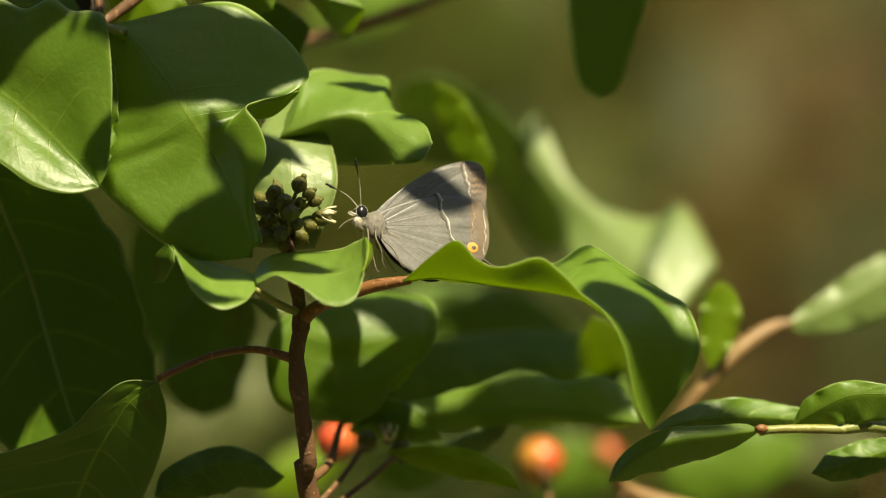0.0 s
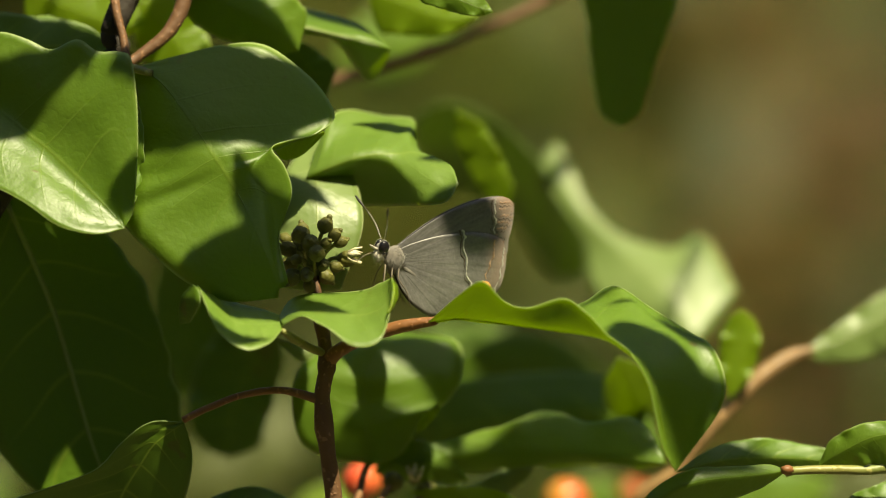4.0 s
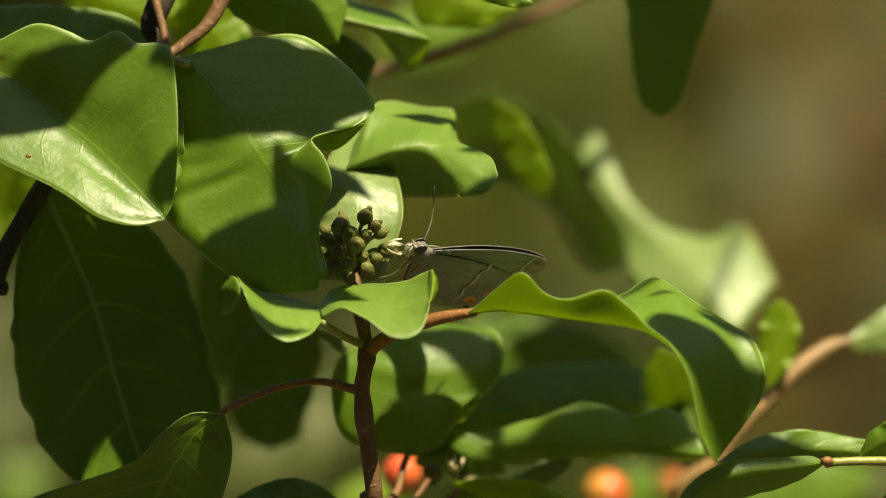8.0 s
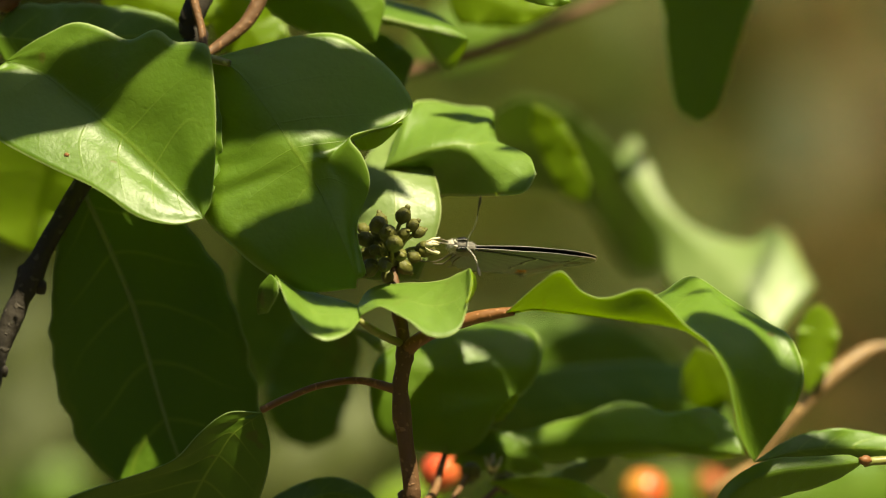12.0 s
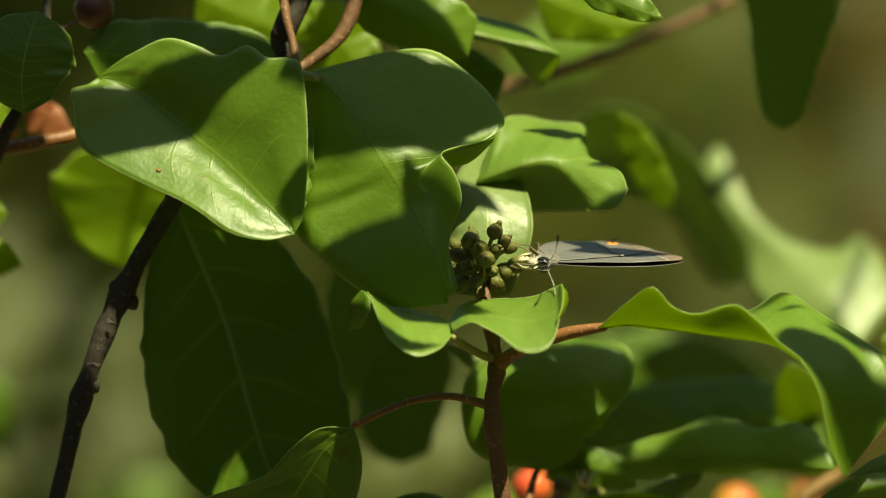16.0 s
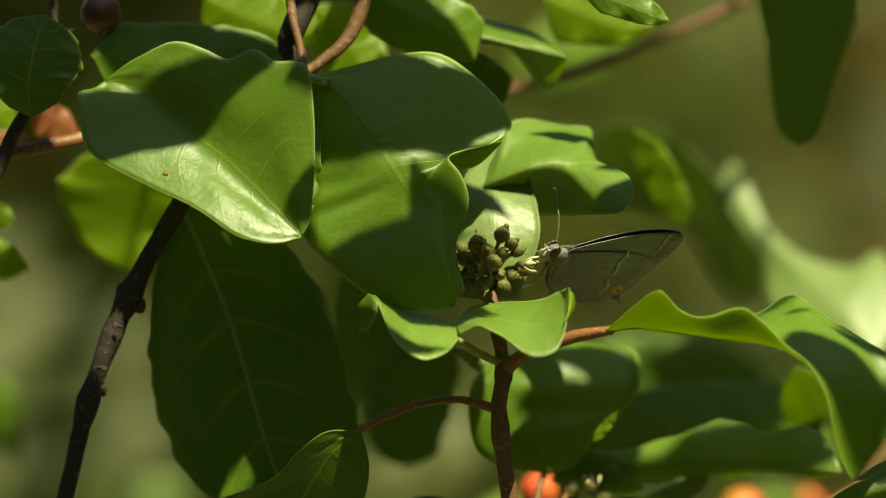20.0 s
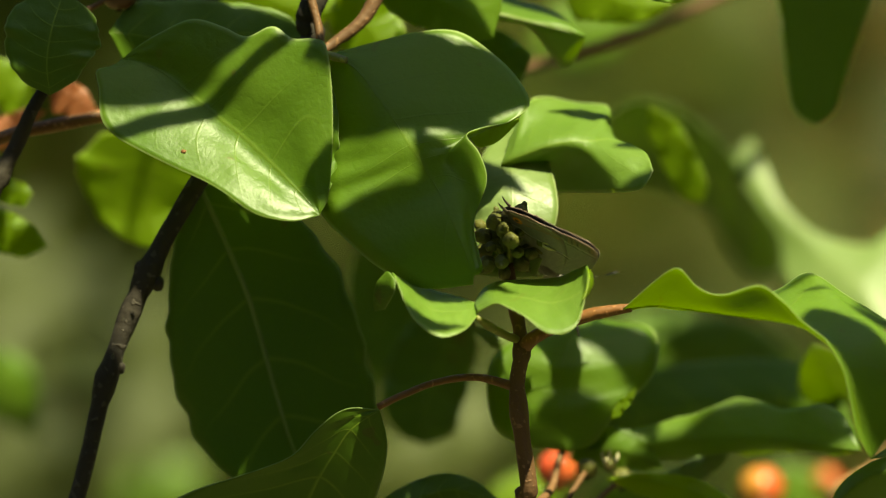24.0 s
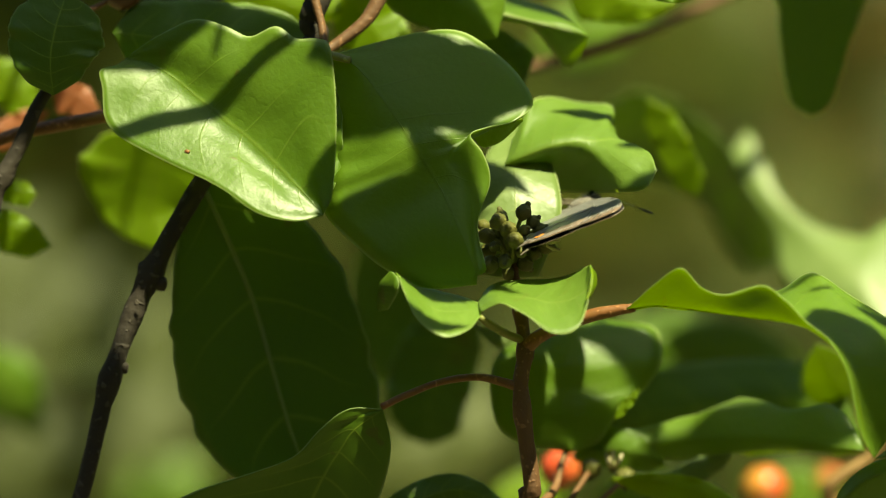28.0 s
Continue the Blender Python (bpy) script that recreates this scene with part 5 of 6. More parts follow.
# target on the plan, how far up the sun's line, direction across the view, length, width, seed
shading_leaf((-53.0, 0.0, 22.1), 95, 24, 46.0, 4.6, 80)
shading_leaf((-56.3, 0.0, 26.5), 110, 16, 42.0, 17.0, 81, tips)
shading_leaf((-22.1, 0.0, 27.3), 100, -6, 37.0, 28.0, 82)
shading_leaf((-31.9, 0.0, 22.1), 115, 0, 16.0, 12.0, 84)
shading_leaf((-9.3, 3.0, 24.1), 104, -50, 19.0, 9.0, 120)
shading_leaf((-14.7, 0.0, 17.4), 108, 6, 15.0, 4.5, 121)
shading_leaf((-17.9, -4.0, -3.9), 122, 14, 17.0, 9.0, 122)
shading_leaf((-16.4, -4.0, -3.7), 128, -40, 19.0, 13.0, 123, sway)
shading_leaf((-13.7, -2.0, 7.1), 118, -52, 18.0, 8.0, 127, sway)
shading_leaf((-21.6, -3.0, 0.2), 120, 34, 30.0, 17.0, 85, sway)
shading_leaf((-15.0, -2.0, 2.1), 126, -70, 30.0, 8.0, 83)
shading_leaf((-41.1, 0.0, -33.5), 175, 8, 39.2, 21.6, 86)
shading_leaf((-50.7, 0.0, -20.7), 165, 0, 33.6, 19.2, 87)
shading_leaf((32.5, 2.0, -4.5), 140, 0, 8.0, 2.0, 88)
shading_leaf((40.2, -9.0, -17.0), 150, -72, 30.0, 15.0, 89)
shading_leaf((-45.9, 14.0, -22.5), 150, 70, 12.0, 5.6, 90)
shading_leaf((33.7, 0.0, -7.9), 120, 0, 4.0, 1.6, 91)
shading_leaf((28.0, 22.0, -26.0), 190, 6, 28.0, 15.0, 92)
shading_leaf((22.0, 52.0, -19.8), 200, 5, 38.4, 26.4, 93)
shading_leaf((32.1, 20.0, -26.7), 185, -5, 20.8, 12.0, 94)
shading_leaf((-18.6, 54.0, -19.8), 200, -70, 28.8, 22.4, 95)
shading_leaf((-28.0, 63.0, -8.7), 205, -82, 30.0, 16.0, 129)
shading_leaf((35.1, 44.0, 31.4), 110, -90, 41.6, 24.0, 96)
shading_leaf((55.7, 0.0, -12.7), 150, 0, 35.2, 8.8, 98)
shading_leaf((8.8, 23.0, -17.0), 140, -70, 20.8, 11.2, 100)
shading_leaf((-10.5, 2.0, 0.6), 110, 5, 10.0, 5.0, 102)
shading_leaf((-1.5, 0.5, 2.1), 112, -10, 24.0, 14.0, 119, drift)
shading_leaf((-100.7, 0.0, -5.5), 105, 12, 26.0, 7.5, 128, drift)
shading_leaf((19.3, 117.4, -12.2), 220, 4, 46.0, 22.0, 104)
shading_leaf((9.7, 61.0, 30.9), 150, 26, 36.8, 8.8, 105)
shading_leaf((43.7, 0.0, -32.1), 190, 15, 26.0, 8.0, 106)
shading_leaf((44.2, -4.0, -11.5), 150, -42, 13.0, 5.0, 97)
shading_leaf((15.5, 22.0, -27.9), 190, 0, 14.0, 8.0, 99)
shading_leaf((52.7, 6.0, -28.8), 180, 5, 26.0, 8.0, 116)
shading_leaf((6.6, 23.0, -13.4), 165, -6, 20.0, 9.0, 101)
shading_leaf((1.5, 20.0, -25.0), 172, 10, 16.0, 11.0, 124)
shading_leaf((5.0, 23.0, -14.7), 158, -20, 10.0, 7.0, 125)
shading_leaf((-74.5, 4.0, 29.0), 110, -80, 21.0, 15.0, 107)
shading_leaf((-62.7, 0.0, -10.3), 150, -70, 36.8, 9.6, 109)
shading_leaf((-65.9, 0.0, -25.5), 165, -75, 33.6, 10.4, 110)
shading_leaf((-18.1, 14.0, 33.2), 90, -20, 26.4, 10.4, 112)
shading_leaf((-49.9, 13.0, 32.0), 90, 2, 43.2, 16.0, 113)
shading_leaf((-6.9, 30.0, 27.8), 110, -30, 20.8, 11.2, 115)

# ---- blurred leaves of the same shrub, further back ----
back = stem(shrub, "branch", TWIG, [(155, 225, -100), (60, 260, -140), (-60, 280, -130), (-160, 300, -120)], [3, 2.4, 1.8, 1.0], n=30)


KINDS = {"g": LEAF, "y": LEAF_YOUNG, "d": LEAF_DARK, "p": LEAF_PALE, "o": LEAF_DULL}


def back_leaf(center, length, width, turn, kind, tilt, seed):
    c, a = Vector(center), radians(turn)
    d = Vector((math.cos(a), 0.3, math.sin(a))) * length / 2
    w = [width * q for q in (0.05, 0.3, 0.45, 0.5, 0.48, 0.4, 0.28, 0.13, 0)]
    leaf(back, KINDS[kind], [tuple(c - d), tuple(c + Vector((0, -1.5, 0))), tuple(c + d)], w, w, slope=(tilt, tilt * 0.6), seed=seed, ns=22, nt=4)


back_leaf((-92.1, 330.0, -35.0), 29, 19, 40, "o", 0.2, 120)
back_leaf((-80.6, 290.0, -40.0), 27, 15, -20, "o", 0.2, 121)
back_leaf((-73.2, 320.0, -31.0), 23, 15, 60, "o", 0.2, 122)
back_leaf((-99.0, 330.0, -40.9), 23, 17, 10, "o", 0.2, 123)
back_leaf((-86.3, 120.0, -22.4), 16, 10, -60, "d", 0.2, 124)
back_leaf((-67.2, 240.0, -39.8), 19, 11, 30, "g", 0.2, 125)
back_leaf((-88.2, 330.0, -11.6), 29, 19, 50, "o", 0.3, 126)
back_leaf((-98.5, 340.0, -2.8), 26, 18, 60, "o", 0.3, 127)
back_leaf((-75.5, 330.0, -15.5), 23, 17, 70, "o", 0.3, 128)
back_leaf((-24.2, 220.0, -35.7), 20, 12, 10, "o", 0.2, 129)
back_leaf((-26.3, 120.0, -15.5), 22, 12, -80, "d", 0.1, 130)
back_leaf((-16.7, 200.0, -28.9), 16, 11, 70, "o", 0.2, 131)
back_leaf((15.4, 140.0, -13.9), 23, 10, 10, "d", 0.1, 132)
back_leaf((25.6, 120.0, -17.2), 26, 13, -15, "d", 0.2, 133)
back_leaf((5.7, 130.0, -17.3), 19, 10, 30, "d", 0.2, 134)
back_leaf((62.2, 130.0, -36.4), 19, 11, 15, "d", 0.1, 135)
back_leaf((55.6, 140.0, -40.1), 17, 10, -10, "d", 0.1, 136)
back_leaf((74.8, 120.0, -36.2), 16, 10, 20, "o", 0.2, 137)
back_leaf((3.2, 150.0, 34.4), 21, 11, 20, "d", 0.2, 138)
back_leaf((34.4, 130.0, -38.2), 19, 10, -5, "d", 0.1, 139)
back_leaf((9.8, 90.0, -37.2), 15, 8, 10, "g", 0.2, 140)
back_leaf((-7.2, 110.0, -37.7), 15, 8, 30, "y", 0.2, 141)
back_leaf((-42.3, 140.0, -40.1), 19, 10, 0, "y", 0.2, 142)
back_leaf((-93.2, 240.0, -16.6), 19, 11, 70, "o", 0.2, 143)


# ---- ground and distance ----
def soil_material():
    m, nt, b = nodes_of("dry_ground")
    big, small = noise_node(nt, 0.9, 4.0), noise_node(nt, 14.0, 5.0)
    col = mix(nt, ramp(nt, big, 0.35, 0.65), (0.050, 0.068, 0.016), (0.105, 0.09, 0.042))
    col = mix(nt, math_node(nt, "MULTIPLY", ramp(nt, small, 0.4, 0.7), 0.5), col, (0.14, 0.11, 0.055))
    link(nt, col, b.inputs["Base Color"])
    b.inputs["Roughness"].default_value = 0.95
    bump(nt, small, 0.8, 0.03, b)
    return m


def ground():
    n, size = 60, 300.0
    verts, faces = [], []
    g = [math.copysign(abs(x) ** 2.2, x) * size for x in np.linspace(-1, 1, n)]
    for y in g:
        for x in g:
            d = math.hypot(x, y + 1.5)
            verts.append((x, y, 0.04 * noise.noise((x * 0.6, y * 0.6, 3.0)) * min(1, d) - 0.0 + 0.6 * noise.noise((x * 0.03, y * 0.03, 1.0)) * min(1.0, max(0, d - 4) / 30)))
    for j in range(n - 1):
        for i in range(n - 1):
            faces.append((j * n + i, j * n + i + 1, (j + 1) * n + i + 1, (j + 1) * n + i))
    ob = part("ground", (verts, faces), soil_material(), None, (0, 0, 0))
    return tagged(ob, "dry grassy heath ground in sun", "ground", kind="structure")


ground()


def scatter_material(name, cols, rough=0.6, thin=0.25):
    m, nt, b = nodes_of(name)
    geo = nt.nodes.new("ShaderNodeNewGeometry")
    r = nt.nodes.new("ShaderNodeValToRGB")
    r.color_ramp.interpolation = "LINEAR"
    r.color_ramp.elements[0].position = 0.0
    r.color_ramp.elements[0].color = (*cols[0], 1)
    r.color_ramp.elements[1].position = 1.0
    r.color_ramp.elements[1].color = (*cols[-1], 1)
    for i, c in enumerate(cols[1:-1]):
        e = r.color_ramp.elements.new((i + 1) / (len(cols) - 1))
        e.color = (*c, 1)
    link(nt, geo.outputs["Random Per Island"], r.inputs[0])
    col = mix(nt, math_node(nt, "MULTIPLY", noise_node(nt, 40.0, 3.0), 0.35), r.outputs[0], tuple(c * 0.6 for c in cols[0]))
    link(nt, col, b.inputs["Base Color"])
    b.inputs["Roughness"].default_value = rough
    tr = nt.nodes.new("ShaderNodeBsdfTranslucent")
    link(nt, col, tr.inputs["Color"])
    ms = nt.nodes.new("ShaderNodeMixShader")
    ms.inputs[0].default_value = thin
    link(nt, b.outputs[0], ms.inputs[1])
    link(nt, tr.outputs[0], ms.inputs[2])
    link(nt, ms.outputs[0], nt.nodes["Material Output"].inputs["Surface"])
    return m


GREEN_FAR = scatter_material("far_green", [(0.045, 0.075, 0.008), (0.08, 0.11, 0.010), (0.12, 0.15, 0.014), (0.08, 0.095, 0.012)])
# darker copy of the far green: the low bush's shade is in its colour
SHADY_FAR = scatter_material("far_green_shaded", [(0.030, 0.052, 0.006), (0.05, 0.075, 0.008), (0.08, 0.10, 0.010), (0.045, 0.06, 0.008)])
TAN_FAR = scatter_material("far_tan", [(0.52, 0.345, 0.135), (0.72, 0.475, 0.20), (0.85, 0.56, 0.25), (0.58, 0.365, 0.155)])
OLIVE_FAR = scatter_material("far_olive", [(0.095, 0.115, 0.010), (0.14, 0.15, 0.014), (0.19, 0.185, 0.022), (0.085, 0.10, 0.008)])
RUST_FAR = scatter_material("far_rust", [(0.22, 0.10, 0.05), (0.28, 0.14, 0.07), (0.16, 0.09, 0.05), (0.30, 0.17, 0.09)])


def small_leaf(rnd, p, length):
    """A folded leaf of eight triangles."""
    d = Vector((rnd.gauss(0, 1), rnd.gauss(0, 1), rnd.gauss(-0.2, 0.7))).normalized()
    s = d.cross(Vector((rnd.gauss(0, 0.4), rnd.gauss(0, 0.4), 1))).normalized() * length * rnd.uniform(0.22, 0.3)
    n = s.cross(d).normalized() * length * 0.08
    p = Vector(p)
    return [p, p + d * length * 0.35 + s + n, p + d * length * 0.4, p + d * length * 0.35 - s + n, p + d * length * 0.75 + s * 0.8 + n, p + d * length * 0.8, p + d * length * 0.75 - s * 0.8 + n, p + d * length]


LEAF_FACES = ((0, 1, 2), (0, 2, 3), (1, 4, 5, 2), (2, 5, 6, 3), (4, 7, 5), (5, 7, 6))


def bush(name, label, base, height, spread, leaves, length, mat, seed, depth=None, low_=0.15, clump=1.0):
    """A bush: stems from the ground and a crown of many small leaves in uneven clumps."""
    rnd = random.Random(seed)
    root = thing(name, base, label, "bush")
    b = Vector(base)
    dy = depth if depth is not None else spread
    verts, faces = [], []
    clumps = []
    for k in range(max(5, leaves // 160)):
        clumps.append((b + Vector((rnd.uniform(-spread, spread), rnd.uniform(-dy, dy), height * (low_ + (1 - low_) * rnd.random() ** 0.8))), rnd.uniform(0.10, 0.24) * height * clump))
    for i in range(leaves):
        c, r = rnd.choice(clumps)
        p = c + Vector((rnd.gauss(0, r * 0.6), rnd.gauss(0, r * 0.6), rnd.gauss(0, r * 0.5)))
        if p.z < 0.02:
            continue
        k = len(verts)
        verts += small_leaf(rnd, p, length * rnd.uniform(0.7, 1.25))
        faces += [tuple(j + k for j in f) for f in LEAF_FACES]
    tagged(part("crown", (verts, faces), mat, root, base), kind="stuff")
    for k in range(5):
        c = rnd.choice(clumps)[0]
        part("stem", tube([b + Vector((rnd.uniform(-0.05, 0.05), 0, -0.02)), (b + c) / 2 + Vector((rnd.uniform(-0.1, 0.1), 0, 0)), c], [0.006, 0.004, 0.0015], 12, 7, seed=k), BARK, root, base)
    return root


def dry_grass(name, label, x0, x1, y0, y1, count, height, mat, seed):
    """A stand of tall dry grass: bent blades, one object."""
    rnd = random.Random(seed)
    verts, faces = [], []
    for i in range(count):
        x, y = rnd.uniform(x0, x1), rnd.uniform(y0, y1)
        h = height * rnd.uniform(0.6, 1.15)
        lx, ly = rnd.gauss(0, 0.16) * h, rnd.gauss(0, 0.12) * h
        w = rnd.uniform(0.004, 0.010)
        a = rnd.uniform(0, 3.14)
        wx, wy = math.cos(a) * w, math.sin(a) * w
        k = len(verts)
        for s, q in ((0, 1), (0.45, 0.85), (0.8, 0.55), (1.0, 0.08)):
            cx, cy = x + lx * s * s, y + ly * s * s
            verts += [(cx - wx * q, cy - wy * q, h * s), (cx + wx * q, cy + wy * q, h * s), (cx - wy * q * 0.4, cy + wx * q * 0.4, h * s)]
        for j in range(3):
            for e in range(3):
                faces.append((k + j * 3 + e, k + j * 3 + (e + 1) % 3, k + j * 3 + 3 + (e + 1) % 3, k + j * 3 + 3 + e))
    ob = part(name, (verts, faces), mat, None, ((x0 + x1) / 2, (y0 + y1) / 2, 0))
    return tagged(ob, label, "grass", kind="stuff")


dry_grass("tall_grass", "tall dry tan grass in sun", -2.2, 2.6, 3.4, 5.2, 13000, 1.7, TAN_FAR, 50)
bush("green_bush", "dense green bush out of focus", (-0.55, 1.55, 0), 1.5, 0.42, 3200, 0.045, GREEN_FAR, 51, 0.3)
bush("dark_bush", "shady dark green bush out of focus", (-0.165, 1.15, 0), 1.6, 0.15, 4600, 0.035, GREEN_FAR, 55, 0.12, 0.55, 0.5)
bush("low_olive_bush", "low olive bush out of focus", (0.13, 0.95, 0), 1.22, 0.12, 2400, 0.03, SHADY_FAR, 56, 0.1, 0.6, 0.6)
bush("olive_bush", "olive green bush out of focus", (-0.04, 2.3, 0), 1.65, 0.13, 3600, 0.05, OLIVE_FAR, 52, 0.3, 0.5, 0.55)
bush("rusty_bush", "bush with rust-brown leaves", (0.75, 3.0, 0), 1.6, 0.30, 1500, 0.05, RUST_FAR, 53, 0.3)
bush("far_hedge", "tall hedge closing the distance", (0.0, 9.0, 0), 4.5, 6.0, 9000, 0.16, GREEN_FAR, 54, 1.2)
for i in range(7):
    bush("low_bush", "small low green bush in the heath", (-4 + 1.4 * i + 0.3 * math.sin(i * 3), -4.5 - 0.6 * math.cos(i * 2), 0), 1.3, 0.6, 500, 0.07, GREEN_FAR, 60 + i)


def tree(base, height, spread, seed):
    """A broad tree of the wood's edge: trunk, limbs, and a crown of leaf clumps with gaps."""
    rnd = random.Random(seed)
    root = tagged(thing("oak_tree", base, "broad green oak at the edge of the clearing", "tree"), group="trees round the clearing")
    b = Vector(base)
    top = b + Vector((rnd.uniform(-0.3, 0.3), rnd.uniform(-0.3, 0.3), height * 0.8))
    part("trunk", tube([b - Vector((0, 0, 0.05)), b + Vector((0.05, 0, height * 0.35)), top], [0.16, 0.12, 0.03], 16, 10, rough=0.08, seed=seed), BARK, root, base)
    verts, faces = [], []
    for k in range(26):
        a = rnd.uniform(0, 6.28)
        r = spread * math.sqrt(rnd.random())
        c = b + Vector((r * math.cos(a), r * math.sin(a), height * rnd.uniform(0.12, 1.0)))
        if k < 5:
            start = b + Vector((0, 0, height * (0.25 + 0.1 * k)))
            part("limb", tube([start, (start + c) / 2 + Vector((0, 0, 0.2)), c], [0.07, 0.045, 0.012], 10, 7, seed=k), BARK, root, base)
        for i in range(95):
            q = c + Vector((rnd.gauss(0, 0.45), rnd.gauss(0, 0.45), rnd.gauss(0, 0.38)))
            if q.z < 0.1:
                continue
            n = len(verts)
            verts += small_leaf(rnd, q, rnd.uniform(0.22, 0.36))
            faces += [tuple(j + n for j in f) for f in LEAF_FACES]
    tagged(part("crown", (verts, faces), GREEN_FAR, root, base), kind="stuff")


for i in range(16):
    ang = radians(-260 + i * 24)
    rad = 5.6 + 0.7 * math.sin(i * 2.3)
    if not 55 < (math.degrees(ang) % 360) < 125:
        tree((rad * math.cos(ang), rad * math.sin(ang) - 0.6, 0), 4.6 + 0.7 * math.sin(i * 1.7), 1.5, 300 + i)


def sapling(base, height, radius, mat, lean, seed):
    """A thin bare sapling with a few side twigs."""
    rnd = random.Random(seed)
    root = thing("sapling", base, "thin reddish sapling stem far out of focus", "sapling")
    b = Vector(base)
    part("trunk", tube([b - Vector((0, 0, 0.03)), b + Vector((lean * 0.4, 0, height * 0.5)), b + Vector((lean, 0, height))], [radius, radius * 0.85, radius * 0.5], 14, 9, rough=0.06, seed=seed), mat, root, base)
    for k in range(4):
        h = height * rnd.uniform(0.45, 0.95)
        s = b + Vector((lean * h / height, 0, h))
        part("side_twig", tube([s, s + Vector((rnd.uniform(-0.2, 0.2), rnd.uniform(-0.1, 0.2), 0.15)), s + Vector((rnd.uniform(-0.35, 0.35), rnd.uniform(0, 0.3), 0.35))], [radius * 0.4, radius * 0.3, radius * 0.1], 8, 6, seed=k), mat, root, base)


RED_STEM = bark_material("red_stem", (0.22, 0.10, 0.055), (0.34, 0.17, 0.09), 0.8, 90.0)
sapling((0.165, 1.9, 0), 2.0, 0.020, RED_STEM, -0.02, 1)
sapling((0.235, 2.2, 0), 2.1, 0.016, RED_STEM, 0.03, 2)
sapling((0.120, 1.5, 0), 1.9, 0.009, BARK, 0.03, 3)

# ---- the butterfly ----
fly = new("butterfly")
tagged(fly, "small grey-brown hairstreak butterfly with closed wings on the buds", "butterfly")
ORIGIN[fly.name] = Vector((0, 0, 0))


def fly_part(name, data, mat, parent=None, label=""):
    """A part in the butterfly's own space."""
    v = [Vector(p) / 950 for p in data[0]]
    return part(name, (v, *data[1:]), mat, parent or fly, (0, 0, 0), label)


def closed_line(points, n):
    p = list(points)
    c = curve([p[-2], p[-1], *p, p[0], p[1]], n * (len(p) + 3) + 1)
    return c[2 * n: 2 * n + n * len(p)]


def sheet(outline, root, y, open_, bulge=0.35, thick=0.10, rings=8, n=5, step=0.0):
    """A wing: fan of rings from its root to its outline, slightly domed, with thickness; open_ leans it outwards."""
    c = closed_line([(x, 0, z) for x, z in outline], n)
    m = len(c)
    r0 = np.array((root[0], 0, root[1]))
    verts, uv, faces = [], [], []
    sgn = 1 if y > 0 else -1
    length = max(np.linalg.norm(q - r0) for q in c)
    for face in (0, 1):
        for k in range(rings + 1):
            f = k / rings
            for i, q in enumerate(c):
                p = r0 + (q - r0) * f
                d = np.linalg.norm(p - r0)
                ang = math.atan2(q[2] - r0[2], q[0] - r0[0])
                out = y + sgn * (bulge * math.sin(math.pi * min(1, d / length)) + d * math.tan(open_) + 0.03 * math.sin(ang * 34) * f) + (thick * sgn if face else 0)
                verts.append((p[0], out, p[2]))
                uv.append((d / length, ang / 2.2 + 0.5))
    k0 = (rings + 1) * m
    for k in range(rings):
        for i in range(m):
            a, b, cc, d = k * m + i, k * m + (i + 1) % m, (k + 1) * m + (i + 1) % m, (k + 1) * m + i
            faces += [(a, b, cc, d), (k0 + d, k0 + cc, k0 + b, k0 + a)]
    for i in range(m):
        a, b = rings * m + i, rings * m + (i + 1) % m
        faces.append((a, b, k0 + b, k0 + a))
    inner = [1 if j % 2 == 0 else 0 for j in range(2 * rings * m)] + [0] * m
    return verts, faces, uv, inner


FORE = ((0.2, 0.6), (4.5, 4.6), (9.5, 7.6), (14.2, 9.0), (16.6, 8.6), (17.2, 6.5), (16.9, 3.4), (16.2, 0.6), (9.0, -0.6), (3.0, -0.8))
HIND = ((0.3, 0.2), (4.5, 2.6), (10.5, 3.9), (15.2, 3.6), (16.7, 1.6), (16.9, -1.2), (16.3, -3.8), (15.0, -5.4), (12.0, -6.6), (8.2, -8.1), (4.6, -6.8), (1.6, -3.8))


def streak(points, y, open_, w0, w1, root=(0.3, 0.0), bulge=0.24, y_out=0.115):
    """A thin raised line of scales that follows the wing's dome."""
    sgn = 1 if y > 0 else -1
    c = curve([(x, 0, z) for x, z in points], 26)
    length = 17.6
    v, f = [], []
    for i, q in enumerate(c):
        t = c[min(i + 1, 25)] - c[max(i - 1, 0)]
        nrm = np.array((-t[2], 0, t[0])) / (np.linalg.norm(t) + 1e-9)
        w = 0.42 * (w0 + (w1 - w0) * i / 25) * (1 + 0.35 * math.sin(i * 0.9) + 0.35 * math.sin(i * 2.3 + 0.1 * i * i)) / 2
        q = q + nrm * (0.09 * math.sin(i * 0.8 + 0.7) + 0.11 * math.sin(i * 2.1 + 0.2 * i * i))
        for e in (-1, 1):
            p = q + nrm * w * e
            d = math.hypot(p[0] - root[0], p[2] - root[1])
            o = y + sgn * (bulge * math.sin(math.pi * min(1, d / length)) + d * math.tan(open_) + y_out)
            v += [(p[0], o, p[2]), (p[0], o + sgn * 0.025, p[2])]
    for i in range(25):
        a = i * 4
        f += [(a, a + 4, a + 6, a + 2), (a + 1, a + 3, a + 7, a + 5), (a, a + 1, a + 5, a + 4), (a + 2, a + 6, a + 7, a + 3)]
    return v, f


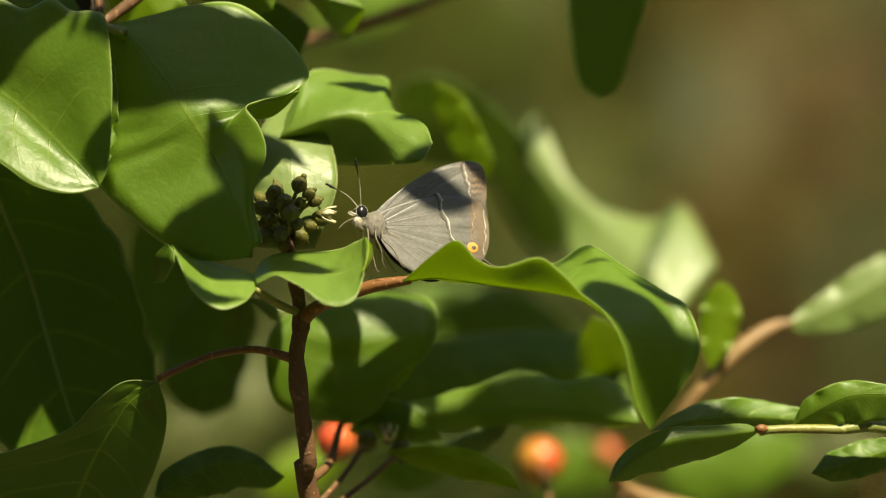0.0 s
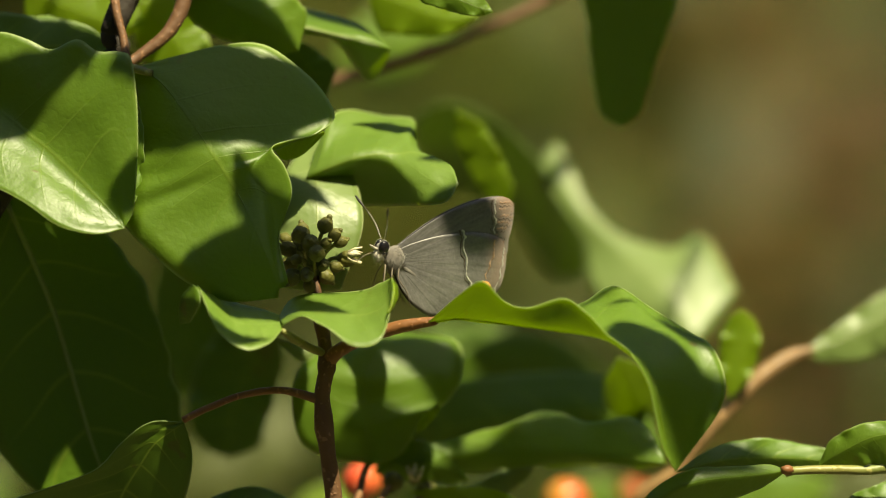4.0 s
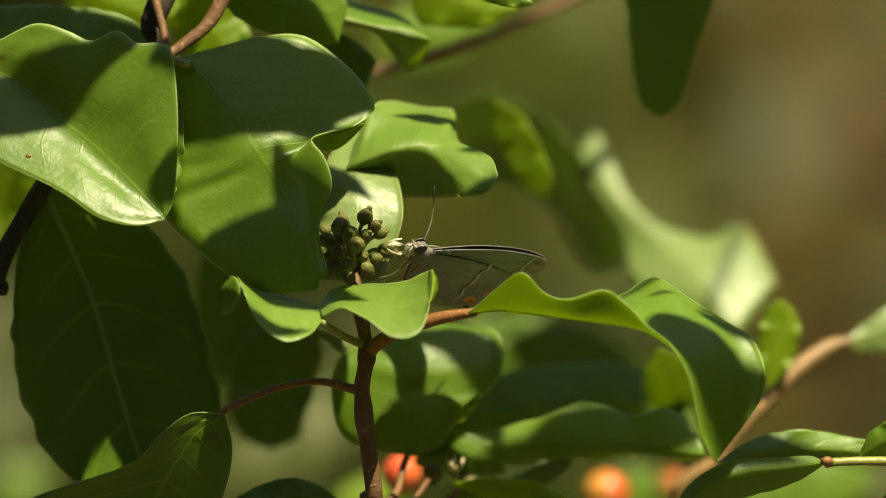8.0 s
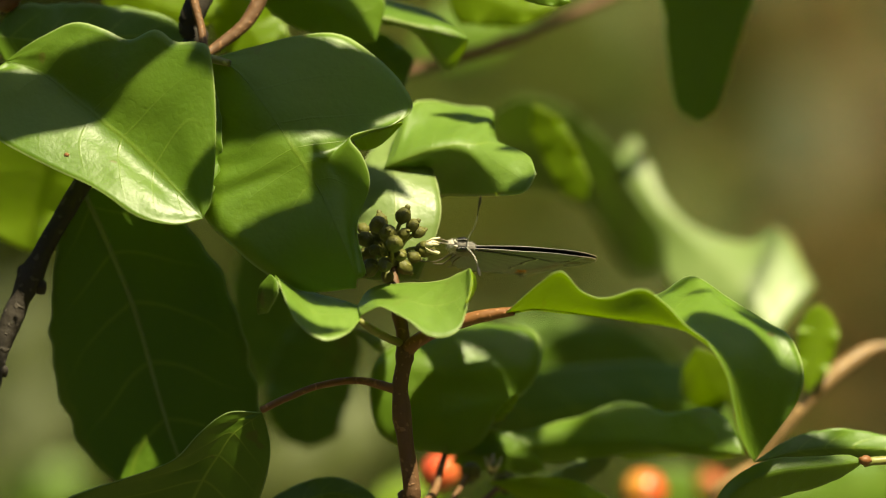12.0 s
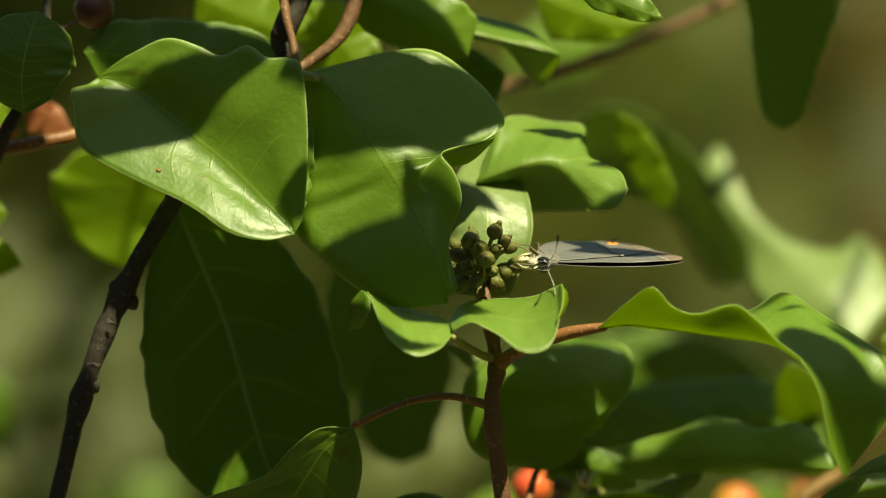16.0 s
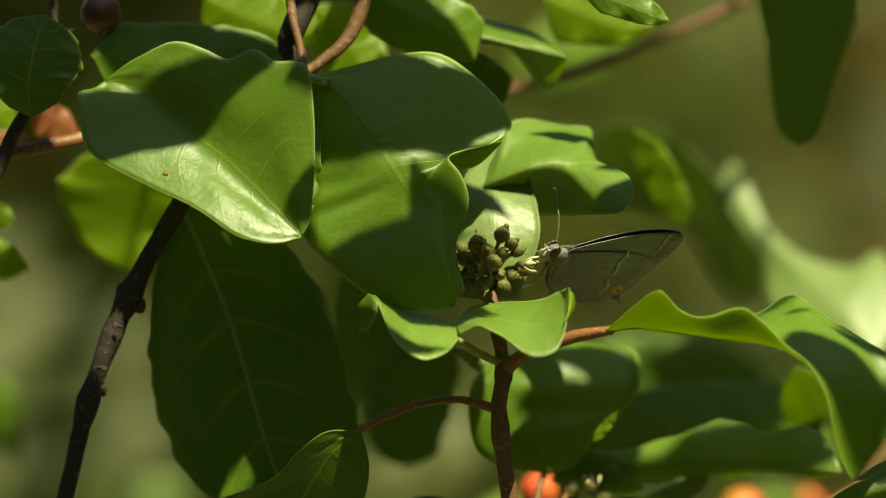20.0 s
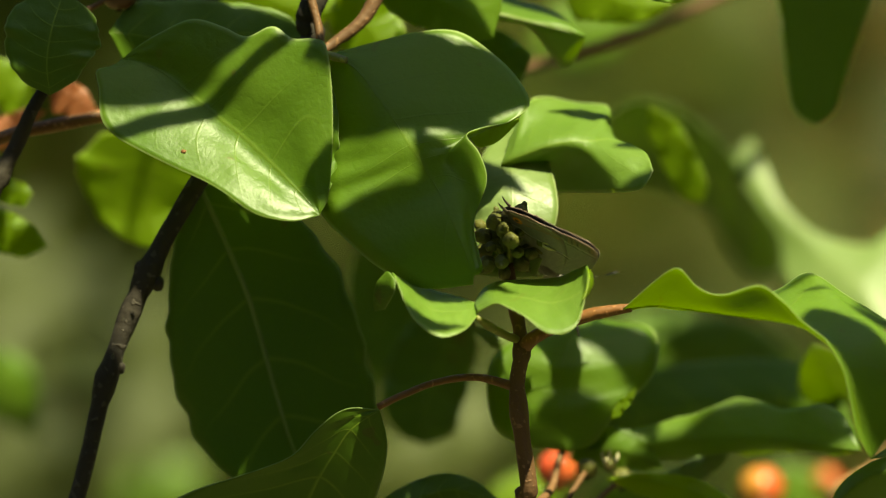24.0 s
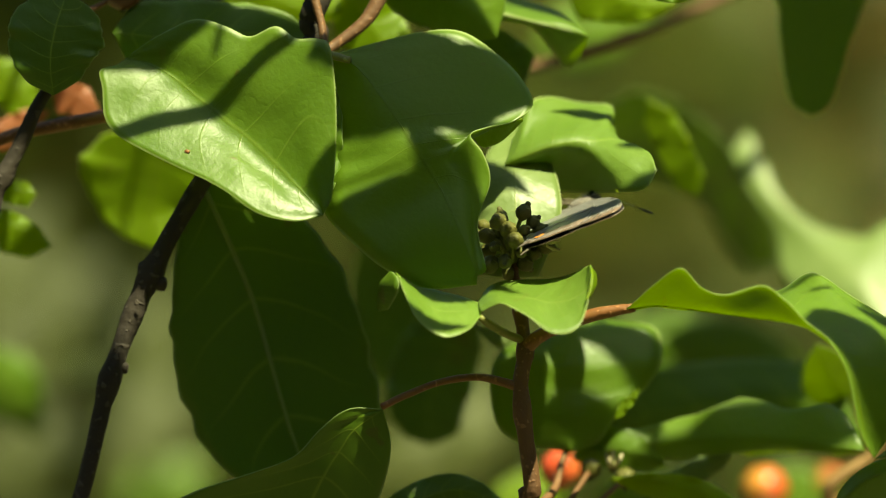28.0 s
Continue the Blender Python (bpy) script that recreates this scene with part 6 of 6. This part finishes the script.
def fur_ball(center, radii, hairs=260, length=1.0):
    """A furry body: an uneven core and many short hairs that lie backwards."""
    rnd = random.Random(5)
    core = ball(center, radii, 12, 16, 0.07, 3)
    v, f = list(core[0]), list(core[1])
    for i in range(hairs):
        n = Vector((rnd.gauss(0, 1), rnd.gauss(0, 1), rnd.gauss(0, 1))).normalized()
        root = Vector(center) + Vector((n.x * radii[0], n.y * radii[1], n.z * radii[2])) * 0.97
        tip = root + n * rnd.uniform(0.2, 0.45) * length + Vector((rnd.uniform(0.1, 0.6), 0, rnd.uniform(-0.4, 0.1)))
        w = n.cross(Vector((0.3, 0.2, 1))).normalized() * 0.05
        k = len(v)
        v += [root - w, root + w, root + n.cross(w), tip]
        f += [(k, k + 1, k + 3), (k + 1, k + 2, k + 3), (k + 2, k, k + 3)]
    return v, f


for sgn, open_ in ((-1, radians(0.25)), (1, radians(0.25))):
    fw = fly_part("forewing", sheet(FORE, (0.4, 0.3), 0.09 * sgn, open_, 0.15), [WING, WING_INNER])
    fly_part("white_streak", streak([(14.0, 8.7), (14.3, 7.2), (14.6, 5.6), (14.5, 4.0)], 0.09 * sgn, open_, 0.42, 0.30, (0.4, 0.3), 0.15, 0.12), WING_WHITE, fw, "white line of scales")
    fly_part("dark_streak", streak([(13.6, 8.5), (13.9, 7.0), (14.2, 5.4), (14.1, 4.0)], 0.09 * sgn, open_, 0.40, 0.25, (0.4, 0.3), 0.15, 0.11), WING_DARK, fw)
    for k in range(13):
        z = 8.4 - k * 0.44
        fly_part("fringe_rib", streak([(14.9, z - 0.25), (16.0, z - 0.05), (17.15 - 0.006 * k * k, z - 0.35)], 0.09 * sgn, open_, 0.34, 0.22, (0.4, 0.3), 0.15, 0.11), WING_DARK if k % 2 else WING_FRINGE, fw)
    hw = fly_part("hindwing", sheet(HIND, (0.3, -0.6), 0.19 * sgn, open_, 0.24), [WING, WING_INNER])
    fly_part("white_streak", streak([(9.6, 4.2), (10.3, 3.2), (10.2, 2.0), (10.9, 0.4), (11.3, -1.6), (12.1, -3.2), (12.0, -4.6), (13.4, -5.3), (14.4, -5.0)], 0.19 * sgn, open_, 0.55, 0.30, (0.3, -0.6)), WING_WHITE, hw, "wavy white line across the hindwing")
    fly_part("dark_streak", streak([(9.2, 4.1), (9.9, 3.1), (9.8, 1.9), (10.5, 0.3), (10.9, -1.7), (11.7, -3.3)], 0.19 * sgn, open_, 0.5, 0.3, (0.3, -0.6), 0.24, 0.105), WING_DARK, hw)
    fly_part("margin_line", streak([(16.2, 2.2), (16.4, 0.2), (16.2, -2.0), (15.6, -4.2)], 0.19 * sgn, open_, 0.3, 0.25, (0.3, -0.6)), WING_WHITE, hw)
    fly_part("margin_streak", streak([(14.6, 3.2), (14.9, 1.2), (14.4, -0.8), (14.0, -2.2)], 0.19 * sgn, open_, 0.5, 0.4, (0.3, -0.6), 0.24, 0.105), WING_FRINGE, hw)
    ex = 0.19 * sgn + sgn * (14.1 * math.tan(open_) + 0.24)
    fly_part("eyespot", ball((14.2, ex, -3.3), (0.85, 0.09, 0.75), 8, 14), WING_ORANGE, hw, "orange eyespot with a black pupil")
    fly_part("pupil", ball((14.35, ex + 0.07 * sgn, -3.35), (0.34, 0.08, 0.32), 6, 10), WING_DARK, hw)
    fly_part("tail_spot", ball((15.2, ex, -4.9), (0.5, 0.09, 0.35), 6, 10), WING_DARK, hw)
    fly_part("tail", tube([Vector((15.6, ex * 0.9, -4.9)), Vector((16.6, ex, -5.6)), Vector((17.5, ex * 1.1, -5.9))], [0.22, 0.13, 0.06], 8, 6), WING_DARK, hw)
    fly_part("eye", ball((-1.5, 0.62 * sgn, 1.15), (0.80, 0.46, 0.92), 10, 14), EYE)
    fly_part("eye_ring", tube([Vector((-1.5 + 0.86 * math.cos(a), 0.58 * sgn, 1.15 + 0.98 * math.sin(a))) for a in np.linspace(0, 6.28, 14)], [0.02, 0.02], 26, 6), ANT_PALE)
    fly_part("palp", tube([Vector((-1.9, 0.25 * sgn, 0.8)), Vector((-2.6, 0.3 * sgn, 0.9)), Vector((-3.2, 0.32 * sgn, 1.3))], [0.22, 0.17, 0.06], 9, 7), FUR_PALE)
    # banded antenna with a dark club
    a0, a1, a2 = Vector((-1.5, 0.35 * sgn, 1.9)), Vector((-2.2, 2.2 * sgn, 4.3)), Vector((-3.6, 4.9 * sgn, 6.6))
    ant = curve([a0, a1, a2], 23)
    antenna = fly_part("antenna", tube([Vector(q) for q in ant], [0.065, 0.055, 0.06], 24, 6), ANT_DARK)
    for k in range(1, 16):
        d = Vector(ant[k + 1] - ant[k]).normalized()
        q = Vector(ant[k])
        fly_part("pale_band", tube([q - d * 0.06, q, q + d * 0.06], [0.08, 0.085, 0.08], 4, 6), ANT_PALE, antenna)
    d = Vector(ant[22] - ant[20]).normalized()
    fly_part("antenna_club", tube([Vector(ant[18]), Vector(ant[21]), Vector(ant[22]) + d * 0.7], [0.08, 0.21, 0.12], 9, 7), ANT_DARK, antenna)
    for k, (lx, fx) in enumerate(((-0.9, -1.8), (0.2, 0.6), (1.2, 3.2))):
        fly_part("leg", tube([Vector((lx, 0.5 * sgn, -1.2)), Vector((lx - 0.3, 1.3 * sgn, -2.8)), Vector(((lx + fx) / 2, 1.5 * sgn, -4.4)), Vector((fx, 1.2 * sgn, -6.3)), Vector((fx + 0.5, 1.1 * sgn, -6.7))],
                             [0.12, 0.10, 0.075, 0.06, 0.045], 16, 7), LEG_PALE)
fly_part("head", ball((-1.4, 0, 0.95), (0.85, 0.72, 0.98), 9, 12, 0.08, 2), FUR)
fly_part("thorax", fur_ball((0.5, 0, -0.5), (1.5, 0.95, 1.9)), FUR, label="furry grey thorax")
fly_part("face", fur_ball((-2.0, 0, -0.1), (0.62, 0.66, 0.8), 240, 1.6), FUR_PALE, label="pale furry face")
fly_part("abdomen", tube([Vector((1.5, 0, -1.2)), Vector((4.5, 0, -2.8)), Vector((8.0, 0, -4.6)), Vector((9.6, 0, -5.4))], [0.5, 0.48, 0.35, 0.1], 16, 12), FUR)
fly_part("proboscis", tube([Vector((-2.0, 0, 0.5)), Vector((-3.0, 0, 0.2)), Vector((-4.0, 0.1, -0.3)), Vector((-4.9, 0.1, -1.2))], [0.08, 0.07, 0.06, 0.04], 12, 6), LEG_PALE)


# ---- movement ----
def stance(place, back, up):
    """The butterfly's pose: its thorax in plan millimetres, where its tail points, and where its wings' front edge points."""
    x = Vector(back).normalized()
    z = Vector(up)
    z = (z - x * z.dot(x)).normalized()
    m = Matrix((x, z.cross(x), z)).transposed().to_4x4()
    m.translation = world_of(place)
    return m


def rolled(place, roll, dip, turn):
    """Facing the buds: rolled towards the viewer, tail dipped, tail turned away, in degrees."""
    m = Euler((radians(roll), radians(dip), radians(turn))).to_matrix().to_4x4()
    m.translation = world_of(place)
    return m


def motions():
    walk(fly, [
        (0.0, rolled((2.5, -1.0, -0.3), -18, 2, 22)),
        (0.5, rolled((2.4, -1.0, 0.2), -18, 3, 22)),
        (1.0, rolled((2.3, -1.0, 0.8), -18, 4, 20)),
        (1.5, rolled((2.1, -1.0, 0.6), -15, 3, 20)),
        (2.0, rolled((1.9, -1.0, 0.3), -12, 3, 20)),
        (2.5, rolled((1.8, -1.0, 0.5), -8, 3, 20)),
        (3.5, rolled((1.7, -1.0, 0.6), 6, 3, 24)),
        (4.5, rolled((1.5, -1.0, 0.9), 19, 3, 26)),
        (5.0, rolled((1.3, -1.0, 1.4), 34, 2, 36)),
        (5.5, rolled((1.0, -1.0, 1.9), 42, 8, 54)),
        (6.0, rolled((0.8, -1.0, 2.2), 38, 12, 62)),
        (6.5, rolled((0.9, -1.0, 1.0), 47, 15, 56)),
        (7.0, rolled((1.0, -1.0, 0.2), 54, 16, 52)),
        (8.0, rolled((0.2, -1.0, -0.2), 61, 18, 48)),
        (9.0, rolled((0.3, -1.0, -0.1), 68, 11, 48)),
        (10.0, rolled((0.0, -1.0, 0.1), 72, 13, 47)),
        (11.0, rolled((0.3, -1.0, -0.1), 76, 12, 46)),
        (12.0, rolled((0.9, -1.0, 0.4), 82, 9, 44)),
        (12.5, rolled((0.7, -1.0, 0.1), 88, 7, 43)),
        (13.5, rolled((0.3, -1.0, 0.0), 101, -12, 36)),
        (14.5, rolled((-0.2, -1.0, 0.1), 110, -26, 31)),
        (15.0, rolled((-0.5, -1.0, 0.1), 106, -22, 30)),
        (15.5, rolled((-0.5, -1.0, 0.4), 103, -13, 34)),
        (16.0, rolled((-0.4, -1.0, 0.6), 100, -6, 39)),
        (17.0, rolled((-1.7, -1.0, 0.5), 97, -1, 33)),
        (17.5, rolled((-1.6, -1.0, 0.9), 76, 10, 32)),
        (18.0, rolled((-1.4, -1.0, 1.3), 57, 18, 32)),
        (19.0, rolled((-0.7, -1.0, 1.3), 37, 13, 33)),
        (20.0, rolled((0.0, -1.0, 2.0), 52, 9, 44)),
        (20.5, rolled((-0.6, -1.0, 2.4), 58, -12, 43)),
        (21.2, stance((-14.8, -9.0, -1.8), (0.8, -0.3, 0.51), (-0.52, 0.0, -0.85))),
        (21.9, stance((-11.2, -3.6, -1.2), (0.66, -0.62, 0.42), (-0.4, 0.0, -0.92))),
        (22.5, stance((-9.0, 9.5, -2.1), (0.56, -0.76, 0.34), (-0.34, 0.0, -0.94))),
        (23.0, stance((-8.2, 12.2, -1.8), (0.45, -0.81, 0.37), (-0.11, 0.0, -0.99))),
        (23.5, stance((-7.4, 12.9, -4.4), (0.1, -0.85, 0.51), (0.57, 0.0, -0.82))),
        (24.0, stance((-3.3, 10.1, -3.4), (-0.1, -0.91, 0.41), (0.85, 0.0, -0.52))),
        (24.5, stance((-0.7, 11.1, -0.6), (-0.23, -0.97, 0.1), (0.94, 0.0, -0.34))),
        (25.0, stance((-0.2, 10.6, 2.6), (-0.29, -0.94, -0.17), (0.97, 0.0, -0.2))),
        (25.5, stance((-0.5, 10.5, 2.2), (-0.31, -0.93, -0.19), (0.99, 0.0, -0.1))),
        (26.0, stance((-0.5, 10.4, 1.8), (-0.33, -0.92, -0.2), (1.0, 0.0, -0.03))),
        (26.5, stance((-0.2, 10.3, 2.8), (-0.33, -0.91, -0.24), (1.0, 0.0, 0.0))),
        (27.0, stance((1.2, 10.2, 2.0), (-0.33, -0.91, -0.26), (1.0, 0.0, 0.04))),
        (27.5, stance((2.6, 10.5, 6.4), (-0.27, -0.92, -0.28), (0.97, 0.0, 0.26))),
        (28.0, stance((1.0, 10.7, 6.3), (-0.21, -0.94, -0.26), (0.91, 0.0, 0.41))),
    ])
    base = Matrix.Translation(-ORIGIN[shrub.name])
    # the added sun-blocking branches shift, so that their shadows travel over the leaves
    for branch, rows in (
        (sway, ((0, 4.8, -4.0), (2.5, 4.2, -3.6), (6, 1.8, -1.6), (11, 0, 0), (16, -0.6, 0.4), (20.5, -0.8, 0.6), (23.5, -2.6, 2.6), (26, -4.4, 4.6), (28, -4.4, 4.6))),
        (drift, ((0, 42, 26), (14, 42, 26), (18, 36, 22), (20.5, 14, 9), (22.5, 0, 0), (28, 0, 0))),
        (tips, ((0, 0.5, 0.6), (6, 0.3, -1.2), (11, 0, 0), (20.5, 0, 0), (23.5, -0.5, 4.5), (26, -1.0, 16.0), (28, -1.0, 16.0)))):
        o = ORIGIN[branch.name]
        walk(branch, [(t, base @ pose(o.x + dx / 1000, o.y, o.z + dz / 1000)) for t, dx, dz in rows])
    REAR = ORIGIN[rear.name]
    walk(rear, [
        (0.0, base @ pose(REAR.x + 0.00126, REAR.y, REAR.z + -0.00151)),
        (0.5, base @ pose(REAR.x + 0.00126, REAR.y, REAR.z + -0.00151)),
        (1.0, base @ pose(REAR.x + 0.00140, REAR.y, REAR.z + -0.00099)),
        (1.5, base @ pose(REAR.x + 0.00126, REAR.y, REAR.z + -0.00099)),
        (2.0, base @ pose(REAR.x + 0.00121, REAR.y, REAR.z + -0.00099)),
        (2.5, base @ pose(REAR.x + 0.00082, REAR.y, REAR.z + -0.00019)),
        (4.5, base @ pose(REAR.x + 0.00026, REAR.y, REAR.z + 0.00063)),
        (5.0, base @ pose(REAR.x + 0.00000, REAR.y, REAR.z + 0.00108)),
        (5.5, base @ pose(REAR.x + 0.00000, REAR.y, REAR.z + 0.00120)),
        (6.0, base @ pose(REAR.x + 0.00038, REAR.y, REAR.z + 0.00120)),
        (6.5, base @ pose(REAR.x + 0.00038, REAR.y, REAR.z + 0.00203)),
        (7.0, base @ pose(REAR.x + 0.00032, REAR.y, REAR.z + 0.00058)),
        (7.5, base @ pose(REAR.x + 0.00019, REAR.y, REAR.z + 0.00097)),
        (8.0, base @ pose(REAR.x + 0.00032, REAR.y, REAR.z + 0.00058)),
        (8.5, base @ pose(REAR.x + 0.00051, REAR.y, REAR.z + -0.00075)),
        (9.0, base @ pose(REAR.x + 0.00051, REAR.y, REAR.z + -0.00075)),
        (9.5, base @ pose(REAR.x + -0.00012, REAR.y, REAR.z + -0.00056)),
        (10.0, base @ pose(REAR.x + -0.00025, REAR.y, REAR.z + 0.00000)),
        (10.5, base @ pose(REAR.x + -0.00025, REAR.y, REAR.z + 0.00000)),
        (11.0, base @ pose(REAR.x + 0.00000, REAR.y, REAR.z + 0.00000)),
        (11.5, base @ pose(REAR.x + 0.00001, REAR.y, REAR.z + -0.00012)),
        (12.0, base @ pose(REAR.x + 0.00032, REAR.y, REAR.z + -0.00025)),
        (12.5, base @ pose(REAR.x + 0.00032, REAR.y, REAR.z + -0.00025)),
        (14.5, base @ pose(REAR.x + 0.00019, REAR.y, REAR.z + 0.00026)),
        (15.0, base @ pose(REAR.x + -0.00069, REAR.y, REAR.z + 0.00032)),
        (15.5, base @ pose(REAR.x + -0.00069, REAR.y, REAR.z + 0.00070)),
        (16.0, base @ pose(REAR.x + -0.00063, REAR.y, REAR.z + 0.00082)),
        (16.5, base @ pose(REAR.x + -0.00050, REAR.y, REAR.z + 0.00082)),
        (17.0, base @ pose(REAR.x + -0.00044, REAR.y, REAR.z + 0.00063)),
        (17.5, base @ pose(REAR.x + -0.00025, REAR.y, REAR.z + 0.00057)),
        (18.0, base @ pose(REAR.x + -0.00000, REAR.y, REAR.z + -0.00024)),
        (18.5, base @ pose(REAR.x + 0.00012, REAR.y, REAR.z + -0.00068)),
        (19.0, base @ pose(REAR.x + 0.00056, REAR.y, REAR.z + -0.00087)),
        (19.5, base @ pose(REAR.x + 0.00063, REAR.y, REAR.z + -0.00094)),
        (20.0, base @ pose(REAR.x + 0.00070, REAR.y, REAR.z + -0.00107)),
        (20.5, base @ pose(REAR.x + 0.00075, REAR.y, REAR.z + -0.00113)),
        (22.5, base @ pose(REAR.x + 0.00076, REAR.y, REAR.z + -0.00125)),
        (23.0, base @ pose(REAR.x + 0.00075, REAR.y, REAR.z + -0.00125)),
        (23.5, base @ pose(REAR.x + 0.00039, REAR.y, REAR.z + -0.00125)),
        (24.0, base @ pose(REAR.x + 0.00031, REAR.y, REAR.z + -0.00107)),
        (24.5, base @ pose(REAR.x + 0.00019, REAR.y, REAR.z + -0.00107)),
        (25.0, base @ pose(REAR.x + 0.00013, REAR.y, REAR.z + -0.00107)),
        (25.5, base @ pose(REAR.x + 0.00019, REAR.y, REAR.z + -0.00139)),
        (26.0, base @ pose(REAR.x + 0.00012, REAR.y, REAR.z + -0.00139)),
        (26.5, base @ pose(REAR.x + -0.00019, REAR.y, REAR.z + -0.00082)),
        (27.0, base @ pose(REAR.x + -0.00019, REAR.y, REAR.z + -0.00069)),
        (27.5, base @ pose(REAR.x + -0.00019, REAR.y, REAR.z + -0.00000)),
        (28.0, base @ pose(REAR.x + -0.00070, REAR.y, REAR.z + 0.00013)),
    ])


motions()
